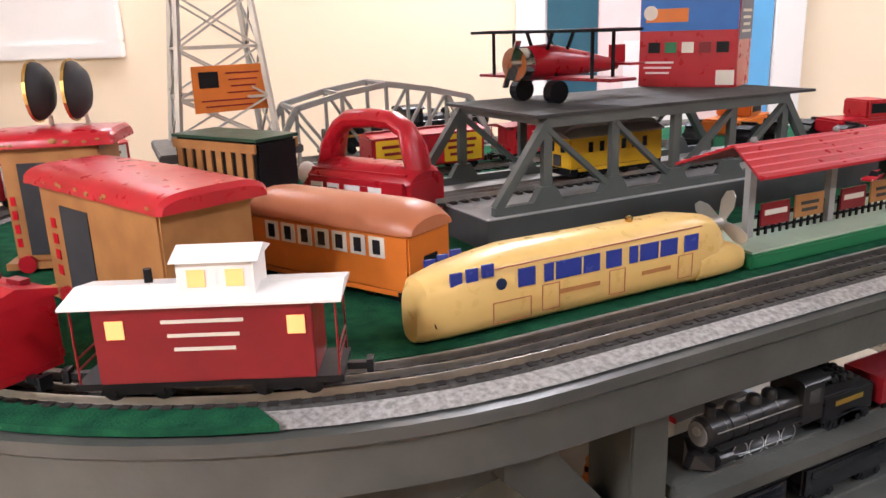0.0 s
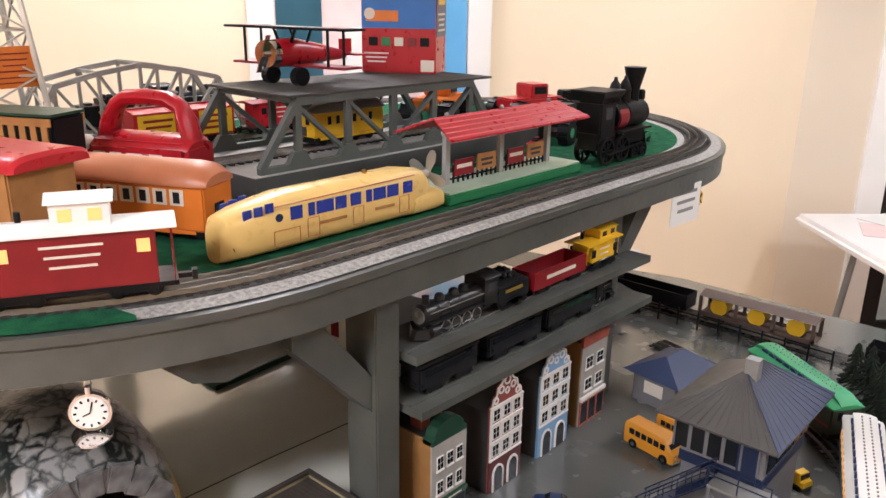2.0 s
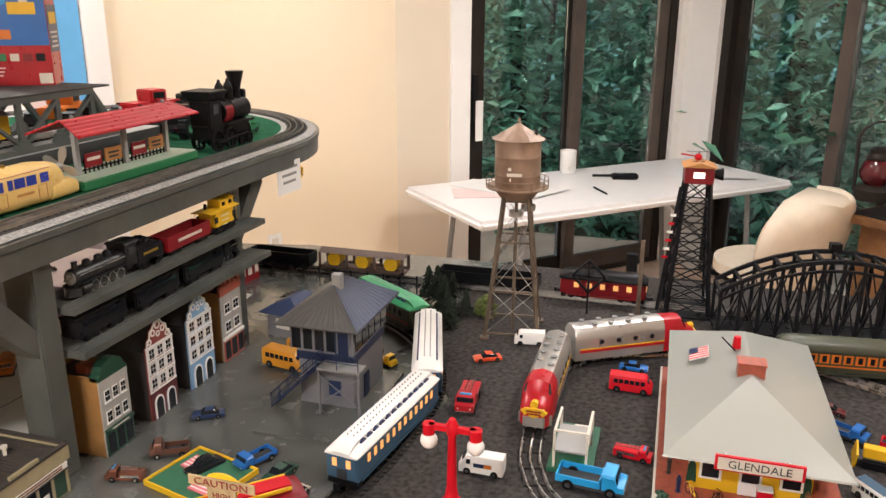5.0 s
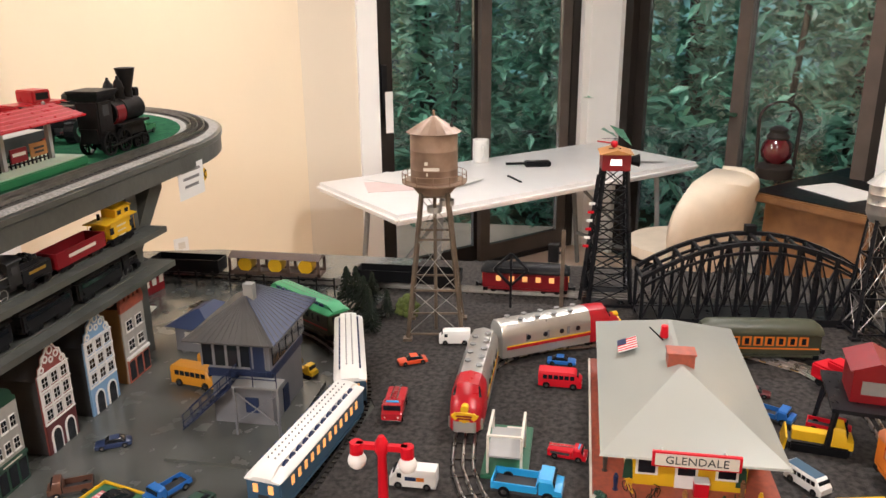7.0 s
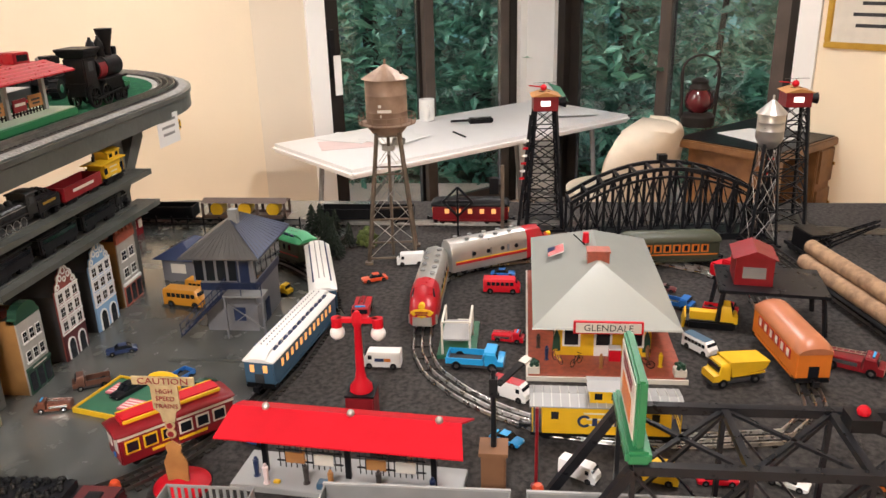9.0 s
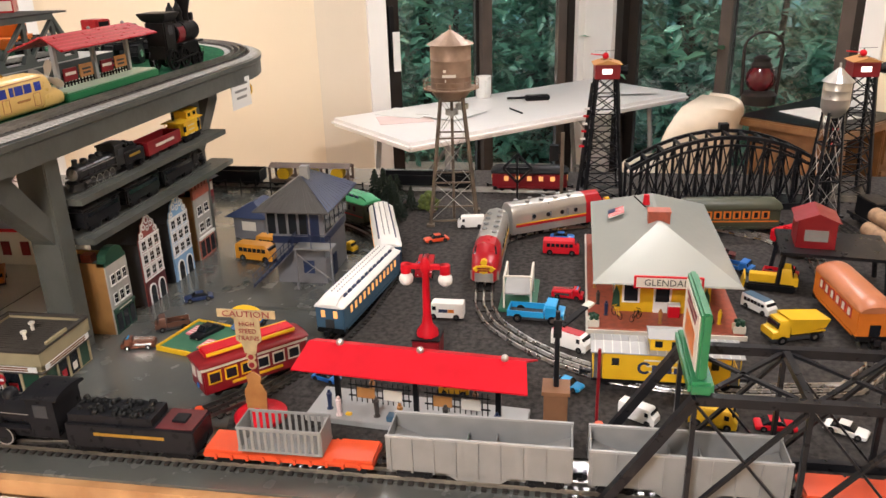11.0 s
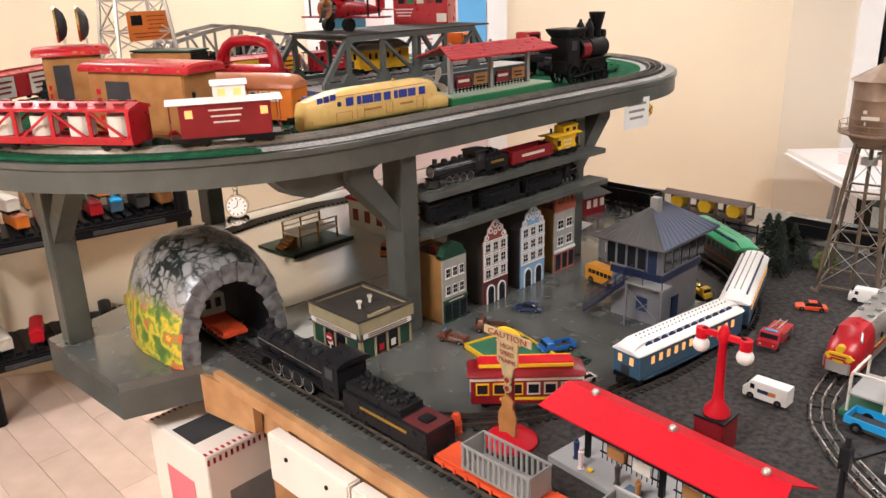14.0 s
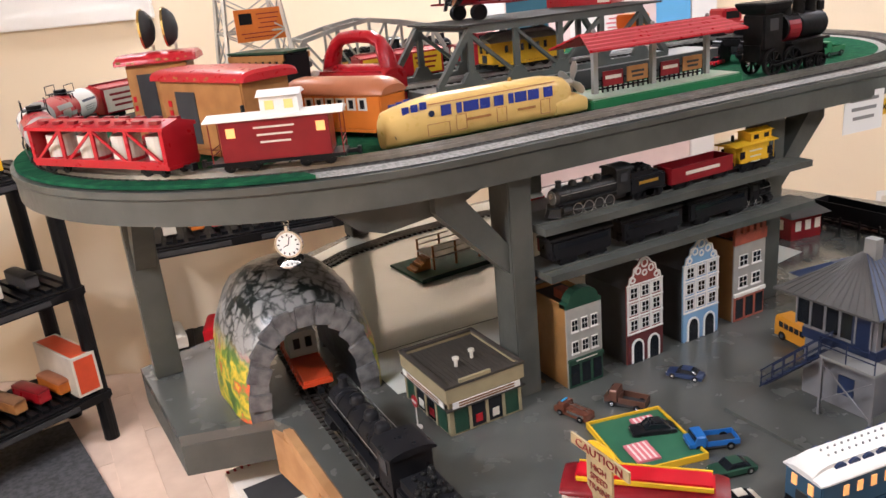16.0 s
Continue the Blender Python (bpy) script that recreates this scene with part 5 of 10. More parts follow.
def gabled_house(x0, x1, y, h, wallm, frontm, trim_m, lower, label, depth=0.11):
    """A narrow canal house: scrolled gable, rows of windows, two arched doors."""
    th = thing("town_house", x0, y, DZ, 0, label, "model house", "row of town houses")
    w = x1 - x0
    part("body", box(B(), 0.0, 0.003, 0, w, depth, h * 0.72), wallm, th)
    pts = [(0, 0), (w, 0), (w, h * 0.76), (w * 0.94, h * 0.77), (w * 0.91, h * 0.83), (w * 0.82, h * 0.85), (w * 0.79, h * 0.91), (w * 0.68, h * 0.935), (w * 0.60, h * 0.98), (w * 0.5, h), (w * 0.40, h * 0.98), (w * 0.32, h * 0.935), (w * 0.21, h * 0.91), (w * 0.18, h * 0.85), (w * 0.09, h * 0.83), (w * 0.06, h * 0.77), (0, h * 0.76)]
    fr = part("facade", prism(B(), pts, 0, 0.003, "xz"), frontm, th)
    part("roof", prism(B(), [(-0.001, h * 0.7201), (w + 0.001, h * 0.7201), (w * 0.5, h * 0.93)], 0.0035, depth, "xz"), DARKGREY, th, "dark ribbed gable roof")
    part("ground_storey", box(B(), 0.0, -0.0016, 0.001, w, 0.0002, h * 0.29), lower, fr)
    bm = B()
    for p, q in zip(pts[2:-1], pts[3:]):
        bar(bm, (p[0], -0.0006, p[1] - 0.0015), (q[0], -0.0006, q[1] - 0.0015), 0.0024, 0.0024)
    part("gable_edge", bm, trim_m, fr)
    for cx, cz, r in ((0.5, 0.935, 0.10), (0.32, 0.875, 0.085), (0.68, 0.875, 0.085), (0.17, 0.80, 0.075), (0.83, 0.80, 0.075), (0.5, 0.845, 0.075)):
        bm = B()
        ring_trim(bm, w * cx, h * cz, w * r, w * 0.035, 0)
        part("scroll_ring", bm, trim_m, fr)
    for k in (0.03, 0.34, 0.66, 0.97):
        part("pilaster", box(B(), w * k - w * 0.022, -0.0018, h * 0.295, w * k + w * 0.022, 0.0002, h * 0.75), trim_m, fr)
    for k in (0.29, 0.445, 0.60, 0.75):
        part("cornice", box(B(), 0.0, -0.0030, h * k, w, -0.0001, h * k + h * 0.012), trim_m, fr)
    for r in range(3):
        for c in range(3):
            cx, z0 = w * (0.185 + 0.315 * c), h * (0.317 + 0.155 * r)
            f = part("window", box(B(), cx - w * 0.115, -0.0016, z0, cx + w * 0.115, 0.0004, z0 + h * 0.112), trim_m, fr)
            for k in (-1, 1):
                for j in (0, 1):
                    part("pane", box(B(), cx + k * w * 0.047 - w * 0.036, -0.0021, z0 + h * (0.012 + 0.048 * j), cx + k * w * 0.047 + w * 0.036, -0.0015, z0 + h * (0.052 + 0.048 * j)), DARKWIN, f)
    for k in (0.27, 0.73):
        hw = w * 0.17
        arch_ = [(w * k - hw, 0.001), (w * k + hw, 0.001)] + [(w * k + hw * math.cos(radians(a)), h * 0.165 + hw * math.sin(radians(a))) for a in range(0, 181, 30)]
        d = part("door", prism(B(), arch_, -0.0034, -0.0015, "xz"), trim_m, fr)
        inn = [(w * k + (px - w * k) * 0.72, 0.001 + (pz - 0.001) * 0.93) for px, pz in arch_]
        part("door_leaf", prism(B(), inn, -0.0040, -0.0033, "xz"), DARKWIN, d)
    return th


def flat_shop(x0, x1, y, h, wallm, frontm, trim_m, lower, label, green_top, depth=0.11):
    """A flat-roofed shop building with paired windows and a shopfront."""
    th = thing("town_house", x0, y, DZ, 0, label, "model house", "row of town houses")
    w = x1 - x0
    part("body", box(B(), 0.0, 0.003, 0, w, depth, h * 0.80), wallm, th)
    fr = part("facade", box(B(), 0, 0, 0, w, 0.003, h * 0.82), frontm, th)
    part("roof", box(B(), 0.002, 0.0035, h * 0.8002, w - 0.002, depth - 0.002, h * 0.81), DARKGREY, th)
    for p in ((0, 0.0032, 0.003, depth), (w - 0.003, 0.0032, w, depth), (0.0032, depth - 0.003, w - 0.0032, depth)):
        part("parapet", box(B(), p[0], p[1], h * 0.8002, p[2], p[3], h * 0.86), wallm, th)
    part("chimney", box(B(), w * 0.35, depth * 0.4, h * 0.81, w * 0.6, depth * 0.6, h * 0.90), BRICK, th)
    if green_top:
        crown = [(0.0, h * 0.8202), (w, h * 0.8202), (w, h * 0.86)] + [(w * 0.5 + w * 0.42 * math.cos(radians(a)), h * 0.88 + h * 0.12 * math.sin(radians(a))) for a in range(0, 181, 20)] + [(0, h * 0.86)]
        part("crown_gable", prism(B(), crown, 0, 0.018, "xz"), DARKGREEN, th, "dark green rounded gable")
    else:
        part("brick_band", box(B(), -0.001, -0.002, h * 0.8202, w + 0.001, 0.004, h * 0.93), BRICK, th, "red brick cornice")
        for i in range(5):
            part("merlon", box(B(), w * (0.02 + 0.205 * i), -0.0025, h * 0.9302, w * (0.14 + 0.205 * i), 0.0045, h), BRICK, th)
    rows, cols = 2, 3 if green_top else 2
    for r in range(rows):
        for c in range(cols):
            cx, z0 = w * (0.5 + (c - (cols - 1) / 2) * 0.84 / cols), h * (0.36 + 0.225 * r)
            hw = w * 0.27 / cols
            f = part("window", box(B(), cx - hw, -0.0012, z0, cx + hw, 0.0004, z0 + h * 0.12), trim_m, fr)
            part("sill", box(B(), cx - hw * 1.2, -0.0026, z0 - h * 0.014, cx + hw * 1.2, 0.0, z0), trim_m, fr)
            for k in (-1, 1):
                for j in (0, 1):
                    part("pane", box(B(), cx + k * hw * 0.46 - hw * 0.36, -0.0018, z0 + h * (0.008 + 0.056 * j), cx + k * hw * 0.46 + hw * 0.36, -0.0011, z0 + h * (0.055 + 0.056 * j)), DARKWIN, f)
    sf = part("shopfront", box(B(), w * 0.02, -0.0022, 0.001, w * 0.98, 0.0002, h * 0.27), lower, fr)
    part("fascia_board", box(B(), 0, -0.0045, h * 0.2702, w, -0.0001, h * 0.305), lower if green_top else trim_m, fr)
    for k in (0.06, 0.38, 0.70):
        part("shop_pane", box(B(), w * k, -0.0028, h * 0.03, w * (k + 0.24), -0.0021, h * 0.24), DARKWIN, sf)
    bars(OFFWHITE, fr, w * 0.5, -0.0048, h * 0.28, w * 0.6, 1, 0.01, h * 0.012)
    return th


SHOPGREY = mat("pale_grey_facade", (0.34, 0.33, 0.30), 0.6, var=0.15, scale=40)
TANWALL = mat("ochre_side_wall", (0.30, 0.15, 0.045), 0.6, var=0.18, scale=25)
ROSE = mat("brick_rose_facade", (0.24, 0.055, 0.045), 0.55, var=0.15, scale=40)
flat_shop(0.484, 0.556, 0.526, 0.174, TANWALL, SHOPGREY, WHITE, DARKGREEN, "ochre and grey model shop with dark green gable", True)
gabled_house(0.614, 0.694, 0.530, 0.194, DARKGREY, ROSE, WHITE, MAROON, "brick red model town house with white scrolled gable")
gabled_house(0.746, 0.832, 0.533, 0.195, DARKGREY, PALEBLUE, WHITE, PALEBLUE, "pale blue model town house with white scrolled gable")
flat_shop(0.878, 0.960, 0.538, 0.187, TANWALL, SHOPGREY, WHITE, BRICK, "ochre model building with red brick shopfront", False)

# corner store with flat dark roof
STOREWALL = mat("ochre_cream_litho", (0.32, 0.27, 0.16), 0.5, var=0.12, scale=40)
STOREROOF = mat("brown_tar_roof", (0.055, 0.047, 0.040), 0.4, var=0.2, scale=30)
th = thing("corner_store", 0.255, 0.520, DZ, 0, "ochre model corner store with dark ribbed flat roof", "model shop")
part("body", box(B(), 0, 0, 0, 0.130, 0.150, 0.075), STOREWALL, th)
for x0, y0, x1, y1 in ((-0.005, -0.005, 0.135, -0.0005), (-0.005, 0.1505, 0.135, 0.155), (-0.005, -0.0004, -0.0005, 0.1504), (0.1305, -0.0004, 0.135, 0.1504)):
    part("parapet", box(B(), x0, y0, 0.060, x1, y1, 0.084), STOREWALL, th)
    part("coping", box(B(), x0 - 0.0012, y0 - 0.0012, 0.0842, x1 + 0.0012, y1 + 0.0012, 0.0885), STOREROOF, th)
part("roof", box(B(), 0.0, 0.0, 0.0752, 0.130, 0.150, 0.079), STOREROOF, th, "dark brown ribbed tar roof")
for i in range(17):
    part("roof_rib", box(B(), 0.004 + i * 0.0076, 0.001, 0.0791, 0.006 + i * 0.0076, 0.149, 0.0800), STOREROOF, th)
part("raised_coping", box(B(), 0.020, -0.0056, 0.0886, 0.075, -0.0008, 0.094), STOREWALL, th)
for x, y in ((0.05, 0.06), (0.085, 0.07)):
    v = part("roof_vent", cyl(B(), x, y, 0.0801, 0.003, 0.012, seg=10), OFFWHITE, th)
    part("vent_cap", cyl(B(), x, y, 0.0921, 0.0055, 0.004, seg=10), OFFWHITE, v)
for i in range(4):
    for ax in (0, 1):
        u0 = 0.008 + i * (0.0355 if ax else 0.0305)
        u1 = u0 + (0.029 if ax else 0.024)
        m_ = (DARKGREEN, DARKWIN, DARKWIN, DARKGREEN)[i]
        put = (lambda a, b, c, d, dp0, dp1: box(B(), -dp1, a, c, -dp0, b, d)) if ax else (lambda a, b, c, d, dp0, dp1: box(B(), a, -dp1, c, b, -dp0, d))
        w_ = part("shop_window", put(u0, u1, 0.004, 0.044, 0.0002, 0.0018), m_, th)
        part("mullion", put(u1, u1 + 0.0055, 0.002, 0.046, 0.0002, 0.0032), STOREWALL, th)
        if m_ is DARKWIN:
            part("display_patch", put(u0 + 0.006, u1 - 0.006, 0.010, 0.024, 0.0018, 0.0024), RED if i == 1 else OFFWHITE, w_)
part("awning_band", box(B(), -0.0062, -0.0062, 0.0455, 0.1362, -0.0002, 0.0478), STOREROOF, th)
part("awning_band", box(B(), -0.0062, 0.0, 0.0455, -0.0002, 0.156, 0.0478), STOREROOF, th)
part("sign_band", box(B(), -0.0065, 0.004, 0.049, -0.0052, 0.146, 0.059), WHITE, th)
part("sign_band", box(B(), 0.004, -0.0065, 0.049, 0.126, -0.0052, 0.059), WHITE, th)
for k in range(2):
    bars(BROWNB, th, 0.065, -0.0068, 0.0555 - k * 0.0045, 0.10, 1, 0.005, 0.0025)
    bars(BROWNB, th, -0.0068, 0.075, 0.0555 - k * 0.0045, 0.11, 1, 0.005, 0.0025, "y")
th = thing("stop_sign", 0.225, 0.575, DZ, 0, "tiny red and white stop disc on white post", "sign")
part("post", cyl(B(), 0, 0, 0, 0.0012, 0.05, seg=8), WHITE, th)
part("disc", cyl(B(), -0.0015, 0, 0.048, 0.010, 0.0015, "x", 16), RED, th)
part("disc_bar", box(B(), -0.0022, -0.007, 0.0455, -0.0014, 0.007, 0.0500), WHITE, th)
part("foot", cyl(B(), 0, 0, 0, 0.008, 0.002, seg=12), WHITE, th)

# signal tower
th = thing("signal_tower", 0.83, 0.238, DZ, 0, "grey and blue railway signal tower with slate hip roof", "signal tower")
part("base_slab", box(B(), -0.20, -0.095, 0, 0.11, 0.09, 0.006), DECKP, th)
lo = part("lower_storey", box(B(), -0.070, -0.056, 0.006, 0.086, 0.056, 0.100), TOWERGREY, th)
upb = part("upper_storey", box(B(), -0.072, -0.058, 0.1002, 0.088, 0.058, 0.180), TOWERGREY, th)
for z in (0.1003, 0.1755):
    part("band", box(B(), -0.0735, -0.0595, z, 0.0895, 0.0595, z + (0.016 if z < 0.12 else 0.005)), TRIMBLUE, th)
e, hh = 0.112, 0.084
part("roof", loft(B(), [[(-e, -hh, 0.181), (e, -hh, 0.181), (e, hh, 0.181), (-e, hh, 0.181)], [(-e, -hh, 0.184), (e, -hh, 0.184), (e, hh, 0.184), (-e, hh, 0.184)], [(-0.028, -0.002, 0.240), (0.028, -0.002, 0.240), (0.028, 0.002, 0.240), (-0.028, 0.002, 0.240)]]), SLATEGREY, th, "slate grey ribbed hip roof")
part("roof_slope", loft(B(), [[(-e, -hh - 0.0005, 0.1842), (e, -hh - 0.0005, 0.1842), (0.028, -0.0025, 0.2403), (-0.028, -0.0025, 0.2403)], [(-e, -hh - 0.0005, 0.1862), (e, -hh - 0.0005, 0.1862), (0.028, -0.0025, 0.2423), (-0.028, -0.0025, 0.2423)]]), SLATE, th, "slate blue roof slope")
for i in range(13):
    u = -0.9 + 1.8 * i / 12
    part("roof_rib", bar(B(), (e * u, -hh - 0.0005, 0.1865), (0.028 * u, -0.0025, 0.2427), 0.0012), SLATEGREY, th)
    part("roof_rib", bar(B(), (-e, hh * u, 0.1845), (-0.028, 0.002 * u, 0.2405), 0.0012), SLATEGREY, th)
part("chimney", box(B(), -0.030, -0.018, 0.200, -0.014, 0.0, 0.262), GREYPL, th)
for i in range(5):
    part("window", box(B(), -0.062 + i * 0.033, -0.0602, 0.122, -0.034 + i * 0.033, -0.0582, 0.170), DARKWIN, upb)
    part("window", box(B(), -0.0742, -0.046 + i * 0.024, 0.122, -0.0722, -0.027 + i * 0.024, 0.170), DARKWIN, upb)
part("window", box(B(), -0.0722, -0.03, 0.03, -0.0702, -0.005, 0.06), NAVY, lo)
part("door", box(B(), -0.02, -0.0582, 0.0065, 0.006, -0.0562, 0.055), TRIMBLUE, lo)
part("balcony", box(B(), -0.112, -0.085, 0.100, -0.0742, 0.0, 0.104), GREYPL, th)
for s in (-0.083, -0.003):
    part("balcony_post", box(B(), -0.111, s - 0.002, 0.0062, -0.107, s + 0.002, 0.0998), TOWERGREY, th)
part("cross_brace", bar(B(), (-0.109, -0.082, 0.03), (-0.109, -0.004, 0.09), 0.002), TOWERGREY, th)
part("cross_brace", bar(B(), (-0.109, -0.004, 0.03), (-0.109, -0.082, 0.09), 0.002), TOWERGREY, th)
for xx in (-0.112, -0.084):
    part("stringer", bar(B(), (xx, 0.100, 0.008), (xx, 0.000, 0.102), 0.004, 0.002), TRIMBLUE, th)
    part("handrail", bar(B(), (xx, 0.100, 0.036), (xx, 0.000, 0.132), 0.002), TRIMBLUE, th)
    part("handrail", bar(B(), (xx, 0.100, 0.022), (xx, 0.000, 0.117), 0.0014), TRIMBLUE, th)
    for i in range(6):
        part("baluster", rod(B(), (xx, 0.098 - i * 0.0192, 0.010 + i * 0.0182), (xx, 0.098 - i * 0.0192, 0.038 + i * 0.0184), 0.0009), TRIMBLUE, th)
for i in range(10):
    part("stair_tread", box(B(), -0.111, 0.091 - i * 0.010, 0.013 + i * 0.0095, -0.085, 0.101 - i * 0.010, 0.0145 + i * 0.0095), TRIMBLUE, th)
for yy in (-0.083, -0.04, 0.0):
    part("rail_post", rod(B(), (-0.110, yy, 0.104), (-0.110, yy, 0.134), 0.001), TRIMBLUE, th)
for z_ in (0.119, 0.133):
    part("balcony_rail", rod(B(), (-0.110, -0.083, z_), (-0.110, 0.0, z_), 0.001), TRIMBLUE, th)
part("balcony_door", box(B(), -0.0752, -0.050, 0.1045, -0.0735, -0.022, 0.168), TRIMBLUE, upb, "dark blue door")
for i in range(6):
    part("mullion", box(B(), -0.0758, -0.0525 + i * 0.024, 0.120, -0.0745, -0.0495 + i * 0.024, 0.172), TOWERGREY, upb)

# tin station with hipped roof
th = thing("tin_station", 0.855, -0.527, DZ + 0.003, 0, "yellow tinplate station with pale grey hipped roof", "model station")
part("platform", box(B(), -0.268, -0.142, 0, 0.262, 0.142, 0.010), BRICK, th, "brick-printed platform", bevel=0.002)
part("kerb", box(B(), -0.272, -0.146, 0, -0.2682, 0.146, 0.009), OFFWHITE, th)
part("kerb", box(B(), -0.268, 0.1422, 0, 0.262, 0.146, 0.009), OFFWHITE, th)
bd = part("body", box(B(), -0.185, -0.090, 0.0102, 0.20, 0.090, 0.092), YELLOW, th)
E_ = [(-0.245, -0.135), (0.262, -0.135), (0.262, 0.135), (-0.245, 0.135)]
part("roof", loft(B(), [[(x, y, 0.092) for x, y in E_], [(x, y, 0.0945) for x, y in E_], [(-0.06, -0.004, 0.150), (0.16, -0.004, 0.150), (0.16, 0.004, 0.150), (-0.06, 0.004, 0.150)]]), ROOFGREY, th, "pale grey shiny tin roof")
part("roof_gable", loft(B(), [[(-0.246, -0.137, 0.0925), (-0.246, 0.137, 0.0925), (-0.244, 0.135, 0.0955), (-0.244, -0.135, 0.0955)], [(-0.05, -0.003, 0.1505), (-0.05, 0.003, 0.1505), (-0.05, 0.003, 0.153), (-0.05, -0.003, 0.153)]]), ROOFGREY, th, "pale grey shiny tin roof")
ch = part("chimney", box(B(), -0.035, -0.022, 0.138, -0.005, 0.022, 0.166), BRICK, th, "red brick chimney")
part("chimney_cap", box(B(), -0.037, -0.024, 0.1662, -0.003, 0.024, 0.169), BRICK, ch)
part("horn", rod(B(), (0.07, 0.02, 0.146), (0.075, 0.045, 0.168), 0.0015), BLACK, th)
part("finial", cyl(B(), 0.076, 0.018, 0.150, 0.008, 0.022, seg=12, r2=0.006), BRIGHTRED, th, "red roof finial")
fl = part("flag", box(B(), 0.055, 0.064, 0.128, 0.105, 0.100, 0.1295), WHITE, th, "printed striped flag on the roof", m=pose(0, 0, 0) @ Matrix.Translation((0.08, 0.082, 0.129)) @ Matrix.Rotation(radians(-22), 4, "X") @ Matrix.Translation((-0.08, -0.082, -0.129)))
for i in range(5):
    part("flag_stripe", box(B(), 0.057 + i * 0.010, 0.0642, 0.1296, 0.062 + i * 0.010, 0.0998, 0.1300), BRIGHTRED, fl)
part("flag_canton", box(B(), 0.080, 0.083, 0.1301, 0.1048, 0.0998, 0.1304), NAVY, fl)
sg = part("sign", box(B(), -0.262, -0.062, 0.094, -0.257, 0.062, 0.118), BRIGHTRED, th, "red rimmed name board")
part("sign_face", box(B(), -0.2632, -0.058, 0.0965, -0.2621, 0.058, 0.1155), OFFWHITE, sg)
words("GLENDALE", 0.018, DARKGREY, sg, -0.2637, 0, 0.106, 90, 0, -90)
for yy in (-0.045, 0.045):
    part("sign_bracket", rod(B(), (-0.2565, yy, 0.112), (-0.225, yy, 0.102), 0.001), SILVER, th)
for i, yy in enumerate((-0.06, 0.0, 0.06)):
    w = part("window" if i != 1 else "door", box(B(), -0.1872, yy - 0.017, 0.030 if i != 1 else 0.0105, -0.1852, yy + 0.017, 0.078), WHITE, bd)
    part("pane", box(B(), -0.1880, yy - 0.013, 0.034, -0.1871, yy + 0.013, 0.074), DARKWIN, w)
for i in range(6):
    w = part("window", box(B(), -0.16 + i * 0.058, 0.0902, 0.034, -0.13 + i * 0.058, 0.0922, 0.078), WHITE, bd)
    part("pane", box(B(), -0.156 + i * 0.058, 0.0921, 0.038, -0.134 + i * 0.058, 0.0930, 0.074), DARKWIN, w)
for yy in (-0.082, 0.088):
    part("shrub_print", loft(B(), [[(-0.1868, yy + dx, zz) for dx, zz in ((-0.008, 0.020), (0.008, 0.020), (0.006, 0.05), (0, 0.066), (-0.006, 0.05))], [(-0.1853, yy + dx, zz) for dx, zz in ((-0.008, 0.020), (0.008, 0.020), (0.006, 0.05), (0, 0.066), (-0.006, 0.05))]]), DARKGREEN, bd)


def figurine(x, y, z, h, m, rz=0, label="small painted metal figurine"):
    """A plain standing figure, one mesh."""
    bm = B()
    cyl(bm, 0, 0, 0, h * 0.16, h * 0.03, seg=8)
    cyl(bm, 0, 0, h * 0.03, h * 0.09, h * 0.45, seg=8, r2=h * 0.12)
    cyl(bm, 0, 0, h * 0.48, h * 0.12, h * 0.33, seg=8, r2=h * 0.14)
    ball(bm, 0, 0, h * 0.91, h * 0.085, seg=8)
    ob = part("figurine", bm, m, None, smooth=True, m=pose(x, y, z, 0, 0, rz))
    return tagged(ob, label, "figurine", "small figurines")


def planter(x, y):
    th = thing("planter_box", x, y, DZ + 0.013, 0, "small white planter box on the station platform", "planter", "platform planters")
    part("trough", box(B(), -0.011, -0.011, 0, 0.011, 0.011, 0.014), OFFWHITE, th, bevel=0.001)
    bm = B()
    q = random.Random(int(x * 1000))
    for i in range(14):
        ball(bm, q.uniform(-0.008, 0.008), q.uniform(-0.008, 0.008), 0.016 + q.uniform(0, 0.006), 0.004, seg=6)
    part("plants", bm, DARKGREEN, th)


def toy_bicycle(x, y, rz, m):
    th = thing("toy_bicycle", x, y, DZ + 0.013, rz, "tiny metal bicycle on the station platform", "toy bicycle", "toy bicycles")
    for k in (-0.011, 0.011):
        part("wheel", loft(B(), [[(k + (0.0075 + 0.0008 * math.cos(radians(b))) * math.cos(radians(a)), 0.0008 * math.sin(radians(b)), 0.0085 + (0.0075 + 0.0008 * math.cos(radians(b))) * math.sin(radians(a))) for b in range(0, 360, 90)] for a in range(0, 361, 30)], True, False), BLACK, th)
    bm = B()
    for p, q in (((-0.011, 0, 0.0085), (-0.003, 0, 0.019)), ((-0.003, 0, 0.019), (0.008, 0, 0.019)), ((0.008, 0, 0.019), (0.011, 0, 0.0085)), ((-0.011, 0, 0.0085), (0.0, 0, 0.009)), ((0.0, 0, 0.009), (0.008, 0, 0.019)), ((0.008, -0.005, 0.023), (0.008, 0.005, 0.023)), ((-0.004, 0, 0.019), (-0.005, 0, 0.023))):
        rod(bm, p, q, 0.0009, 5)
    part("frame", bm, m, th)


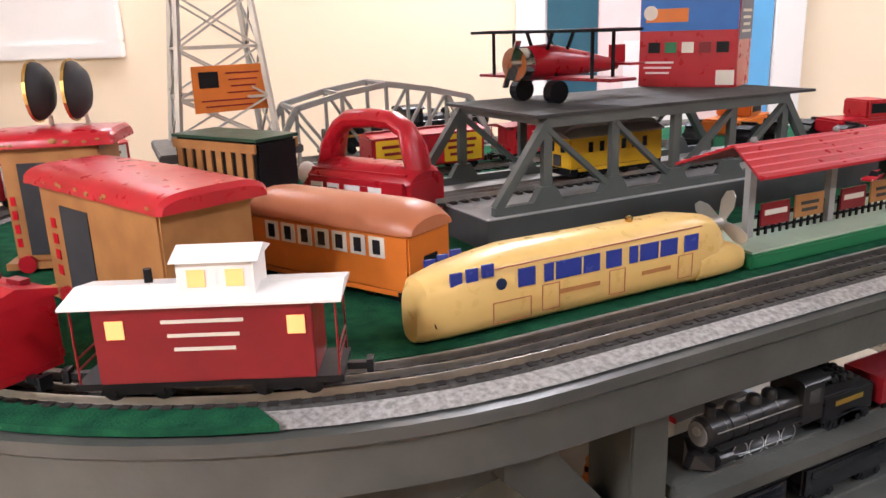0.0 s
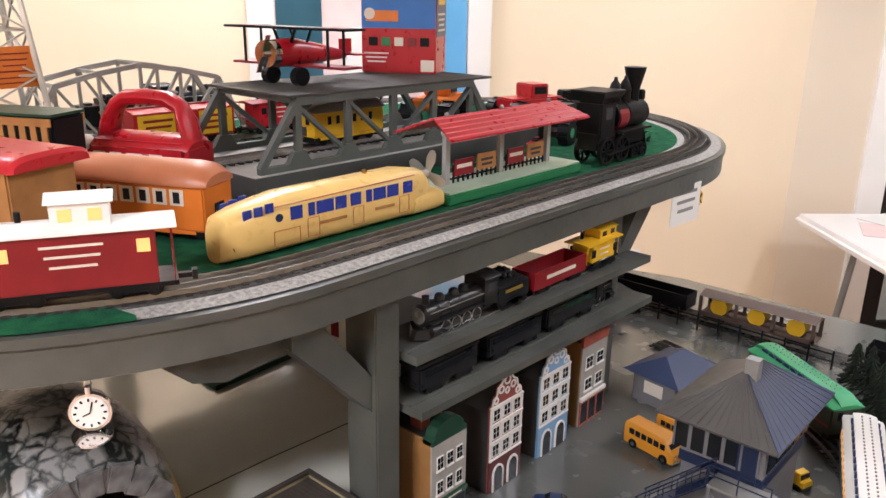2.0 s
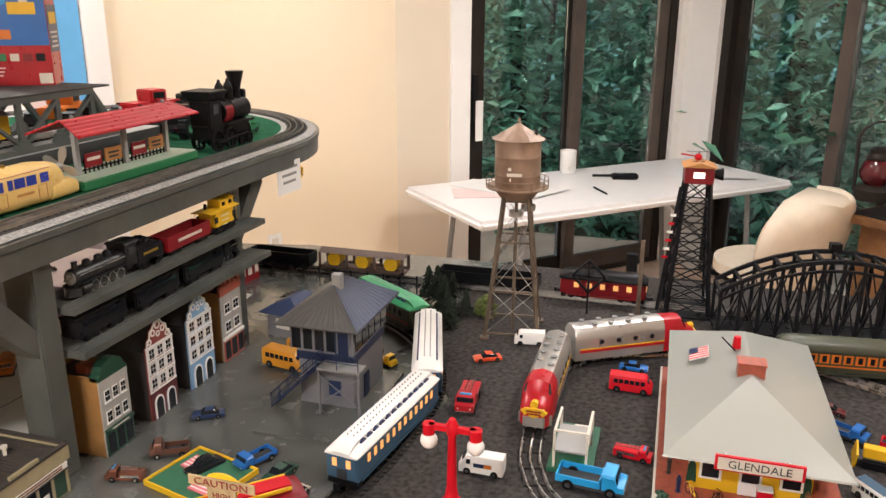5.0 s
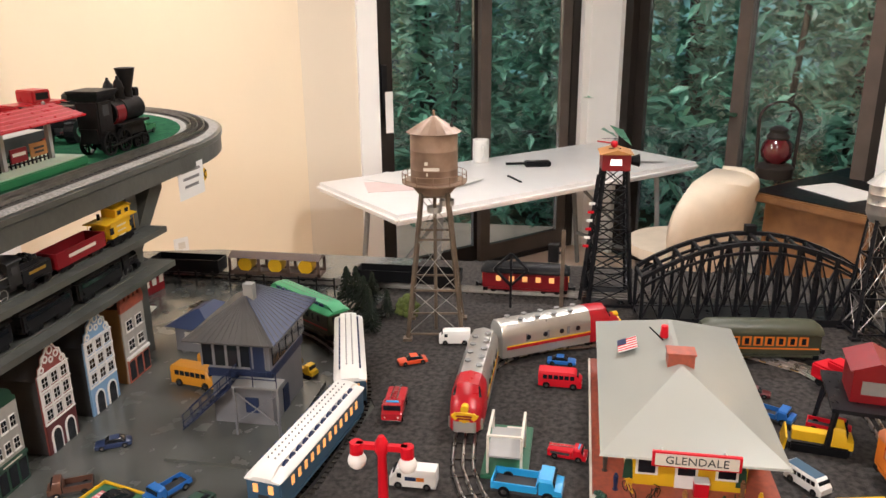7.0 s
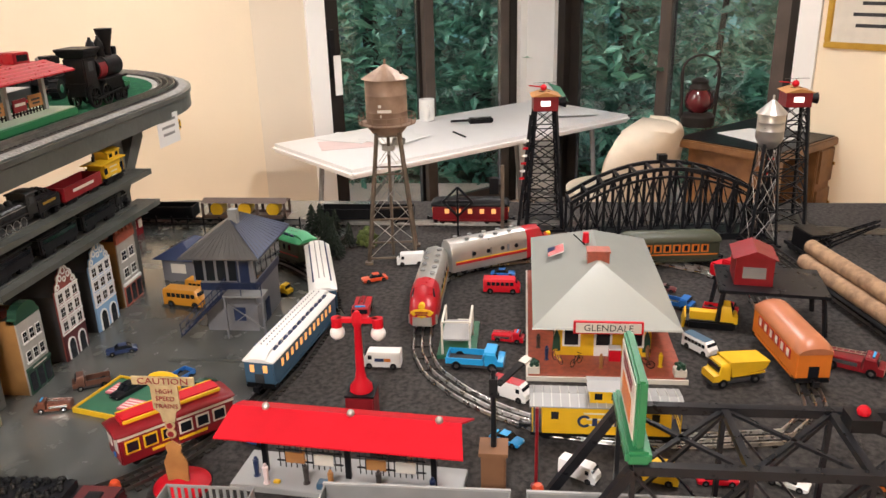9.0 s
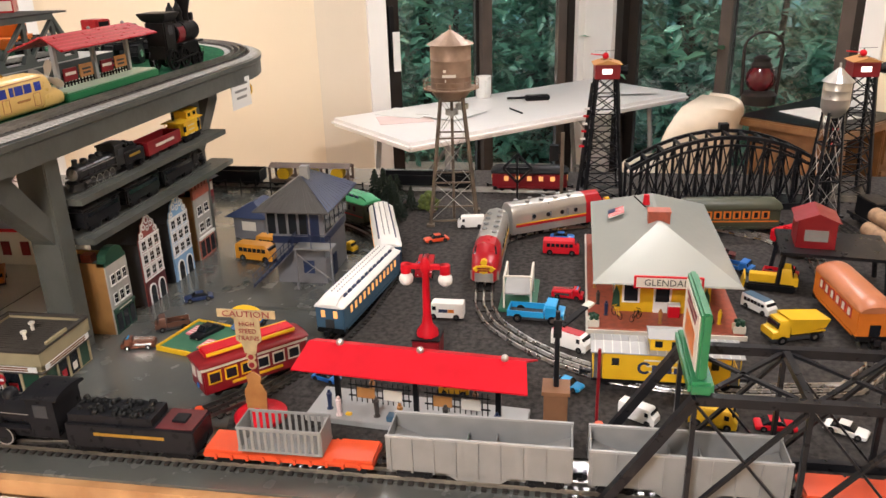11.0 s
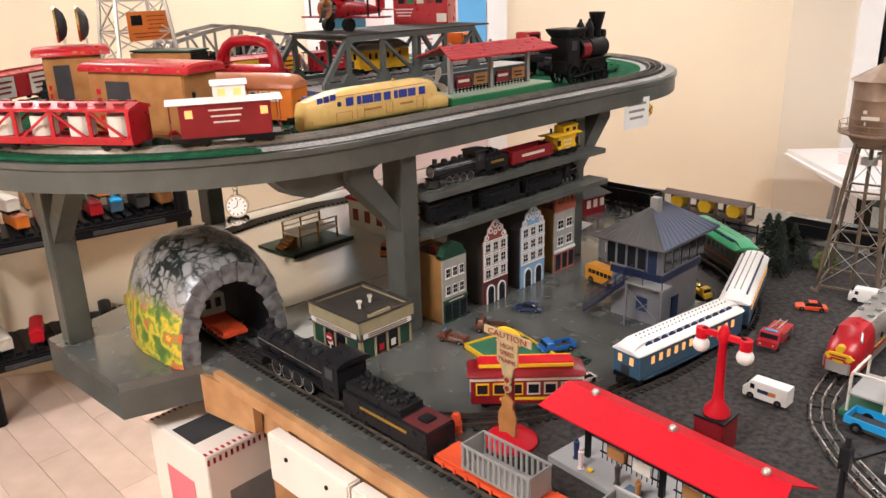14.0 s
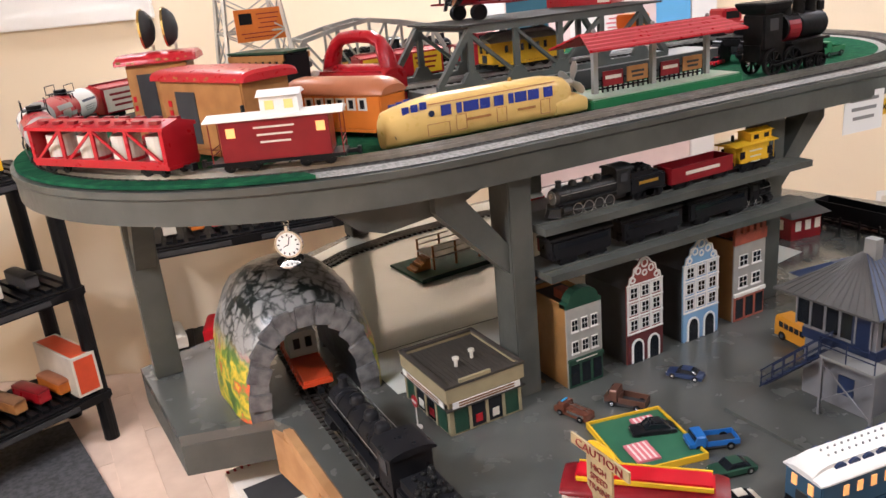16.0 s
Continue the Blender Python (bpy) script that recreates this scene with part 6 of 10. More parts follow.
for y_ in (-0.66, -0.395):
    planter(0.602, y_)
toy_bicycle(0.640, -0.44, 30, YELLOW)
toy_bicycle(0.630, -0.475, -40, BLACKSTEEL)
toy_bicycle(0.625, -0.60, 80, BLACKSTEEL)
th = thing("drinks_cooler", 0.655, -0.548, DZ + 0.013, 0, "tiny red drinks cooler on the station platform", "cooler")
part("cabinet", box(B(), -0.008, -0.011, 0, 0.008, 0.011, 0.024), BRIGHTRED, th, bevel=0.001)
part("lid", box(B(), -0.0085, -0.0115, 0.0242, 0.0085, 0.0115, 0.027), WHITE, th)
for x_, y_, m_ in ((0.622, -0.52, TAN), (0.632, -0.63, YELLOW), (0.65, -0.42, NAVY), (0.615, -0.575, DARKGREEN), (0.66, -0.61, BROWNB), (0.70, -0.405, FIGURE), (0.78, -0.40, TAN), (0.90, -0.402, FIGURE)):
    figurine(x_, y_, DZ + 0.013, 0.030, m_, 0, "small painted metal figurine on the station platform")

# platform with long red roof at the front
th = thing("platform_shelter", 0.262, -0.118, DZ + 0.003, -5, "grey platform shelter with long bright red roof", "shelter")
pl = part("platform", box(B(), -0.042, -0.172, 0, 0.048, 0.172, 0.010), LIGHTGREY, th, bevel=0.001)
for s in (-1, 1):
    part("roof_slope", loft(B(), [[(s * 0.052, -0.182, 0.094), (s * 0.052, 0.182, 0.094), (0.0, 0.172, 0.118), (0.0, -0.172, 0.118)], [(s * 0.052, -0.182, 0.0965), (s * 0.052, 0.182, 0.0965), (0.0, 0.172, 0.1205), (0.0, -0.172, 0.1205)]]), BRIGHTRED, th)
for yy in (-0.13, 0, 0.13):
    part("post", box(B(), -0.003, yy - 0.004, 0.010, 0.003, yy + 0.004, 0.114), BLACK, th)
    part("roof_lamp", ball(B(), 0, yy - 0.01, 0.122, 0.006), SILVER, th)
for yy0 in (-0.115, 0.012):
    fp = part("fence_rail", box(B(), 0.012, yy0, 0.020, 0.014, yy0 + 0.105, 0.022), BLACK, th)
    part("fence_rail", box(B(), 0.012, yy0, 0.040, 0.014, yy0 + 0.105, 0.042), BLACK, th)
    for i in range(12):
        part("picket", rod(B(), (0.013, yy0 + 0.004 + i * 0.0088, 0.010), (0.013, yy0 + 0.004 + i * 0.0088, 0.050), 0.0009), BLACK, th)
    for i in range(2):
        part("poster", box(B(), 0.0095, yy0 + 0.015 + i * 0.045, 0.020, 0.0115, yy0 + 0.045 + i * 0.045, 0.038), TAN if i else OFFWHITE, th)
for i, (dx, dy, m) in enumerate(((-0.025, -0.13, NAVY), (-0.02, -0.05, FIGURE), (-0.03, 0.02, TAN), (-0.022, 0.06, FIGURE), (-0.03, 0.12, PALEPINK), (-0.015, 0.14, NAVY), (0.03, 0.08, TAN), (0.03, -0.09, BROWNB))):
    figurine(0.262 + dx + dy * 0.087, -0.118 + dy, DZ + 0.013, 0.034, m)
for dy, m, s in ((0.03, STEELBLUE, 0.016), (-0.07, YELLOW, 0.007), (0.105, YELLOW, 0.007), (-0.14, BLACK, 0.018)):
    ob = part("luggage", box(B(), -s / 2, -s * 0.7, 0, s / 2, s * 0.7, s * 0.6), m, None, bevel=0.001, m=pose(0.235 + dy * 0.087, -0.118 + dy, DZ + 0.013, 0, 0, -5))
    tagged(ob, "tiny painted luggage case on the platform", "luggage", "platform luggage")


def street_lamp(x, y):
    th = thing("street_lamp", x, y, DZ + 0.003, 0, "red double street lamp with white globes on box base", "street lamp")
    part("base", box(B(), -0.024, -0.024, 0, 0.024, 0.024, 0.055), DARKRED, th, bevel=0.002)
    part("cap_plate", box(B(), -0.025, -0.025, 0.0552, 0.025, 0.025, 0.058), BLACK, th)
    part("column", loft(B(), [[(r * math.cos(radians(a)), r * math.sin(radians(a)), z) for a in range(0, 360, 30)] for r, z in ((0.020, 0.0582), (0.019, 0.066), (0.010, 0.078), (0.0075, 0.095), (0.006, 0.175), (0.009, 0.180), (0.009, 0.192), (0.004, 0.202))]), BRIGHTRED, th, smooth=True)
    for s in (-1, 1):
        part("arm", bar(B(), (0, s * 0.004, 0.186), (0, s * 0.034, 0.186), 0.008), BRIGHTRED, th)
        part("socket", cyl(B(), 0, s * 0.034, 0.174, 0.009, 0.016, seg=12), BRIGHTRED, th)
        part("globe", ball(B(), 0, s * 0.034, 0.163, 0.0125, seg=16), WHITE, th, "white glass globe", smooth=True)


street_lamp(0.438, -0.105)


def water_tower(x, y, z, H, tank_m, leg_m, label, r=0.052, th_=0.115, sp=0.088, rail=True):
    th = thing("water_tower", x, y, z, 8, label, "water tower", "water towers")
    zt = H - th_ - 0.035
    part("tank", loft(B(), [[(q * math.cos(radians(a)), q * math.sin(radians(a)), zz) for a in range(0, 360, 12)] for q, zz in ((r * 0.25, zt - 0.030), (r * 0.7, zt - 0.022), (r * 0.95, zt - 0.006), (r, zt), (r, zt + th_ * 0.3), (r * 1.01, zt + th_ * 0.31), (r, zt + th_ * 0.32), (r, zt + th_ * 0.66), (r * 1.01, zt + th_ * 0.67), (r, zt + th_ * 0.68), (r, zt + th_))]), tank_m, th, smooth=True)
    part("roof", cyl(B(), 0, 0, zt + th_ + 0.0002, r * 1.16, 0.034, seg=18, r2=0.004), tank_m, th)
    part("finial", cyl(B(), 0, 0, zt + th_ + 0.034, 0.003, 0.012, seg=8), tank_m, th)
    rt = r * 0.72
    for i in range(4):
        a = radians(45 + 90 * i)
        lg = part("leg", bar(B(), (sp * math.cos(a), sp * math.sin(a), 0), (rt * math.cos(a), rt * math.sin(a), zt), 0.008, 0.005), leg_m, th)
        part("foot", box(B(), sp * math.cos(a) - 0.010, sp * math.sin(a) - 0.010, 0, sp * math.cos(a) + 0.010, sp * math.sin(a) + 0.010, 0.006), leg_m, th)
    for lev in (0.04, 0.33, 0.66, 0.93):
        q = sp + (rt - sp) * lev
        for i in range(4):
            a, b = radians(45 + 90 * i), radians(135 + 90 * i)
            part("strut", bar(B(), (q * math.cos(a), q * math.sin(a), zt * lev), (q * math.cos(b), q * math.sin(b), zt * lev), 0.004), leg_m, th)
    for l0, l1 in ((0.04, 0.33), (0.33, 0.66), (0.66, 0.93)):
        for i in range(4):
            a, b = radians(45 + 90 * i), radians(135 + 90 * i)
            q0, q1 = sp + (rt - sp) * l0, sp + (rt - sp) * l1
            part("tie_rod", rod(B(), (q0 * math.cos(a), q0 * math.sin(a), zt * l0), (q1 * math.cos(b), q1 * math.sin(b), zt * l1), 0.0008, 4), SILVER, th)
            part("tie_rod", rod(B(), (q0 * math.cos(b), q0 * math.sin(b), zt * l0), (q1 * math.cos(a), q1 * math.sin(a), zt * l1), 0.0008, 4), SILVER, th)
    part("riser", cyl(B(), 0, 0, 0.0, 0.004, zt - 0.028, seg=8), leg_m, th)
    if rail:
        wk = part("walkway", loft(B(), [[(q * math.cos(radians(a)), q * math.sin(radians(a)), zt + 0.004 + k) for a in range(0, 360, 15)] for q, k in ((r + 0.0005, 0), (r + 0.020, 0), (r + 0.020, 0.002), (r + 0.0005, 0.002))], True, False), tank_m, th)
        for k in (0.014, 0.026):
            part("railing", loft(B(), [[((r + 0.019 + 0.0008 * math.cos(radians(b))) * math.cos(radians(a)), (r + 0.019 + 0.0008 * math.cos(radians(b))) * math.sin(radians(a)), zt + k + 0.0008 * math.sin(radians(b))) for b in range(0, 360, 90)] for a in range(0, 361, 15)], True, False), tank_m, th)
        for i in range(12):
            a = radians(30 * i)
            part("rail_post", rod(B(), ((r + 0.019) * math.cos(a), (r + 0.019) * math.sin(a), zt + 0.006), ((r + 0.019) * math.cos(a), (r + 0.019) * math.sin(a), zt + 0.026), 0.0009, 4), tank_m, th)
        for dx, dz in ((0.0, 0.0), (0.022, 0.010)):
            part("basket", loft(B(), [[(q * math.cos(radians(a)) - 0.012 + dx, q * math.sin(radians(a)) - dx * 1.2, zt - 0.062 + dz + k) for a in range(0, 360, 30)] for q, k in ((0.016, 0.012), (0.017, 0.013), (0.017, 0.0), (0.016, 0.0))], True, False), SILVER, th)
    return th


wt = water_tower(1.24, -0.03, DZ + 0.003, 0.50, RUST, RUSTLEG, "weathered copper water tower on four braced legs")
for i, w in enumerate((0.030, 0.034, 0.022)):
    bars(OFFWHITE, wt, -0.0528 + 0.0025 * abs(i - 1), 0.004, 0.40 - i * 0.012, w, 1, 0.01, 0.007, "y")
water_tower(1.36, -1.0, DZ + 0.003, 0.385, SILVER, BLACKSTEEL, "small silver water tower on black lattice legs", 0.034, 0.062, 0.050, False)
for k in (-0.02, 0.016):
    figurine(1.255 + k, -0.05 + k, DZ + 0.465, 0.026, FIGURE, 0, "tiny painted figurine on the tower roof")


def beacon(x, y, z, rz, H, label):
    th = thing("beacon_tower", x, y, z, rz, label, "beacon tower", "beacon towers")
    b, t = 0.052, 0.028
    zt = H - 0.065
    for i in range(4):
        a = radians(45 + 90 * i)
        q0, q1 = b * 1.414, t * 1.414
        part("leg", bar(B(), (q0 * math.cos(a), q0 * math.sin(a), 0), (q1 * math.cos(a), q1 * math.sin(a), zt), 0.008), BLACKSTEEL, th)
    for l in range(7):
        z0, z1 = zt * l / 7, zt * (l + 1) / 7
        q0, q1 = (b + (t - b) * l / 7), (b + (t - b) * (l + 1) / 7)
        for i in range(4):
            a, c = radians(45 + 90 * i), radians(135 + 90 * i)
            p0 = lambda q, an, zz: (q * 1.414 * math.cos(an), q * 1.414 * math.sin(an), zz)
            part("lattice", bar(B(), p0(q0, a, z0), p0(q1, c, z1), 0.004, 0.0025), BLACKSTEEL, th)
            part("lattice", bar(B(), p0(q0, c, z0), p0(q1, a, z1), 0.004, 0.0025), BLACKSTEEL, th)
            part("girt", bar(B(), p0(q1, a, z1), p0(q1, c, z1), 0.003), BLACKSTEEL, th)
    part("base", box(B(), -0.066, -0.066, 0, 0.066, 0.066, 0.006), BLACKSTEEL, th)
    cb = part("cabin", box(B(), -0.034, -0.034, zt + 0.0002, 0.034, 0.034, zt + 0.040), DARKRED, th)
    part("cabin_window", box(B(), -0.0352, -0.012, zt + 0.014, -0.0342, 0.014, zt + 0.028), LAMPLIT, cb, "lit white window")
    part("landing_roof", prism(B(), [(-0.040, zt + 0.0402), (0.0, zt + 0.052), (0.040, zt + 0.0402)], -0.042, 0.042, "yz"), TAN, th, "tan ribbed landing roof")
    part("loudhailer", cyl(B(), 0.0, -0.058, zt + 0.020, 0.016, 0.02, "y", 16, 0.010), BLACK, th)
    h = part("helicopter", ball(B(), 0, 0.004, zt + 0.060, 0.009, 1.6, 1, 1, 12), BRIGHTRED, th, "small red toy helicopter", smooth=True)
    part("tail_boom", bar(B(), (0.008, 0.012, zt + 0.061), (0.014, 0.044, zt + 0.064), 0.003), BRIGHTRED, h)
    part("rotor", bar(B(), (0, -0.030, zt + 0.074), (0, 0.034, zt + 0.073), 0.003, 0.0008), BLACK, h)
    part("skid", bar(B(), (-0.008, -0.012, zt + 0.0505), (-0.008, 0.018, zt + 0.0505), 0.0015), BLACK, h)
    part("mast", rod(B(), (0, 0.003, zt + 0.067), (0, 0.003, zt + 0.0735), 0.001), BLACK, h)
    part("stair_ladder", bar(B(), (-0.07, 0.075, 0.02), (-0.030, 0.040, zt - 0.01), 0.010, 0.002), BLACKSTEEL, th)
    for i in range(14):
        f = i / 14
        part("ladder_flag", box(B(), -0.074 + 0.04 * f - 0.002, 0.074 - 0.035 * f, 0.03 + (zt - 0.05) * f, -0.074 + 0.04 * f + 0.002, 0.088 - 0.035 * f, 0.036 + (zt - 0.05) * f), WHITE if i % 2 else BRIGHTRED, th) if f > 0.4 and f < 0.8 else None
    return th


beacon(1.50, -0.43, DZ + 0.003, 4, 0.405, "black lattice tower with red lit cabin and toy helicopter")
beacon(1.56, -1.118, DZ + 0.003, 0, 0.40, "black lattice tower with red lit cabin and toy helicopter")


def arch_bridge(x, y, rz, L, label):
    th = thing("arch_bridge", x, y, DZ + 0.003, rz, label, "model bridge")
    n = 12
    H = lambda u: 0.118 + 0.085 * (1 - (2 * u - 1) ** 2)
    for s in (-0.042, 0.042):
        for i in range(n):
            u0, u1 = i / n, (i + 1) / n
            a, b = (-L / 2 + L * u0, s, H(u0)), (-L / 2 + L * u1, s, H(u1))
            part("top_chord", bar(B(), a, b, 0.009), BLACKSTEEL, th)
            part("mid_chord", bar(B(), (a[0], s, a[2] - 0.022), (b[0], s, b[2] - 0.022), 0.006), BLACKSTEEL, th)
            part("hanger", bar(B(), (a[0], s, 0.012), (a[0], s, a[2]), 0.008, 0.005), BLACKSTEEL, th)
            part("diagonal", bar(B(), (a[0], s, a[2] - 0.022) if i % 2 else (a[0], s, 0.012), (b[0], s, 0.012) if i % 2 else (b[0], s, b[2] - 0.022), 0.006, 0.004), BLACKSTEEL, th)
            part("counter", bar(B(), (a[0], s, a[2] - 0.022) if not i % 2 else (a[0], s, 0.012), (b[0], s, 0.012) if not i % 2 else (b[0], s, b[2] - 0.022), 0.004, 0.003), BLACKSTEEL, th)
        part("hanger", bar(B(), (L / 2, s, 0.012), (L / 2, s, H(1)), 0.008, 0.005), BLACKSTEEL, th)
        part("bottom_chord", box(B(), -L / 2, s - 0.005, 0.0, L / 2, s + 0.005, 0.018), BLACKSTEEL, th)
    for i in range(n + 1):
        u = i / n
        part("cross_tie", bar(B(), (-L / 2 + L * u, -0.042, H(u) - 0.002), (-L / 2 + L * u, 0.042, H(u) - 0.002), 0.006), BLACKSTEEL, th)
    part("deck", box(B(), -L / 2, -0.037, 0.012, L / 2, 0.037, 0.016), BLACKSTEEL, th)
    part("top_light", box(B(), -0.012, -0.052, H(0.5) + 0.004, 0.012, -0.030, H(0.5) + 0.020), BLACK, th)


arch_bridge(1.41, -0.755, 97, 0.52, "black steel arched truss bridge")


def front_truss():
    """Black girder bridge over the main line, with a green sign frame."""
    th = thing("truss_bridge", 0, 0, 0, 0, "black girder truss bridge over the front track", "model bridge")
    x0, x1, zb, zt = 0.072, 0.205, DZ + 0.004, 1.064
    ya, yb, n = -0.50, -1.42, 7
    for x in (x0, x1):
        part("top_chord", box(B(), x - 0.006, yb, zt - 0.012, x + 0.006, ya, zt), BLACKSTEEL, th)
        part("bottom_chord", box(B(), x - 0.005, yb, zb, x + 0.005, ya + 0.12, zb + 0.012), BLACKSTEEL, th)
        part("end_post", bar(B(), (x, ya + 0.11, zb + 0.006), (x, ya, zt - 0.006), 0.012), BLACKSTEEL, th)
        for i in range(n + 1):
            y = ya + (yb - ya) * i / n
            part("vertical", bar(B(), (x, y, zb + 0.012), (x, y, zt - 0.012), 0.008, 0.006), BLACKSTEEL, th)
            if i < n:
                y2 = ya + (yb - ya) * (i + 1) / n
                part("diagonal", bar(B(), (x, y, zb + 0.012), (x, y2, zt - 0.012), 0.007, 0.004), BLACKSTEEL, th)
                part("diagonal", bar(B(), (x, y, zt - 0.012), (x, y2, zb + 0.012), 0.005, 0.003), BLACKSTEEL, th)
    for i in range(n + 1):
        y = ya + (yb - ya) * i / n
        part("cross_beam", bar(B(), (x0 + 0.006, y, zt - 0.006), (x1 - 0.006, y, zt - 0.006), 0.009), BLACKSTEEL, th)
        if i < n:
            y2 = ya + (yb - ya) * (i + 1) / n
            part("top_lateral", bar(B(), (x0, y, zt - 0.006), (x1, y2, zt - 0.006), 0.006, 0.004), BLACKSTEEL, th)
            part("top_lateral", bar(B(), (x1, y, zt - 0.006), (x0, y2, zt - 0.006), 0.006, 0.004), BLACKSTEEL, th)
    part("lamp_box", box(B(), 0.15, -0.80, zt + 0.0005, 0.18, -0.765, zt + 0.018), BLACK, th)
    part("lamp", ball(B(), 0.165, -0.783, zt + 0.022, 0.008), BRIGHTRED, th)
    sg = thing("bridge_sign", 0, 0, zt, 0, "green framed advertising sign on the bridge top", "sign")
    part("base", box(B(), x0 - 0.006, -0.520, 0.0005, x1 + 0.006, -0.490, 0.018), GREEN, sg, bevel=0.004)
    part("frame", box(B(), x0, -0.511, 0.0182, x1, -0.499, 0.105), GREEN, sg, bevel=0.003)
    part("poster", box(B(), x0 + 0.008, -0.4988, 0.026, x1 - 0.008, -0.4975, 0.097), OFFWHITE, sg)
    part("poster_print", box(B(), x0 + 0.030, -0.4974, 0.034, x1 - 0.030, -0.4968, 0.066), ORANGE, sg)
    bars(DARKRED, sg, (x0 + x1) / 2, -0.497, 0.085, 0.08, 2, 0.009, 0.005)
    bars(DARKRED, sg, (x0 + x1) / 2, -0.5116, 0.085, 0.08, 2, 0.02, 0.008)


front_truss()

# semaphore signal, caution sign, barrels
th = thing("semaphore_signal", 0.275, -0.333, DZ + 0.003, 0, "black semaphore signal on brown relay box", "signal")
part("relay_box", box(B(), -0.018, -0.018, 0, 0.018, 0.018, 0.060), BROWNB, th, bevel=0.002)
part("box_lid", box(B(), -0.021, -0.021, 0.0602, 0.021, 0.021, 0.066), BROWNB, th)
part("mast", cyl(B(), 0, 0, 0.0662, 0.0045, 0.125, seg=10, r2=0.0035), BLACKSTEEL, th)
part("lamp_housing", box(B(), -0.006, -0.006, 0.150, 0.006, 0.006, 0.178), BLACKSTEEL, th)
part("arm", bar(B(), (0.004, -0.006, 0.165), (0.050, -0.040, 0.176), 0.010, 0.003), BLACKSTEEL, th)
part("arm_tip", bar(B(), (0.050, -0.040, 0.176), (0.062, -0.049, 0.179), 0.013, 0.0032), OFFWHITE, th)
th = thing("red_mast", 0.27, -0.395, DZ + 0.003, 0, "thin red signal pole", "pole")
part("pole", cyl(B(), 0, 0, 0, 0.0025, 0.135, seg=8), DARKRED, th)
part("foot", cyl(B(), 0, 0, 0, 0.008, 0.004, seg=12), DARKRED, th)
th = thing("caution_sign", 0.238, 0.131, DZ + 0.003, 0, "tin crossing caution sign on round red base", "warning sign")
part("base", loft(B(), [[(r * math.cos(radians(a)), r * math.sin(radians(a)), z) for a in range(0, 360, 15)] for r, z in ((0.042, 0), (0.042, 0.006), (0.034, 0.012), (0.018, 0.016), (0.006, 0.024))]), BRIGHTRED, th, smooth=True)
part("mast", cyl(B(), 0, 0, 0.020, 0.006, 0.12, seg=10), DARKRED, th)
part("man_cutout", loft(B(), [[(-0.010, dy, z) for dy, z in ((-0.016, 0.018), (0.016, 0.018), (0.018, 0.05), (0.010, 0.066), (0.012, 0.078), (0, 0.086), (-0.012, 0.078), (-0.010, 0.066), (-0.018, 0.05))], [(-0.007, dy, z) for dy, z in ((-0.016, 0.018), (0.016, 0.018), (0.018, 0.05), (0.010, 0.066), (0.012, 0.078), (0, 0.086), (-0.012, 0.078), (-0.010, 0.066), (-0.018, 0.05))]]), TAN, th, "flat tan tin silhouette")
WORNCREAM = mat("worn_cream_tin", (0.40, 0.31, 0.17), 0.5, var=0.3, scale=60)
part("sign_plate", prism(B(), [(-0.009, 0.118), (0.009, 0.118), (0.012, 0.134), (0.020, 0.140), (0.020, 0.178), (-0.020, 0.178), (-0.020, 0.140), (-0.012, 0.134)], -0.0095, -0.0065), WORNCREAM, th)
for z_ in (0.112, 0.098):
    part("lamp_disc", cyl(B(), -0.0095, 0, z_, 0.0075, 0.003, "x", 16), WORNCREAM, th)
    part("lamp_lens", cyl(B(), -0.0105, 0, z_, 0.0045, 0.0012, "x", 12), DARKRED, th)
part("cross_plate", box(B(), -0.0092, -0.046, 0.178, -0.0068, 0.046, 0.191), WORNCREAM, th)
part("halo", loft(B(), [[(-0.0064, 0.026 * math.cos(radians(a)), 0.182 + 0.016 * math.sin(radians(a))) for a in range(0, 360, 20)], [(-0.004, 0.026 * math.cos(radians(a)), 0.182 + 0.016 * math.sin(radians(a))) for a in range(0, 360, 20)]]), YELLOW, th)
words("CAUTION", 0.014, DARKRED, th, -0.0097, 0, 0.184, 90, 0, -90, sx=1.2)
for i, wd_ in enumerate(("HIGH", "SPEED", "TRAINS")):
    words(wd_, 0.0105, DARKRED, th, -0.010, 0, 0.168 - i * 0.012, 90, 0, -90)


def barrel(x, y, z):
    th = thing("traffic_barrel", x, y, z, 0, "orange plastic traffic barrel", "barrel", "traffic barrels")
    part("drum", loft(B(), [[(r * math.cos(radians(a)), r * math.sin(radians(a)), zz) for a in range(0, 360, 24)] for r, zz in ((0.011, 0), (0.011, 0.004), (0.0095, 0.005), (0.009, 0.016), (0.0095, 0.017), (0.0085, 0.018), (0.008, 0.030), (0.0055, 0.034))]), REDORANGE, th, smooth=True)


barrel(0.204, 0.217, DZ)
barrel(0.232, -0.397, DZ + 0.003)

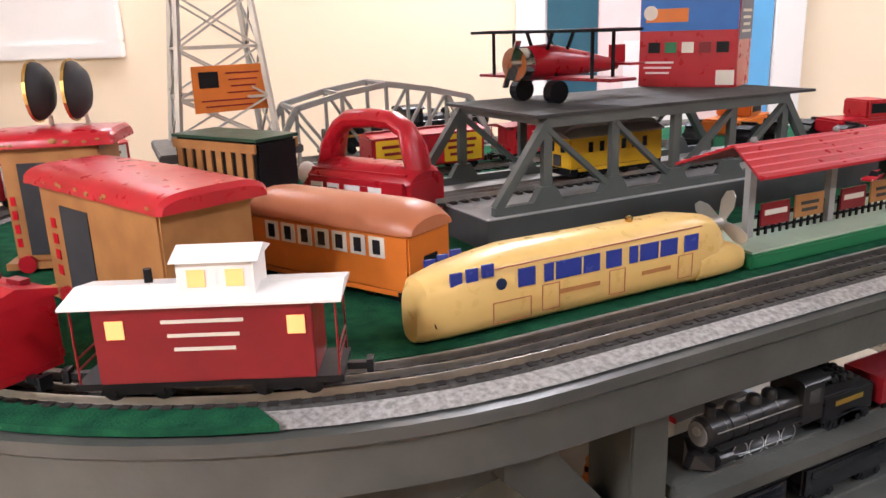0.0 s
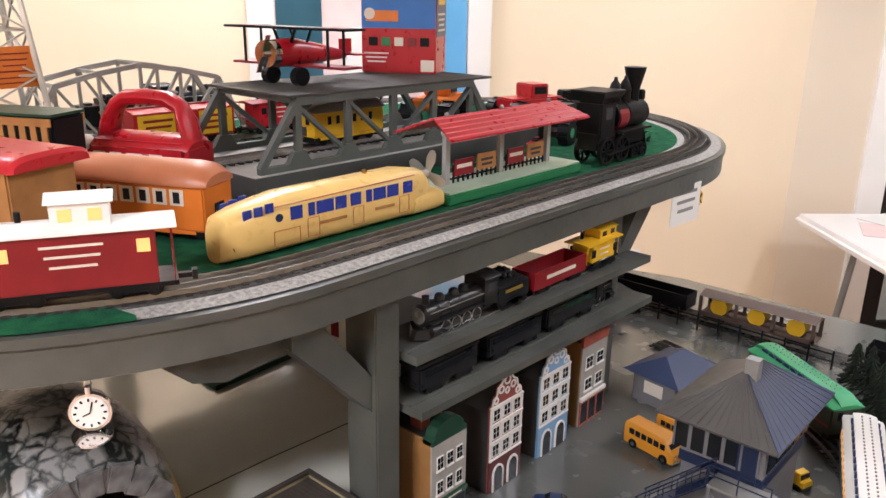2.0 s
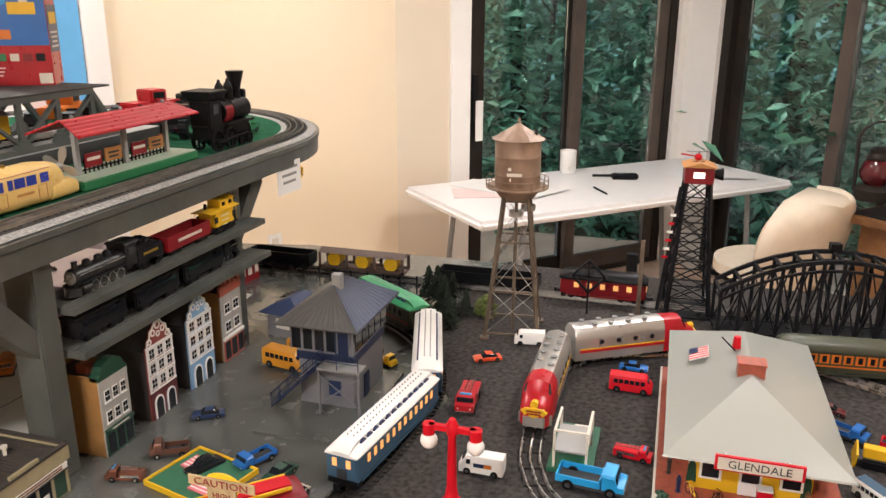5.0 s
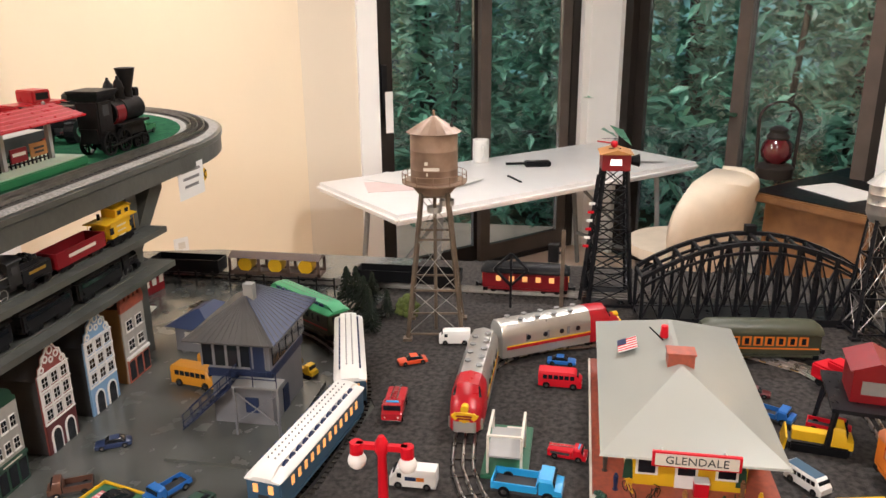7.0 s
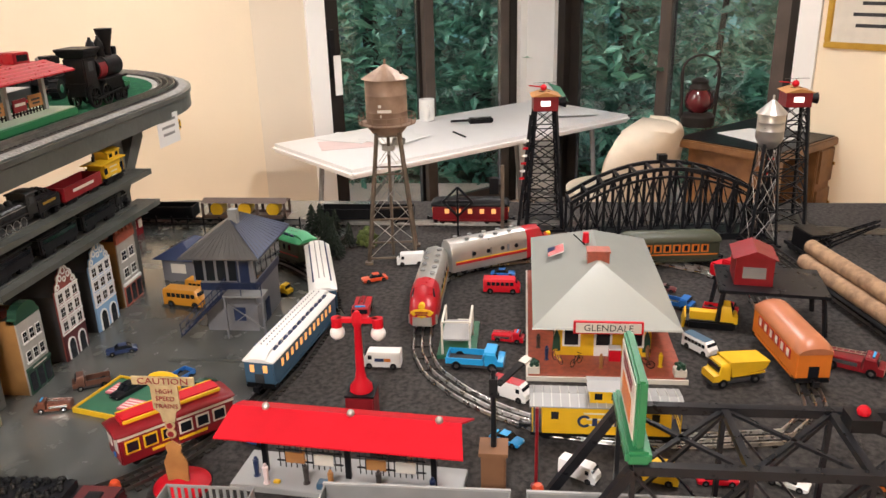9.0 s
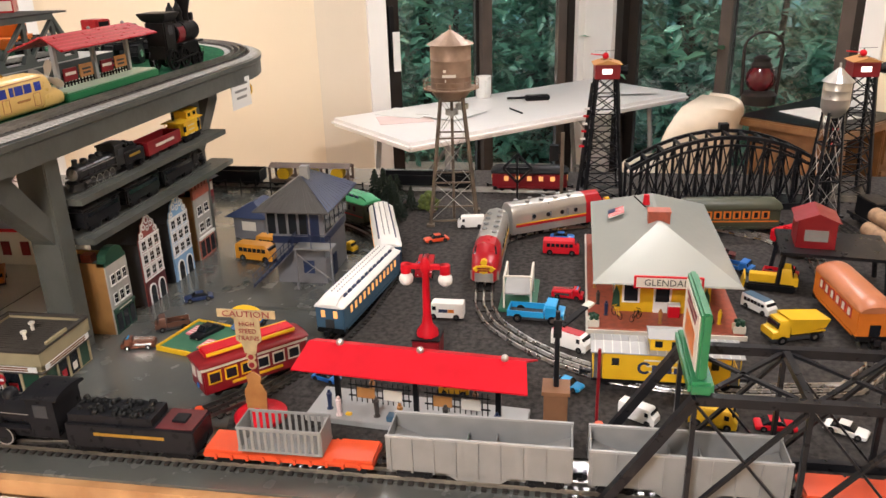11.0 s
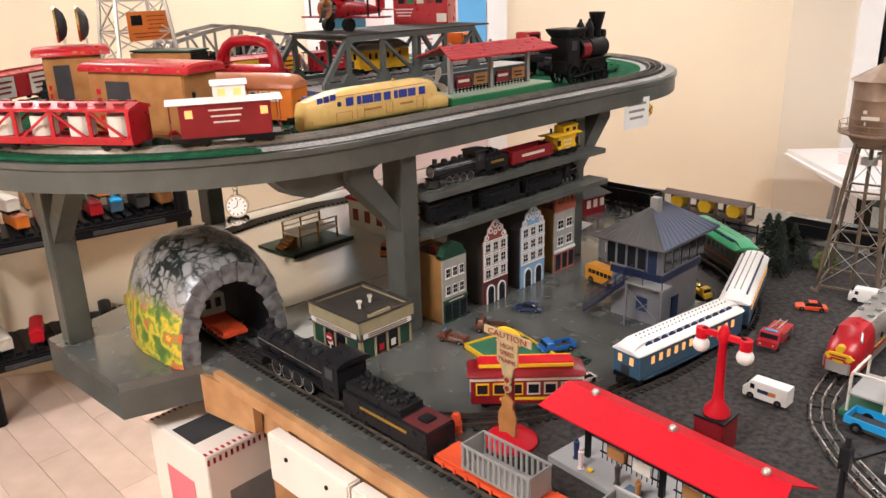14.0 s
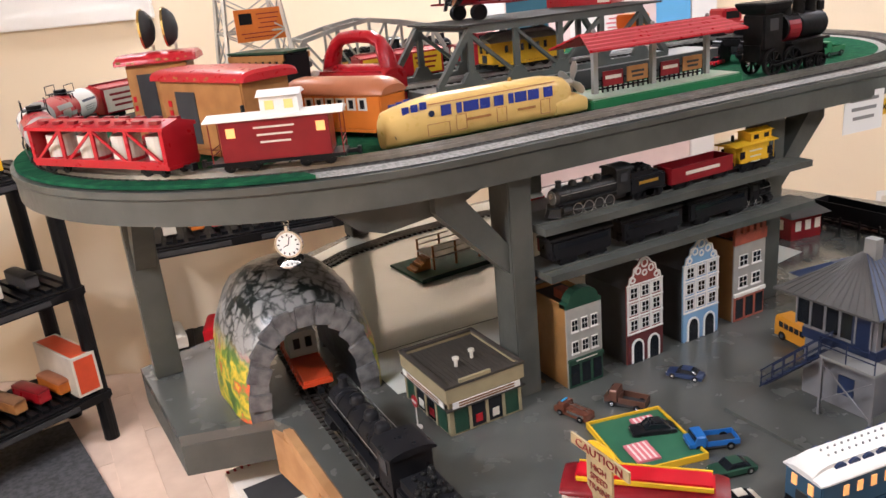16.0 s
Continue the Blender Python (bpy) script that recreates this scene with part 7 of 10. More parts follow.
# cable car on the branch line
th = thing("cable_car", 0.338, 0.185, ZB, -45, "red tin cable car with yellow trimmed roof", "trolley")
bd = part("body", box(B(), -0.092, -0.030, 0.012, 0.092, 0.030, 0.060), DARKRED, th, bevel=0.002)
part("white_band", box(B(), -0.0935, -0.0315, 0.056, 0.0935, 0.0315, 0.061), OFFWHITE, th)
rf = part("roof", arch_roof(0.186, 0.066, 0.0612, 0.009), DARKRED, th, smooth=True)
part("clerestory", box(B(), -0.080, -0.016, 0.066, 0.080, 0.016, 0.080), BRIGHTRED, rf, bevel=0.003)
for s in (-1, 1):
    part("roof_trim", box(B(), -0.078, s * 0.0175 - 0.0015, 0.074, 0.078, s * 0.0175 + 0.0015, 0.079), YELLOW, rf)
    for i in range(6):
        w = part("window", box(B(), -0.084 + i * 0.028, s * 0.0306 - 0.0008, 0.030, -0.062 + i * 0.028, s * 0.0306 + 0.0008, 0.052), YELLOW if i < 3 else OFFWHITE, bd)
        part("pane", box(B(), -0.0815 + i * 0.028, s * 0.0312 - 0.0008, 0.033, -0.0645 + i * 0.028, s * 0.0312 + 0.0008, 0.049), DARKWIN, w)
    bars(YELLOW, bd, 0, s * 0.0305, 0.020, 0.09, 1, 0.01, 0.005)
    for k in (-1, 1):
        part("end_window", box(B(), s * 0.0925 - 0.0006, k * 0.014 - 0.008, 0.032, s * 0.0925 + 0.0006, k * 0.014 + 0.008, 0.054), OFFWHITE, bd)
    part("headlight", cyl(B(), s * 0.0925 - 0.001, 0, 0.020, 0.005, 0.003, "x", 12), BLUE, bd)
    bogie(th, s * 0.05)

# flat green board with yellow rim
th = thing("green_billboard", 0.475, 0.335, DZ + 0.0005, -14, "green board with yellow rim and pink mats", "board")
part("panel", box(B(), -0.058, -0.066, 0, 0.058, 0.066, 0.006), STAGEGREEN, th)
for x0, y0, x1, y1 in ((-0.061, -0.069, 0.061, -0.0662), (-0.061, 0.0662, 0.061, 0.069), (-0.061, -0.066, -0.0582, 0.066), (0.0582, -0.066, 0.061, 0.066)):
    part("rim", box(B(), x0, y0, 0, x1, y1, 0.010), YELLOW, th)
for x, y in ((-0.02, -0.03), (0.02, 0.03)):
    mt = part("mat", box(B(), x - 0.018, y - 0.022, 0.0062, x + 0.018, y + 0.022, 0.0095), PINK, th)
    for i in range(4):
        part("mat_stripe", box(B(), x - 0.014 + i * 0.008, y - 0.020, 0.0096, x - 0.011 + i * 0.008, y + 0.020, 0.0100), PALEPINK, mt)

# printed tunnel
def tunnel():
    th = thing("toy_tunnel", 0.128, 0.87, DZ + 0.001, -4, "papier-mache tunnel printed with rocks and meadow flowers", "tunnel")
    paint = bpy.data.materials.new("painted_rock_and_meadow")
    paint.use_nodes = True
    nt = paint.node_tree
    bs = nt.nodes["Principled BSDF"]
    co = nt.nodes.new("ShaderNodeTexCoord")
    sep = nt.nodes.new("ShaderNodeSeparateXYZ")
    nt.links.new(co.outputs["Object"], sep.inputs[0])
    vor = nt.nodes.new("ShaderNodeTexVoronoi")
    vor.inputs["Scale"].default_value = 48
    vor.feature = "DISTANCE_TO_EDGE"
    nz = nt.nodes.new("ShaderNodeTexNoise")
    nz.inputs["Scale"].default_value, nz.inputs["Detail"].default_value = 24, 6
    warp = nt.nodes.new("ShaderNodeMix")
    warp.data_type = "VECTOR"
    warp.inputs[0].default_value = 0.045
    nt.links.new(co.outputs["Object"], warp.inputs[4])
    nt.links.new(nz.outputs["Color"], warp.inputs[5])
    nt.links.new(warp.outputs[1], vor.inputs["Vector"])
    nt.links.new(co.outputs["Object"], nz.inputs["Vector"])
    meadow = nt.nodes.new("ShaderNodeValToRGB")
    cr = meadow.color_ramp
    cr.elements[0].position, cr.elements[0].color = 0.30, (0.05, 0.10, 0.03, 1)
    cr.elements[1].position, cr.elements[1].color = 0.72, (0.60, 0.08, 0.04, 1)
    for p, c in ((0.42, (0.10, 0.20, 0.03, 1)), (0.50, (0.60, 0.42, 0.03, 1)), (0.55, (0.12, 0.25, 0.04, 1)), (0.61, (0.62, 0.05, 0.03, 1)), (0.66, (0.65, 0.48, 0.03, 1))):
        cr.elements.new(p).color = c
    nt.links.new(nz.outputs["Fac"], meadow.inputs["Fac"])
    rock = nt.nodes.new("ShaderNodeValToRGB")
    rock.color_ramp.elements[0].color, rock.color_ramp.elements[1].color = (0.012, 0.016, 0.014, 1), (0.24, 0.24, 0.235, 1)
    rock.color_ramp.elements[0].position, rock.color_ramp.elements[1].position = 0.36, 0.58
    mixn = nt.nodes.new("ShaderNodeMath")
    mixn.operation = "MULTIPLY_ADD"
    mixn.inputs[1].default_value, mixn.inputs[2].default_value = 0.9, 0.24
    nt.links.new(vor.outputs["Distance"], mixn.inputs[0])
    addn = nt.nodes.new("ShaderNodeMath")
    addn.operation = "ADD"
    nt.links.new(nz.outputs["Fac"], addn.inputs[0])
    nt.links.new(mixn.outputs[0], addn.inputs[1])
    sub = nt.nodes.new("ShaderNodeMath")
    sub.operation = "SUBTRACT"
    sub.inputs[1].default_value = 0.34
    nt.links.new(addn.outputs[0], sub.inputs[0])
    nt.links.new(sub.outputs[0], rock.inputs["Fac"])
    mr = nt.nodes.new("ShaderNodeMapRange")
    mr.inputs[1].default_value, mr.inputs[2].default_value = 0.125, 0.160
    wob = nt.nodes.new("ShaderNodeMath")
    wob.operation = "MULTIPLY_ADD"
    wob.inputs[1].default_value = 0.06
    nt.links.new(nz.outputs["Fac"], wob.inputs[0])
    nt.links.new(sep.outputs["Z"], wob.inputs[2])
    nt.links.new(wob.outputs[0], mr.inputs[0])
    mx = nt.nodes.new("ShaderNodeMix")
    mx.data_type = "RGBA"
    nt.links.new(mr.outputs[0], mx.inputs[0])
    nt.links.new(meadow.outputs[0], mx.inputs[6])
    nt.links.new(rock.outputs[0], mx.inputs[7])
    nt.links.new(mx.outputs[2], bs.inputs["Base Color"])
    bs.inputs["Roughness"].default_value = 0.32
    bp = nt.nodes.new("ShaderNodeBump")
    bp.inputs["Strength"].default_value, bp.inputs["Distance"].default_value = 0.6, 0.004
    nt.links.new(nz.outputs["Fac"], bp.inputs["Height"])
    nt.links.new(bp.outputs[0], bs.inputs["Normal"])
    greyrock = mat("grey_painted_stone", (0.20, 0.20, 0.20), 0.45, col2=(0.06, 0.06, 0.065), scale=40, bump=0.4, bscale=60)

    def outer(y, f, n=30):
        pts = []
        for i in range(n + 1):
            a = radians(180 - 180 * i / n)
            wob = 1 + 0.012 * math.sin(i * 1.1 + y * 40) + 0.007 * math.cos(i * 1.9 + y * 70)
            pts.append((0.116 * f * math.copysign(abs(math.cos(a)) ** 0.80, math.cos(a)) * wob, y, 0.186 * f * abs(math.sin(a)) ** 0.85 * wob))
        return pts

    def inner(y, n=30):
        return [(0.078 * math.copysign(abs(math.cos(radians(180 - 180 * i / n))) ** 0.8, math.cos(radians(180 - 180 * i / n))), y, 0.150 * math.sin(radians(180 * i / n)) ** 0.75 if 0 < i < n else 0.0) for i in range(n + 1)]
    part("shell", loft(B(), [outer(-0.128, 0.97)] + [outer(-0.115 + 0.03 * k, 1.0 + 0.20 * math.sin(math.pi * (k + 0.4) / 9) ** 0.8) for k in range(9)] + [outer(0.142, 0.97)], False, False), paint, th, "printed rock and meadow shell", smooth=True)
    for y in (-0.129, 0.143):
        part("portal", loft(B(), [outer(y, 0.97), inner(y)], False, False), greyrock, th, "grey painted stone portal")
    part("lining", loft(B(), [inner(-0.1285), inner(0.0), inner(0.143)], False, False), BLACK, th)
    for i in range(11):
        a = radians(8 + 164 * i / 10)
        x, z = 0.0945 * math.copysign(abs(math.cos(a)) ** 0.8, math.cos(a)), 0.166 * math.sin(a) ** 0.80
        part("stone", box(B(), -0.0155, -0.0025, -0.0190, 0.0155, 0.004, 0.0190), greyrock, th, bevel=0.002, m=pose(x, -0.130, z, 0, 90 - math.degrees(a), 0))


tunnel()
flat_car(0.142, 0.865, ZM, -96, 0.20, REDORANGE, "orange plastic flat car inside the tunnel mouth")
th = thing("grey_cabin_load", 0.147, 0.90, ZM + 0.0265, -96, "grey plastic cabin standing on the flat car", "cabin")
part("wall_block", prism(B(), [(-0.026, 0), (0.026, 0), (0.026, 0.042), (0.018, 0.048), (-0.018, 0.048), (-0.026, 0.042)], -0.02, 0.03), LIGHTGREY, th)
for k_ in (-0.011, 0.011):
    part("window", box(B(), 0.0301, k_ - 0.006, 0.016, 0.0315, k_ + 0.006, 0.036), DARKWIN, th)

# toy vehicles
def toy_car(x, y, rz, L, m, label, style="sedan", z=DZ, roofm=None, h=None):
    th = thing("toy_" + {"sedan": "car", "van": "van", "pickup": "pickup", "fire": "fire_truck", "bus": "bus", "dump": "dump_truck", "dozer": "bulldozer", "jeep": "jeep"}[style], x, y, z, rz, label, "toy vehicle", "toy vehicles")
    W = L * (0.42 if style in ("sedan", "pickup", "jeep") else 0.38)
    r = L * 0.085
    H = h or L * {"sedan": 0.30, "van": 0.46, "pickup": 0.36, "fire": 0.36, "bus": 0.42, "dump": 0.45, "dozer": 0.5, "jeep": 0.4}[style]
    e = L / 2

    def ring(px, w, z0, z1):
        return [(px, -w / 2, z0), (px, w / 2, z0), (px, w / 2, z1 * 0.86 + z0 * 0.14), (px, w * 0.42, z1), (px, -w * 0.42, z1), (px, -w / 2, z1 * 0.86 + z0 * 0.14)]
    zb = r * 0.7
    if style in ("sedan", "jeep"):
        part("body", loft(B(), [ring(-e, W * 0.86, zb, H * 0.46), ring(-e + L * 0.06, W, zb, H * 0.56), ring(-e + L * 0.3, W, zb, H * 0.62), ring(e - L * 0.25, W, zb, H * 0.62), ring(e - L * 0.05, W, zb, H * 0.56), ring(e, W * 0.88, zb, H * 0.46)]), m, th, smooth=True)
        c = part("cabin", loft(B(), [ring(-L * 0.22, W * 0.86, H * 0.60, H * 0.66), ring(-L * 0.10, W * 0.80, H * 0.60, H), ring(L * 0.18, W * 0.80, H * 0.60, H * 0.98), ring(L * 0.34, W * 0.86, H * 0.60, H * 0.66)]), DARKWIN, th, "dark tinted windows", smooth=True)
        part("roof", box(B(), -L * 0.09, -W * 0.34, H * 0.985, L * 0.18, W * 0.34, H * 1.015), roofm or m, th, bevel=0.001)
    elif style in ("van", "bus"):
        part("body", loft(B(), [ring(-e, W * 0.92, zb, H * 0.55), ring(-e + L * 0.04, W, zb, H * 0.62), ring(-e + L * 0.16, W, zb, H * 0.97), ring(-e + L * 0.2, W, zb, H), ring(e, W, zb, H)]), m, th, smooth=True)
        part("windscreen", box(B(), -e + L * 0.075, -W * 0.42, H * 0.66, -e + L * 0.12, W * 0.42, H * 0.90), DARKWIN, th)
        for s in (-1, 1):
            n = 1 if style == "van" else 6
            for i in range(n):
                a = -e + L * (0.17 + i * 0.125)
                part("side_window", box(B(), a, s * (W / 2 + 0.0003) - 0.0004, H * 0.60, a + L * 0.10, s * (W / 2 + 0.0003) + 0.0004, H * 0.84), DARKWIN, th)
        if roofm:
            part("roof", box(B(), -e + L * 0.2, -W * 0.40, H, e - 0.001, W * 0.40, H * 1.02), roofm, th)
    else:
        part("chassis", box(B(), -e, -W * 0.46, zb, e, W * 0.46, zb + H * 0.16), DARKGREY if style != "fire" else m, th)
        c = part("cab", loft(B(), [ring(-e, W * 0.96, zb + H * 0.16, H * 0.58), ring(-e + L * 0.10, W, zb + H * 0.16, H * 0.62), ring(-e + L * 0.14, W, zb + H * 0.16, H * 0.98), ring(-e + L * 0.32, W, zb + H * 0.16, H)]), m, th, smooth=True)
        part("windscreen", box(B(), -e + L * 0.095, -W * 0.42, H * 0.66, -e + L * 0.13, W * 0.42, H * 0.90), DARKWIN, c)
        if style == "pickup":
            for s in (-1, 1):
                part("bed_side", box(B(), -e + L * 0.35, s * W * 0.46 - L * 0.012, zb + H * 0.16, e, s * W * 0.46 + L * 0.012, H * 0.62), m, th)
            part("tailgate", box(B(), e - L * 0.02, -W * 0.44, zb + H * 0.16, e, W * 0.44, H * 0.62), m, th)
            part("bed_front", box(B(), -e + L * 0.34, -W * 0.44, zb + H * 0.16, -e + L * 0.36, W * 0.44, H * 0.72), m, th)
        elif style == "fire":
            part("rear_body", box(B(), -e + L * 0.36, -W * 0.48, zb + H * 0.16, e, W * 0.48, H * 0.72), m, th, bevel=0.001)
            for s in (-1, 1):
                part("ladder_rail", bar(B(), (-e + L * 0.25, s * W * 0.16, H * 0.98), (e, s * W * 0.16, H * 0.84), L * 0.015), CHROME, th)
                part("locker", box(B(), -e + L * 0.42, s * W * 0.485 - 0.0005, zb + H * 0.25, e - L * 0.08, s * W * 0.485 + 0.0005, H * 0.62), CHROME, th)
            for i in range(7):
                part("ladder_rung", bar(B(), (-e + L * (0.3 + 0.1 * i), -W * 0.16, H * (0.97 - 0.018 * i)), (-e + L * (0.3 + 0.1 * i), W * 0.16, H * (0.97 - 0.018 * i)), L * 0.01), CHROME, th)
            part("beacon_bar", box(B(), -e + L * 0.18, -W * 0.3, H * 1.0, -e + L * 0.22, W * 0.3, H * 1.06), SKYBLUE, th)
        elif style == "dump":
            part("dump_bed", loft(B(), [[(-e + L * 0.36, -W * 0.5, H * 0.42), (-e + L * 0.36, W * 0.5, H * 0.42), (-e + L * 0.28, W * 0.56, H * 1.08), (-e + L * 0.28, -W * 0.56, H * 1.08)], [(e, -W * 0.5, H * 0.55), (e, W * 0.5, H * 0.55), (e + L * 0.06, W * 0.56, H * 0.9), (e + L * 0.06, -W * 0.56, H * 0.9)]], True, False), m, th)
            part("bed_floor", box(B(), -e + L * 0.36, -W * 0.5, H * 0.40, e, W * 0.5, H * 0.46), m, th)
        elif style == "dozer":
            part("engine_hood", box(B(), -e + L * 0.36, -W * 0.25, zb + H * 0.16, e - L * 0.1, W * 0.25, H * 0.62), m, th, bevel=0.001)
            part("blade", loft(B(), [[(e, -W * 0.7, zb * 0.4), (e, W * 0.7, zb * 0.4), (e - L * 0.03, W * 0.7, H * 0.5), (e - L * 0.03, -W * 0.7, H * 0.5)], [(e + L * 0.05, -W * 0.7, zb * 0.4), (e + L * 0.05, W * 0.7, zb * 0.4), (e, W * 0.7, H * 0.5), (e, -W * 0.7, H * 0.5)]]), m, th)
            for s in (-1, 1):
                part("crawler_track", box(B(), -e + L * 0.04, s * W * 0.52 - W * 0.1, 0.0, e - L * 0.06, s * W * 0.52 + W * 0.1, r * 2), BLACK, th, bevel=0.003)
    for sx in (-0.31, 0.31):
        for s in (-1, 1):
            if style != "dozer":
                w = part("wheel", cyl(B(), L * sx, s * W * 0.44 - L * 0.03, r, r, L * 0.06, "y", 14), BLACK, th)
                part("hub", cyl(B(), L * sx, s * (W * 0.44 + L * 0.0305) - 0.0006, r, r * 0.5, 0.0012, "y", 10), CHROME, w)
    if style in ("sedan", "van", "pickup", "fire", "bus"):
        for s in (-1, 1):
            part("headlight", ball(B(), -e + L * 0.012, s * W * 0.32, H * 0.36 + zb * 0.3, L * 0.022, seg=8), OFFWHITE, th)
        part("bumper", box(B(), -e - L * 0.01, -W * 0.45, zb, -e + L * 0.012, W * 0.45, zb + H * 0.1), CHROME, th)
    return th


CZ = DZ + 0.003
van = toy_car(0.627, -0.105, -90, 0.075, WHITE, "white toy delivery van with printed side", "van", CZ)
part("logo_patch", box(B(), -0.012, -0.01475, 0.016, 0.006, -0.01445, 0.023), NAVY, van, "purple logo patch")
part("logo_patch", box(B(), 0.0065, -0.01475, 0.016, 0.019, -0.01445, 0.023), ORANGE, van, "orange logo patch")
toy_car(0.637, -0.285, 85, 0.11, SKYBLUE, "sky blue toy dump truck parked on the layout", "pickup", CZ)
toy_car(0.85, -0.022, 5, 0.10, RED, "red toy ladder fire truck with chrome trim", "fire", CZ)
toy_car(1.055, -0.012, -62, 0.062, REDORANGE, "orange toy race car parked on the layout", "sedan", CZ)
toy_car(1.17, -0.085, -80, 0.070, WHITE, "white toy rescue van parked on the layout", "van", CZ)
toy_car(0.525, -0.355, 60, 0.072, WHITE, "white toy ambulance with red stripe", "van", CZ, RED)
toy_car(0.745, -0.345, 80, 0.065, BRIGHTRED, "red toy fire engine parked on the layout", "fire", CZ)
toy_car(1.0, -0.325, 88, 0.085, BRIGHTRED, "bright red toy rail bus", "bus", CZ)
toy_car(1.10, -0.325, 88, 0.060, BLUE, "blue toy race car parked on the layout", "sedan", CZ)
toy_car(0.385, -0.35, 60, 0.055, SKYBLUE, "sky blue toy car parked on the layout", "sedan", CZ)
toy_car(0.36, 0.06, 70, 0.052, BLUE, "blue toy car parked on the layout", "sedan", CZ, YELLOW)
toy_car(0.345, -0.165, -90, 0.05, YELLOW, "yellow toy van parked on the layout", "van", CZ)
toy_car(0.72, -0.72, 35, 0.070, WHITE, "white toy bus with blue roof", "bus", CZ, STEELBLUE)
toy_car(0.605, -0.755, -70, 0.105, YELLOW, "yellow toy quarry dump truck", "dump", CZ)
toy_car(0.84, -0.765, 80, 0.105, YELLOW, "yellow toy bulldozer parked on the layout", "dozer", CZ)
toy_car(0.93, -0.71, 60, 0.080, BLUE, "dark blue toy pickup parked on the layout", "pickup", CZ)
toy_car(0.90, -0.80, 70, 0.072, BRIGHTRED, "red toy pickup parked on the layout", "pickup", CZ)
toy_car(1.02, -0.70, 75, 0.055, MAROON, "maroon toy car parked on the layout", "sedan", CZ)
toy_car(0.66, -0.985, 60, 0.105, DARKRED, "dark red toy fire engine", "fire", CZ)
toy_car(0.30, -0.46, 60, 0.06, WHITE, "white toy van parked on the layout", "van", CZ)
toy_car(0.30, -0.57, 75, 0.07, YELLOW, "yellow toy van parked on the layout", "van", CZ)
toy_car(0.30, -0.66, 90, 0.06, BRIGHTRED, "red toy car parked on the layout", "sedan", CZ)
toy_car(0.30, -0.76, 60, 0.06, WHITE, "white toy car parked on the layout", "sedan", CZ)
toy_car(0.30, -0.90, 90, 0.06, ORANGE, "orange toy car parked on the layout", "sedan", CZ)
# on the grey street
toy_car(0.440, 0.455, -75, 0.062, mat("copper_red", (0.20, 0.07, 0.04), 0.3, metal=0.5), "copper red vintage toy fire engine", "fire")
toy_car(0.525, 0.43, -60, 0.066, mat("dark_copper", (0.13, 0.06, 0.04), 0.4, metal=0.3), "dark copper vintage toy truck", "pickup", h=0.03)
toy_car(0.50, 0.345, -25, 0.066, BLACKSTEEL, "black vintage toy sedan", "sedan", h=0.024)
toy_car(0.66, 0.44, -60, 0.060, NAVY, "dark blue vintage toy car", "sedan")
toy_car(0.545, 0.275, -25, 0.072, BLUE, "blue toy pickup truck", "pickup")
toy_car(0.52, 0.215, -15, 0.064, DARKGREEN, "dark green toy convertible", "sedan")
toy_car(0.475, 0.165, -15, 0.055, OFFWHITE, "cream toy car parked on the layout", "sedan")
toy_car(0.90, 0.40, 80, 0.10, SCHOOL, "orange yellow toy school bus", "bus", roofm=SCHOOL)
toy_car(0.965, 0.38, 80, 0.09, SCHOOL, "orange yellow toy school bus", "bus", roofm=SCHOOL)
toy_car(0.97, 0.20, 70, 0.06, YELLOW, "yellow toy digger parked on the layout", "dozer")
toy_car(1.02, 0.25, 70, 0.06, BRASS, "brass toy tractor parked on the layout", "jeep")
toy_car(0.705, 0.955, 35, 0.075, ORANGE, "orange and white toy dump truck", "dump")

# loading stairs platform beside the diesel, green base
th = thing("stair_platform", 0.735, -0.245, CZ, 90, "cream open platform with stairs on green base", "model platform")
part("base", box(B(), -0.038, -0.085, 0, 0.038, 0.075, 0.008), STAGEGREEN, th, bevel=0.001)
part("deck", box(B(), -0.028, -0.020, 0.038, 0.028, 0.07, 0.041), LIGHTGREY, th)
for sx in (-0.027, 0.027):
    for yy in (-0.018, 0.068):
        part("post", box(B(), sx - 0.002, yy - 0.002, 0.008, sx + 0.002, yy + 0.002, 0.072), OFFWHITE, th)
    part("rail", box(B(), sx - 0.002, -0.018, 0.072, sx + 0.002, 0.068, 0.075), OFFWHITE, th)
part("rail", box(B(), -0.027, 0.066, 0.0752, 0.027, 0.070, 0.078), OFFWHITE, th)
for i in range(5):
    part("step", box(B(), -0.020, -0.070 + i * 0.010, 0.008, 0.004, -0.060 + i * 0.010, 0.014 + i * 0.006), OFFWHITE, th)

# back part of the table: bleachers, white houses, trees
th = thing("loading_platform", 0.615, 1.205, DZ + 0.0005, 3, "tan open platform with stairs on green base", "model platform")
part("base", box(B(), -0.105, -0.08, 0, 0.105, 0.08, 0.006), STAGEGREEN, th, bevel=0.001)
part("kerb", box(B(), -0.105, -0.083, 0, 0.105, -0.0802, 0.012), DARKGREEN, th)
part("deck", box(B(), -0.045, -0.035, 0.034, 0.09, 0.045, 0.038), OFFWHITE, th)
for x in (-0.043, 0.02, 0.088):
    for y in (-0.033, 0.043):
        part("post", box(B(), x - 0.002, y - 0.002, 0.006, x + 0.002, y + 0.002, 0.066), TAN, th)
for y in (-0.033, 0.043):
    for z in (0.050, 0.064):
        part("rail", box(B(), -0.043, y - 0.0015, z, 0.088, y + 0.0015, z + 0.003), OFFWHITE, th)
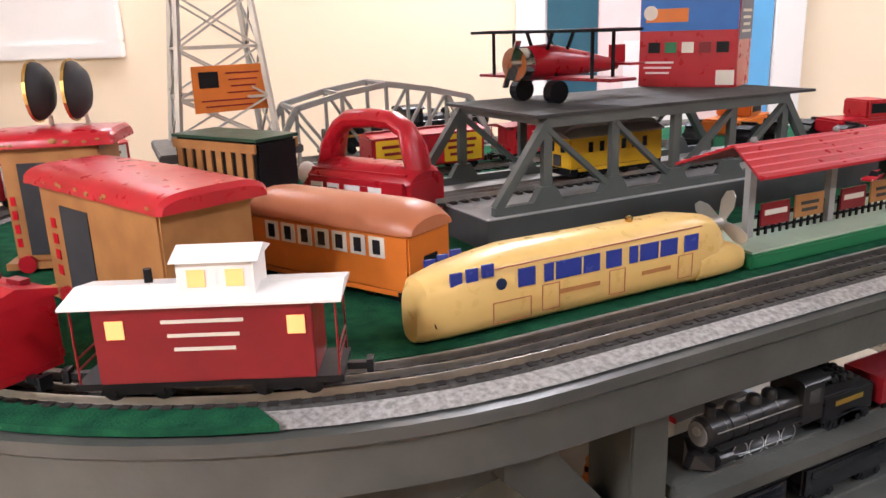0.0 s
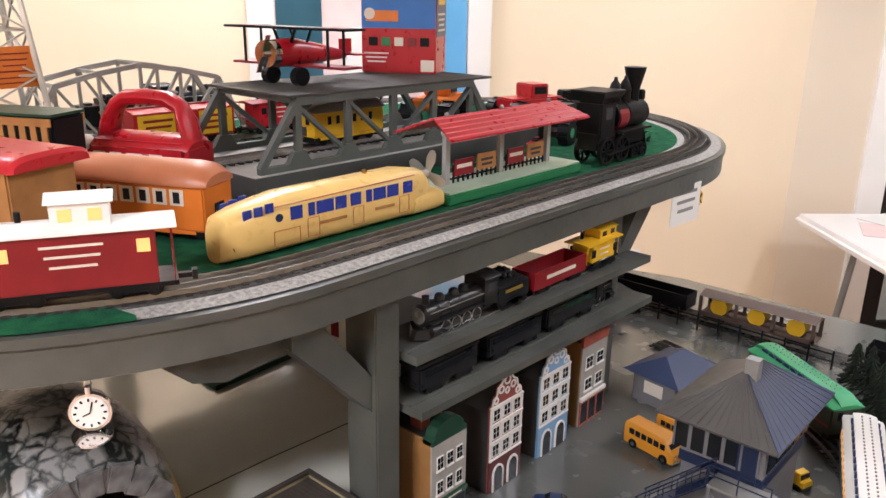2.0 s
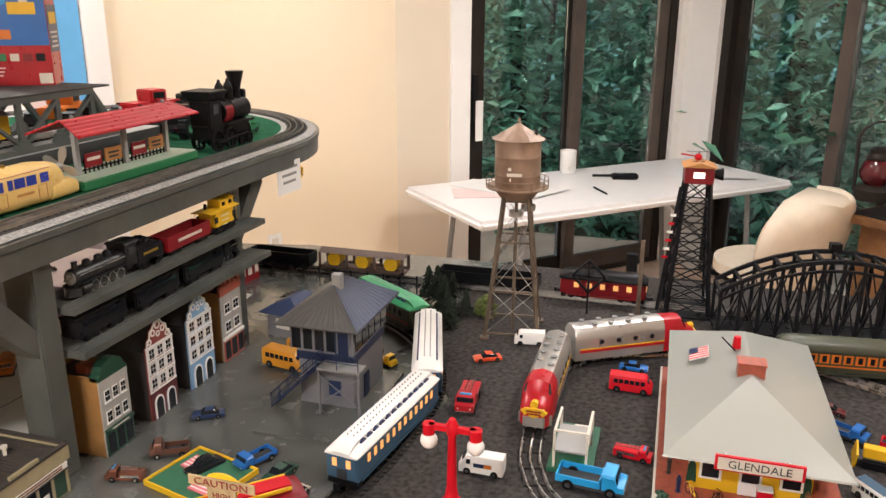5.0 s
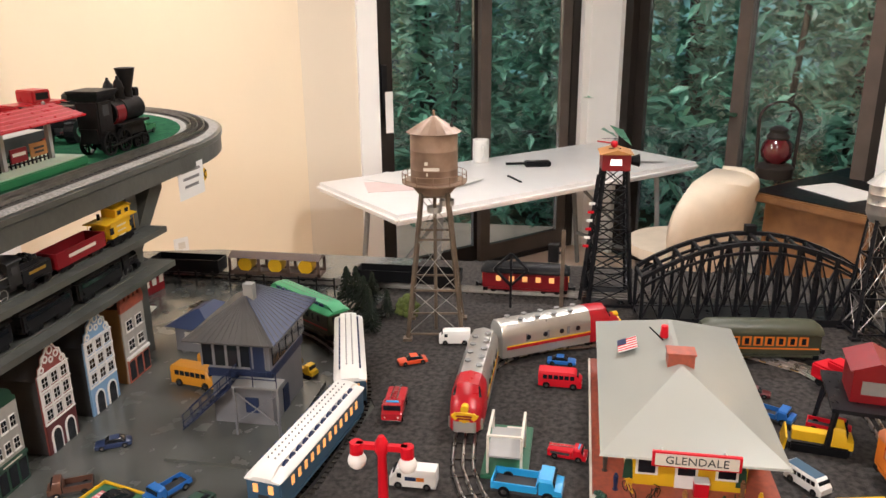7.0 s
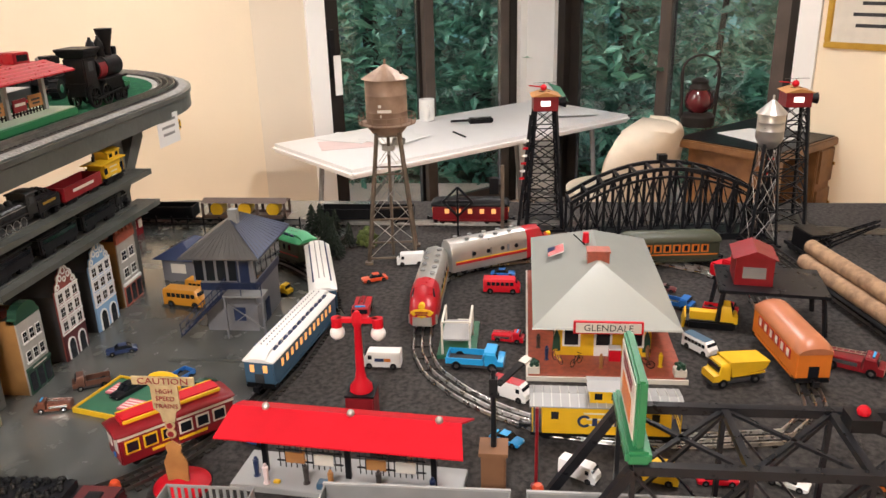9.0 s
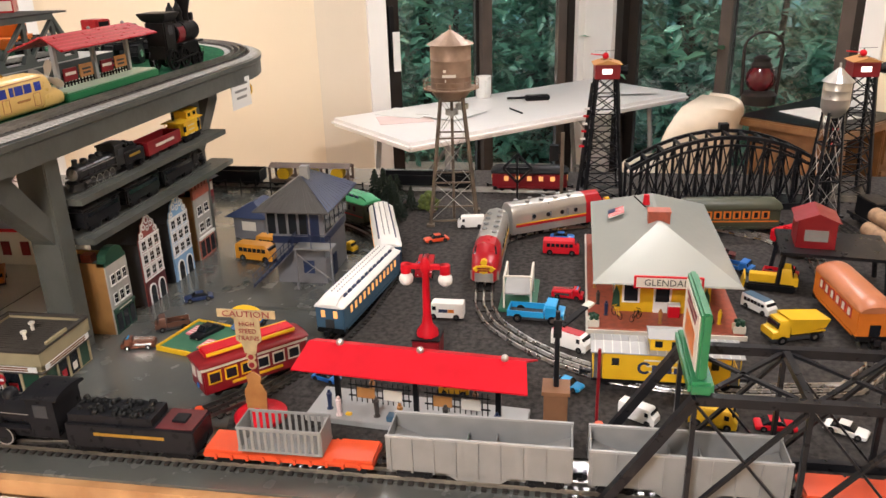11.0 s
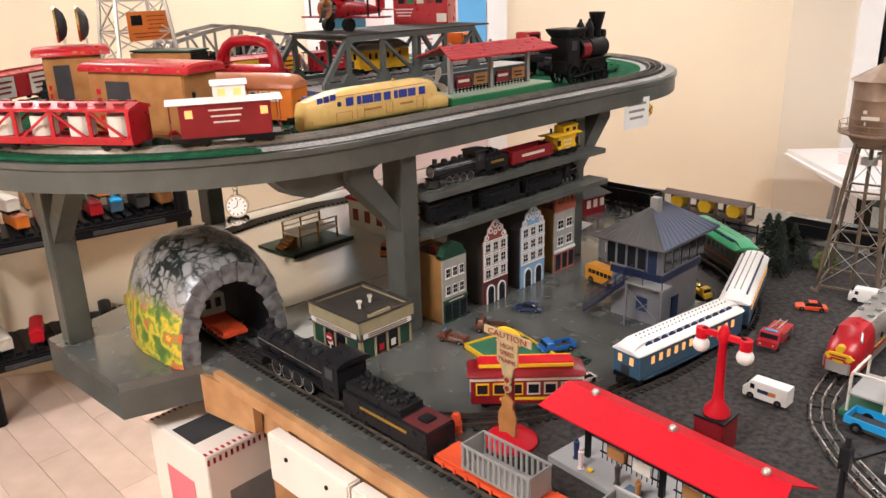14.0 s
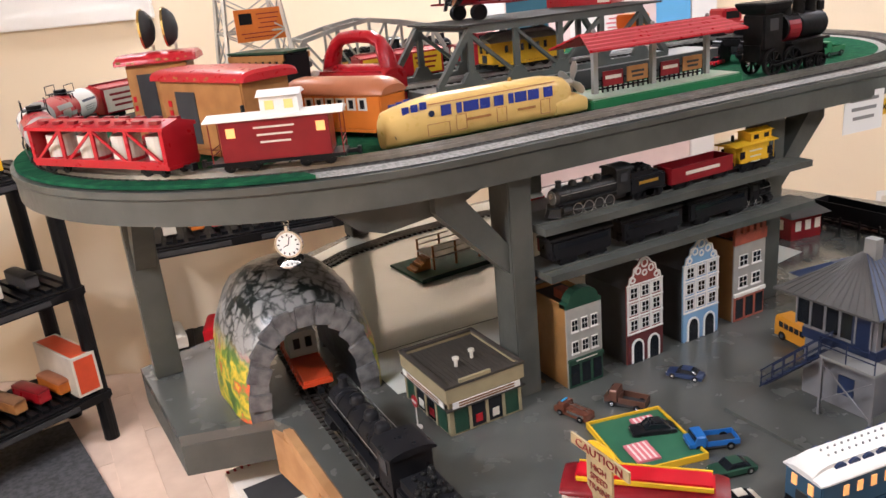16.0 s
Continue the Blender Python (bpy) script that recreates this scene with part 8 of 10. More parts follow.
for i in range(5):
    part("step", box(B(), -0.090 + i * 0.009, -0.02, 0.006, -0.081 + i * 0.009, 0.02, 0.012 + i * 0.0055), TAN, th)
th = thing("white_depot", 0.796, 1.235, DZ + 0.0012, -87, "white model depot with red trimmed roof", "model house")
bd = part("body", box(B(), 0, 0, 0, 0.33, 0.16, 0.085), OFFWHITE, th)
part("roof", box(B(), -0.004, -0.004, 0.0852, 0.334, 0.164, 0.090), GREYPL, th)
part("roof_trim", box(B(), -0.006, -0.006, 0.0855, 0.336, -0.0042, 0.094), BRIGHTRED, th)
part("roof_trim", box(B(), -0.006, -0.004, 0.0855, -0.0042, 0.164, 0.094), BRIGHTRED, th)
for i in range(6):
    part("window", box(B(), 0.02 + i * 0.05, -0.0022, 0.025, 0.042 + i * 0.05, -0.0002, 0.060), DARKRED, bd)
for i in range(3):
    part("window", box(B(), -0.0022, 0.02 + i * 0.05, 0.025, -0.0002, 0.042 + i * 0.05, 0.060), DARKRED, bd)


def fir(x, y, h, seed):
    th = thing("toy_fir_tree", x, y, CZ, 0, "small dark bottle-brush fir tree", "toy tree", "toy fir trees")
    part("trunk", cyl(B(), 0, 0, 0, 0.003, h * 0.3, seg=6), BARK, th)
    q = random.Random(seed)
    bm = B()
    for k in range(9):
        z = h * (0.12 + 0.09 * k)
        r = h * 0.30 * (1 - k / 10)
        for j in range(9):
            a = j * 0.698 + k * 0.5 + q.uniform(-0.2, 0.2)
            rr = r * q.uniform(0.7, 1.15)
            rod(bm, (0, 0, z + h * 0.08), (rr * math.cos(a), rr * math.sin(a), z - h * 0.02), h * 0.022, 4)
    part("crown", bm, FIRM, th)


for i, (x, y, h) in enumerate(((1.20, 0.115, 0.085), (1.25, 0.135, 0.10), (1.30, 0.16, 0.11), (1.34, 0.19, 0.12), (1.29, 0.10, 0.08), (1.38, 0.16, 0.09), (1.36, 0.22, 0.11))):
    fir(x, y, h, i)
th = thing("toy_bush", 1.32, 0.055, CZ, 0, "small mossy green bush", "toy bush")
bm = B()
q = random.Random(8)
for i in range(70):
    a, b = q.uniform(0, 6.28), q.uniform(0.1, 1.5)
    ball(bm, 0.026 * math.cos(a) * math.cos(b), 0.026 * math.sin(a) * math.cos(b), 0.045 * math.sin(b), q.uniform(0.005, 0.009), seg=6)
part("leaves", bm, mat("moss_green", (0.10, 0.13, 0.03), 0.9, var=0.4, scale=60), th)

# rail cars and scenery along the far edge
passenger_car(1.50, -0.22, ZB, 90, 0.22, 0.056, 0.075, DARKRED, BLACK, "dark red model caboose with black roof", 5, WINDOWLIT, "arch", group="far siding cars")
th = thing("crossbuck", 1.12, 0.335, CZ, 20, "tiny wooden railway crossbuck sign", "sign")
part("post", cyl(B(), 0, 0, 0, 0.003, 0.09, seg=8), BRIGHTRED, th)
for s in (-1, 1):
    part("board", bar(B(), (-0.004, -0.024, 0.085 - s * 0.016), (-0.004, 0.024, 0.085 + s * 0.016), 0.010, 0.002), TAN, th)
th = thing("black_gondola", 1.50, 0.09, ZB, 90, "long black open gondola car", "train car", "far siding cars")
part("floor_plate", box(B(), -0.14, -0.026, 0.014, 0.14, 0.026, 0.018), BLACK, th)
for s in (-1, 1):
    part("side", box(B(), -0.14, s * 0.027 - 0.001, 0.014, 0.14, s * 0.027 + 0.001, 0.045), BLACK, th)
    part("end", box(B(), s * 0.139 - 0.001, -0.026, 0.018, s * 0.139 + 0.001, 0.026, 0.045), BLACK, th)
    bogie(th, s * 0.105)
th = thing("diamond_signal", 1.40, -0.19, CZ, 0, "black diamond shaped track signal", "signal")
for a, b in (((0, -0.042, 0.10), (0, 0, 0.142)), ((0, 0, 0.142), (0, 0.042, 0.10)), ((0, 0.042, 0.10), (0, 0, 0.058)), ((0, 0, 0.058), (0, -0.042, 0.10)), ((0, -0.04, 0.10), (0, 0.04, 0.10)), ((0, 0, 0.06), (0, 0, 0.14))):
    part("blade", bar(B(), a, b, 0.006), BLACKSTEEL, th)
part("post", box(B(), -0.003, -0.003, 0, 0.003, 0.003, 0.058), BLACKSTEEL, th)
th = thing("signal_post", 1.42, -0.315, CZ, 0, "brown signal post with black lamp box", "signal")
part("post", box(B(), -0.005, -0.005, 0, 0.005, 0.005, 0.20), RUSTLEG, th)
part("lamp_box", box(B(), -0.012, 0.010, 0.12, 0.008, 0.036, 0.165), BLACK, th)
part("bracket", box(B(), -0.003, 0.0052, 0.14, 0.003, 0.0098, 0.145), BLACK, th)

# gantry house, log car, crane
th = thing("gantry_cabin", 0.87, -0.885, CZ, -8, "red control cabin on black gantry over the track", "gantry")
for x in (-0.06, 0.06):
    for y in (-0.095, 0.095):
        part("leg", bar(B(), (x * 1.1, y * 1.1, 0), (x, y, 0.085), 0.007), BLACKSTEEL, th)
part("platform", box(B(), -0.075, -0.105, 0.0852, 0.075, 0.105, 0.092), BLACKSTEEL, th)
cb = part("cabin", box(B(), -0.040, 0.0, 0.0922, 0.040, 0.075, 0.150), DARKRED, th)
part("cabin_roof", prism(B(), [(-0.006, 0.1502), (0.0375, 0.168), (0.081, 0.1502)], -0.046, 0.046), DARKRED, th)
part("cabin_window", box(B(), -0.0412, 0.015, 0.108, -0.0402, 0.060, 0.132), GREYPL, cb)
th = thing("log_car", 0.93, -1.085, ZB, 11, "flat car loaded with three bark logs", "train car")
part("deck", box(B(), -0.17, -0.028, 0.014, 0.17, 0.028, 0.022), DARKGREY, th)
for s in (-1, 1):
    bogie(th, s * 0.12)
lg = thing("log_load", 0.93, -1.085, ZB + 0.0222, 11, "stack of three rough bark logs", "logs")
for i, (y, z, r) in enumerate(((-0.018, 0.018, 0.018), (0.019, 0.018, 0.018), (0.001, 0.049, 0.018))):
    l = part("log", cyl(B(), -0.175 + 0.01 * i, y, z, r, 0.34, "x", 16), LOG, lg, smooth=True)
    part("cut_end", cyl(B(), -0.1765 + 0.01 * i, y, z, r * 0.86, 0.002, "x", 16), TAN, l)
th = thing("crane_car", 1.20, -1.10, ZB, 12, "black toy crane car with lattice jib", "crane")
part("deck", box(B(), -0.11, -0.028, 0.014, 0.11, 0.028, 0.022), BLACKSTEEL, th)
part("cab", box(B(), -0.01, -0.026, 0.0222, 0.08, 0.026, 0.072), BLACK, th, bevel=0.002)
for s in (-1, 1):
    part("jib_rail", bar(B(), (0.0, s * 0.016, 0.03), (-0.20, s * 0.004, 0.16), 0.004), BLACKSTEEL, th)
    part("jib_rail", bar(B(), (0.0, s * 0.016, 0.055), (-0.20, s * 0.004, 0.17), 0.004), BLACKSTEEL, th)
    bogie(th, s * 0.075)
for i in range(8):
    f = i / 8
    part("jib_lacing", bar(B(), (-0.2 * f, -0.016 + 0.012 * f, 0.03 + 0.13 * f), (-0.2 * (f + 0.1), 0.016 - 0.012 * f, 0.057 + 0.117 * f), 0.002), BLACKSTEEL, th)
th = thing("red_yard_engine", 1.05, -0.855, ZB, 35, "bright red toy yard engine", "locomotive")
part("body", box(B(), -0.045, -0.024, 0.014, 0.045, 0.024, 0.045), BRIGHTRED, th, bevel=0.004)
part("hood", box(B(), -0.040, -0.018, 0.0452, 0.015, 0.018, 0.060), BRIGHTRED, th, bevel=0.003)
part("stack", cyl(B(), -0.03, 0, 0.06, 0.006, 0.012), BRIGHTRED, th)
bogie(th, 0, base=0.05)

# ---- things on the upper deck ----
GZ = UZ + 0.003
# cream rail zeppelin
th = thing("rail_zeppelin", 0.445, 0.665, GZ, 0, "cream tinplate propeller railcar with blue windows", "toy railcar")


def zep_ring(x, w, h, n=16):
    return [(x, w / 2 * math.copysign(abs(math.cos(radians(a))) ** 0.6, math.cos(radians(a))), 0.036 * h / 0.07 + h / 2 * math.copysign(abs(math.sin(radians(a))) ** 0.7, math.sin(radians(a)))) for a in [360 * i / n for i in range(n)]]


bd = part("body", loft(B(), [zep_ring(-0.185, 0.030, 0.044), zep_ring(-0.178, 0.046, 0.054), zep_ring(-0.155, 0.056, 0.060), zep_ring(-0.12, 0.058, 0.066), zep_ring(-0.09, 0.058, 0.070), zep_ring(0.11, 0.058, 0.070), zep_ring(0.145, 0.050, 0.064), zep_ring(0.16, 0.034, 0.052)]), CREAMY, th, smooth=True)
part("tail_fairing", loft(B(), [zep_ring(0.12, 0.056, 0.040), zep_ring(0.17, 0.050, 0.036), zep_ring(0.195, 0.030, 0.026)]), CREAMY, th, smooth=True)
for s in (-1, 1):
    for x0, x1 in ((-0.095, -0.078), (-0.068, -0.008), (0.0, 0.017), (0.027, 0.085), (0.095, 0.112)):
        part("window", box(B(), x0, s * 0.0290 - 0.0008, 0.040, x1, s * 0.0290 + 0.0008, 0.056), BLUEWIN, bd)
    bars(TAN, bd, -0.03, s * 0.0295, 0.026, 0.045, 1, 0.01, 0.004)
    bars(TAN, bd, 0.06, s * 0.0295, 0.026, 0.035, 1, 0.01, 0.004)
    part("badge", cyl(B(), -0.112, s * 0.0292 - 0.0008, 0.046, 0.005, 0.0016, "y", 12), NAVY, bd)
    for i in range(3):
        part("nose_window", box(B(), -0.158 + i * 0.014, s * (0.0235 + i * 0.002) - 0.0012, 0.050 + i * 0.002, -0.147 + i * 0.014, s * (0.0235 + i * 0.002) + 0.0012, 0.061 + i * 0.002), BLUEWIN, bd)
part("roof_knob", ball(B(), 0.05, 0, 0.073, 0.004), BRASS, th)
for s_ in (-1, 1):
    for x0, x1, z0, z1 in ((-0.120, -0.082, 0.012, 0.030), (-0.070, -0.052, 0.014, 0.037), (0.004, 0.022, 0.014, 0.037), (0.088, 0.106, 0.014, 0.037)):
        bm = B()
        for p, q in (((x0, z0), (x1, z0)), ((x1, z0), (x1, z1)), ((x1, z1), (x0, z1)), ((x0, z1), (x0, z0))):
            bar(bm, (p[0], s_ * 0.0291, p[1]), (q[0], s_ * 0.0291, q[1]), 0.0007)
        part("door_line", bm, TERRA, bd)
    part("belt_line", bar(B(), (-0.118, s_ * 0.0292, 0.060), (0.118, s_ * 0.0270, 0.062), 0.0012), TERRA, bd)
    for k_ in (-0.058, -0.028, 0.037, 0.062):
        part("window_bar", box(B(), k_ - 0.0008, s_ * 0.0300 - 0.0004, 0.040, k_ + 0.0008, s_ * 0.0300 + 0.0004, 0.056), CREAMY, bd)
    part("nose_lamp", cyl(B(), -0.168, s_ * 0.0225 - 0.001, 0.020, 0.0055, 0.002, "y", 14), CHROME, th)
pr = part("propeller_hub", cyl(B(), 0.158, 0, 0.052, 0.006, 0.018, "x", 12), SILVER, th)
for a in (20, 110, 200, 290):
    part("blade", prism(B(), [(-0.003, 0.0), (0.003, 0.0), (0.0085, 0.022), (0.006, 0.034), (0.0, 0.038), (-0.006, 0.034), (-0.0085, 0.022)], 0.172, 0.174), SILVER, pr, m=Matrix.Translation((0, 0, 0.052)) @ Matrix.Rotation(radians(a), 4, "X"))

# station shelter with red roof on green base
th = thing("waiting_shelter", 0.825, 0.692, GZ, 0, "red roofed waiting shelter on green platform", "shelter")
part("base", box(B(), -0.180, -0.048, 0, 0.180, 0.055, 0.016), GREEN, th, bevel=0.002)
part("floor_plate", box(B(), -0.176, -0.044, 0.0162, 0.176, 0.051, 0.019), MINT, th)
for s in (-1, 1):
    rs = part("roof_slope", loft(B(), [[(-0.19, s * 0.058, 0.098), (0.18, s * 0.058, 0.098), (0.16, 0, 0.122), (-0.165, 0, 0.122)], [(-0.19, s * 0.058, 0.101), (0.18, s * 0.058, 0.101), (0.16, 0, 0.125), (-0.165, 0, 0.125)]]), RED, th)
    for i in range(5):
        f = (i + 0.5) / 5
        part("roof_seam", bar(B(), (-0.19 + 0.025 * f, s * 0.058 * (1 - f), 0.1015 + 0.024 * f), (0.18 - 0.02 * f, s * 0.058 * (1 - f), 0.1015 + 0.024 * f), 0.0015), PINK, rs)
for x in (-0.135, 0.0, 0.135):
    part("post", box(B(), x - 0.005, -0.004, 0.0192, x + 0.005, 0.004, 0.121), LIGHTGREY, th)
    part("roof_knob", ball(B(), x, 0, 0.127, 0.004), GREYPL, th)
for x0 in (-0.125, 0.010):
    part("fence_rail", box(B(), x0, -0.0008, 0.024, x0 + 0.115, 0.002, 0.027), BLACK, th)
    part("fence_rail", box(B(), x0, -0.0008, 0.040, x0 + 0.115, 0.002, 0.043), BLACK, th)
    for i in range(10):
        part("picket", box(B(), x0 + 0.004 + i * 0.0118, -0.003, 0.0192, x0 + 0.007 + i * 0.0118, -0.001, 0.048), BLACK, th)
    part("poster", box(B(), x0 + 0.005, -0.0055, 0.030, x0 + 0.050, -0.0032, 0.056), DARKRED, th)
    part("poster", box(B(), x0 + 0.060, -0.0055, 0.032, x0 + 0.108, -0.0032, 0.058), TAN, th)
    bars(OFFWHITE, th, x0 + 0.0275, -0.0058, 0.042, 0.036, 1, 0.01, 0.006)
    bars(DARKGREY, th, x0 + 0.084, -0.0058, 0.046, 0.03, 2, 0.008, 0.004)

# black cast iron locomotive
th = thing("cast_iron_locomotive", 1.145, 0.668, GZ, 0, "old black cast iron toy locomotive with red panels", "locomotive")
part("boiler", cyl(B(), -0.02, 0, 0.085, 0.026, 0.115, "x", 20), BLACKIRON, th, smooth=True)
part("smokebox", cyl(B(), 0.0952, 0, 0.085, 0.022, 0.006, "x", 20), BLACKIRON, th)
part("boiler_band", cyl(B(), 0.02, 0, 0.085, 0.0275, 0.004, "x", 20), BLACKIRON, th)
part("red_panel", cyl(B(), -0.015, 0, 0.083, 0.0270, 0.032, "x", 20), DARKRED, th, "worn red boiler panel")
cb = part("cab", box(B(), -0.088, -0.026, 0.050, -0.034, 0.026, 0.118), BLACKIRON, th, bevel=0.003)
part("cab_window", box(B(), -0.072, -0.0272, 0.086, -0.050, -0.0262, 0.108), DARKGREY, cb)
part("cab_roof", loft(B(), [[(x_, y_, z_) for x_, y_ in ((-0.088 - q, -0.026 - q), (-0.034 + q, -0.026 - q), (-0.034 + q, 0.026 + q), (-0.088 - q, 0.026 + q))] for q, z_ in ((0.0, 0.1182), (0.006, 0.126), (0.011, 0.136), (0.010, 0.139))]), BLACKIRON, th)
part("bell", loft(B(), [[(-0.020 + r * math.cos(radians(a)), r * math.sin(radians(a)), z) for a in range(0, 360, 30)] for r, z in ((0.006, 0.112), (0.0085, 0.120), (0.006, 0.130), (0.002, 0.134))]), BLACKIRON, th, smooth=True)
for i in range(6):
    part("pilot_slat", bar(B(), (0.094, -0.024 + i * 0.0096, 0.006), (0.104, (-0.024 + i * 0.0096) * 0.4, 0.044), 0.003), BLACKIRON, th)
part("headlamp_box", box(B(), 0.086, -0.010, 0.1075, 0.104, 0.010, 0.128), BLACKIRON, th, bevel=0.002)
part("smokestack", loft(B(), [[(0.072 + r * math.cos(radians(a)), r * math.sin(radians(a)), z) for a in range(0, 360, 18)] for r, z in ((0.012, 0.105), (0.011, 0.128), (0.014, 0.140), (0.021, 0.168), (0.022, 0.173), (0.016, 0.1735))]), BLACKIRON, th, smooth=True)
for x, k in ((0.038, 1.0), (0.0, 1.0)):
    part("dome", loft(B(), [[(x + r * math.cos(radians(a)), r * math.sin(radians(a)), z) for a in range(0, 360, 24)] for r, z in ((0.013, 0.106), (0.011, 0.125), (0.013, 0.130), (0.009, 0.145), (0.004, 0.152), (0.003, 0.158))]), BLACKIRON, th, smooth=True)
part("frame", box(B(), -0.090, -0.020, 0.030, 0.092, 0.020, 0.060), BLACKIRON, th)
part("pilot", loft(B(), [[(0.092, -0.028, 0.004), (0.092, 0.028, 0.004), (0.092, 0.022, 0.045), (0.092, -0.022, 0.045)], [(0.118, -0.006, 0.004), (0.118, 0.006, 0.004), (0.100, 0.006, 0.04), (0.100, -0.006, 0.04)]]), BLACKIRON, th)
for s in (-1, 1):
    for x, r in ((-0.060, 0.026), (-0.004, 0.026), (0.045, 0.014), (0.078, 0.014)):
        w = part("wheel_rim", loft(B(), [[(x + rr * math.cos(radians(a)), s * yy, r + rr * math.sin(radians(a))) for a in range(0, 360, 18)] for rr, yy in ((r, 0.022), (r, 0.029), (r * 0.8, 0.029), (r * 0.8, 0.022))], True, False), BLACKIRON, th, smooth=True)
        for i in range(8):
            a = radians(45 * i)
            part("spoke", bar(B(), (x, s * 0.0255, r), (x + r * 0.85 * math.cos(a), s * 0.0255, r + r * 0.85 * math.sin(a)), 0.003), BLACKIRON, w)
    part("side_rod", bar(B(), (-0.065, s * 0.032, 0.020), (0.062, s * 0.032, 0.030), 0.006, 0.003), BLACKIRON, th)
    part("running_board", box(B(), -0.022, s * 0.030 - 0.006, 0.056, 0.090, s * 0.030 + 0.006, 0.061), BLACKIRON, th)

# girder bridge, its plinth and what stands on it
BX0, BX1, BY0, BY1 = 0.47, 1.03, 0.870, 1.075
th = thing("bridge_plinth", 0, 0, 0, 0, "long dark grey plinth under the girder bridge", "plinth")
part("block", box(B(), 0.455, BY0 - 0.012, GZ, 1.17, BY1 + 0.012, UZ + 0.040), mat("dark_grey_plinth", (0.055, 0.058, 0.056), 0.6, var=0.2, scale=20), th)
part("deck_board", box(B(), 0.455, BY0 - 0.012, UZ + 0.0402, 1.17, BY1 + 0.012, UZ + 0.0415), LIGHTGREY, th)
th = thing("girder_bridge", 0, 0, 0, 0, "grey green steel truss bridge on the upper deck", "model bridge")
zb, zt = UZ + 0.0418, UZ + 0.152
for y in (BY0, BY1):
    n = 5
    xs = [BX0 + 0.075 + (BX1 - BX0 - 0.15) * i / (n - 1) for i in range(n)]
    part("bottom_chord", box(B(), BX0, y - 0.005, zb, BX1, y + 0.005, zb + 0.010), BRIDGEGREY, th)
    part("top_chord", box(B(), xs[0] - 0.004, y - 0.006, zt - 0.012, xs[-1] + 0.004, y + 0.006, zt), BRIDGEGREY, th)
    part("end_post", bar(B(), (BX0 + 0.004, y, zb + 0.008), (xs[0], y, zt - 0.006), 0.011), BRIDGEGREY, th)
    part("end_post", bar(B(), (BX1 - 0.004, y, zb + 0.008), (xs[-1], y, zt - 0.006), 0.011), BRIDGEGREY, th)
    for i, x in enumerate(xs):
        part("vertical", box(B(), x - 0.006, y - 0.004, zb + 0.010, x + 0.006, y + 0.004, zt - 0.012), BRIDGEGREY, th)
        part("gusset", prism(B(), [(x - 0.022, zb + 0.010), (x + 0.022, zb + 0.010), (x + 0.010, zb + 0.028), (x - 0.010, zb + 0.028)], y - 0.0055, y + 0.0055, "xz"), BRIDGEGREY, th)
        if i < n - 1:
            a, b = (zt - 0.014, zb + 0.012) if i < (n - 1) / 2 else (zb + 0.012, zt - 0.014)
            part("diagonal", bar(B(), (x, y, a), (xs[i + 1], y, b), 0.010, 0.006), BRIDGEGREY, th)
part("top_plate", box(B(), xs[0] - 0.02, BY0 - 0.008, zt + 0.0002, BX1 - 0.02, BY1 + 0.008, zt + 0.004), mat("dark_roof_felt", (0.05, 0.048, 0.045), 0.8, var=0.4, scale=40, bump=0.4), th)
for x in xs:
    part("cross_beam", bar(B(), (x, BY0 + 0.006, zt - 0.006), (x, BY1 - 0.006, zt - 0.006), 0.008), BRIDGEGREY, th)
passenger_car(0.725, 0.98, UZ + 0.0505, 0, 0.165, 0.055, 0.078, YELLOW, GREYPL, "yellow tinplate streetcar with grey roof", 6, DARKWIN, group="streetcars", vents=False)

# biplane
PZ = zt + 0.0042
th = thing("toy_biplane", 0.66, 1.0, PZ, 188, "red and black toy biplane with silver engine", "toy plane")
th.scale = (1.12, 1.12, 1.0)
part("fuselage", loft(B(), [[(x, w * math.cos(radians(a)), z + h * math.sin(radians(a))) for a in range(0, 360, 30)] for x, w, h, z in ((0.060, 0.020, 0.022, 0.052), (0.02, 0.021, 0.024, 0.052), (-0.04, 0.014, 0.016, 0.048), (-0.10, 0.005, 0.007, 0.042))]), RED, th, smooth=True)
part("engine", cyl(B(), 0.0602, 0, 0.052, 0.022, 0.014, "x", 16), CHROME, th)
part("propeller", bar(B(), (0.078, -0.012, 0.022), (0.078, 0.012, 0.082), 0.008, 0.002), CHROME, th)
part("spinner", cyl(B(), 0.074, 0, 0.052, 0.005, 0.008, "x", 10), CHROME, th)
part("upper_wing", box(B(), -0.005, -0.125, 0.090, 0.042, 0.125, 0.094), BLACK, th, bevel=0.0015)
part("lower_wing", box(B(), -0.008, -0.115, 0.030, 0.036, 0.115, 0.034), DARKRED, th, bevel=0.0015)
for s in (-1, 1):
    part("wing_panel", box(B(), 0.0, s * 0.085 - 0.02, 0.0942, 0.035, s * 0.085 + 0.02, 0.0946), DARKRED, th)
    for x in (0.0, 0.034):
        part("strut", bar(B(), (x, s * 0.085, 0.034), (x, s * 0.085, 0.090), 0.003), BLACK, th)
        part("cabane", bar(B(), (x, s * 0.012, 0.068), (x, s * 0.022, 0.090), 0.003), BLACK, th)
    part("wheel", cyl(B(), 0.036, s * 0.030 - 0.006, 0.015, 0.015, 0.012, "y", 16), BLACK, th)
    part("wheel_strut", bar(B(), (0.036, s * 0.030, 0.015), (0.020, s * 0.014, 0.038), 0.004), BLACK, th)
part("tailplane", box(B(), -0.115, -0.035, 0.042, -0.090, 0.035, 0.045), RED, th)
part("fin", box(B(), -0.115, -0.002, 0.0452, -0.088, 0.002, 0.070), RED, th)

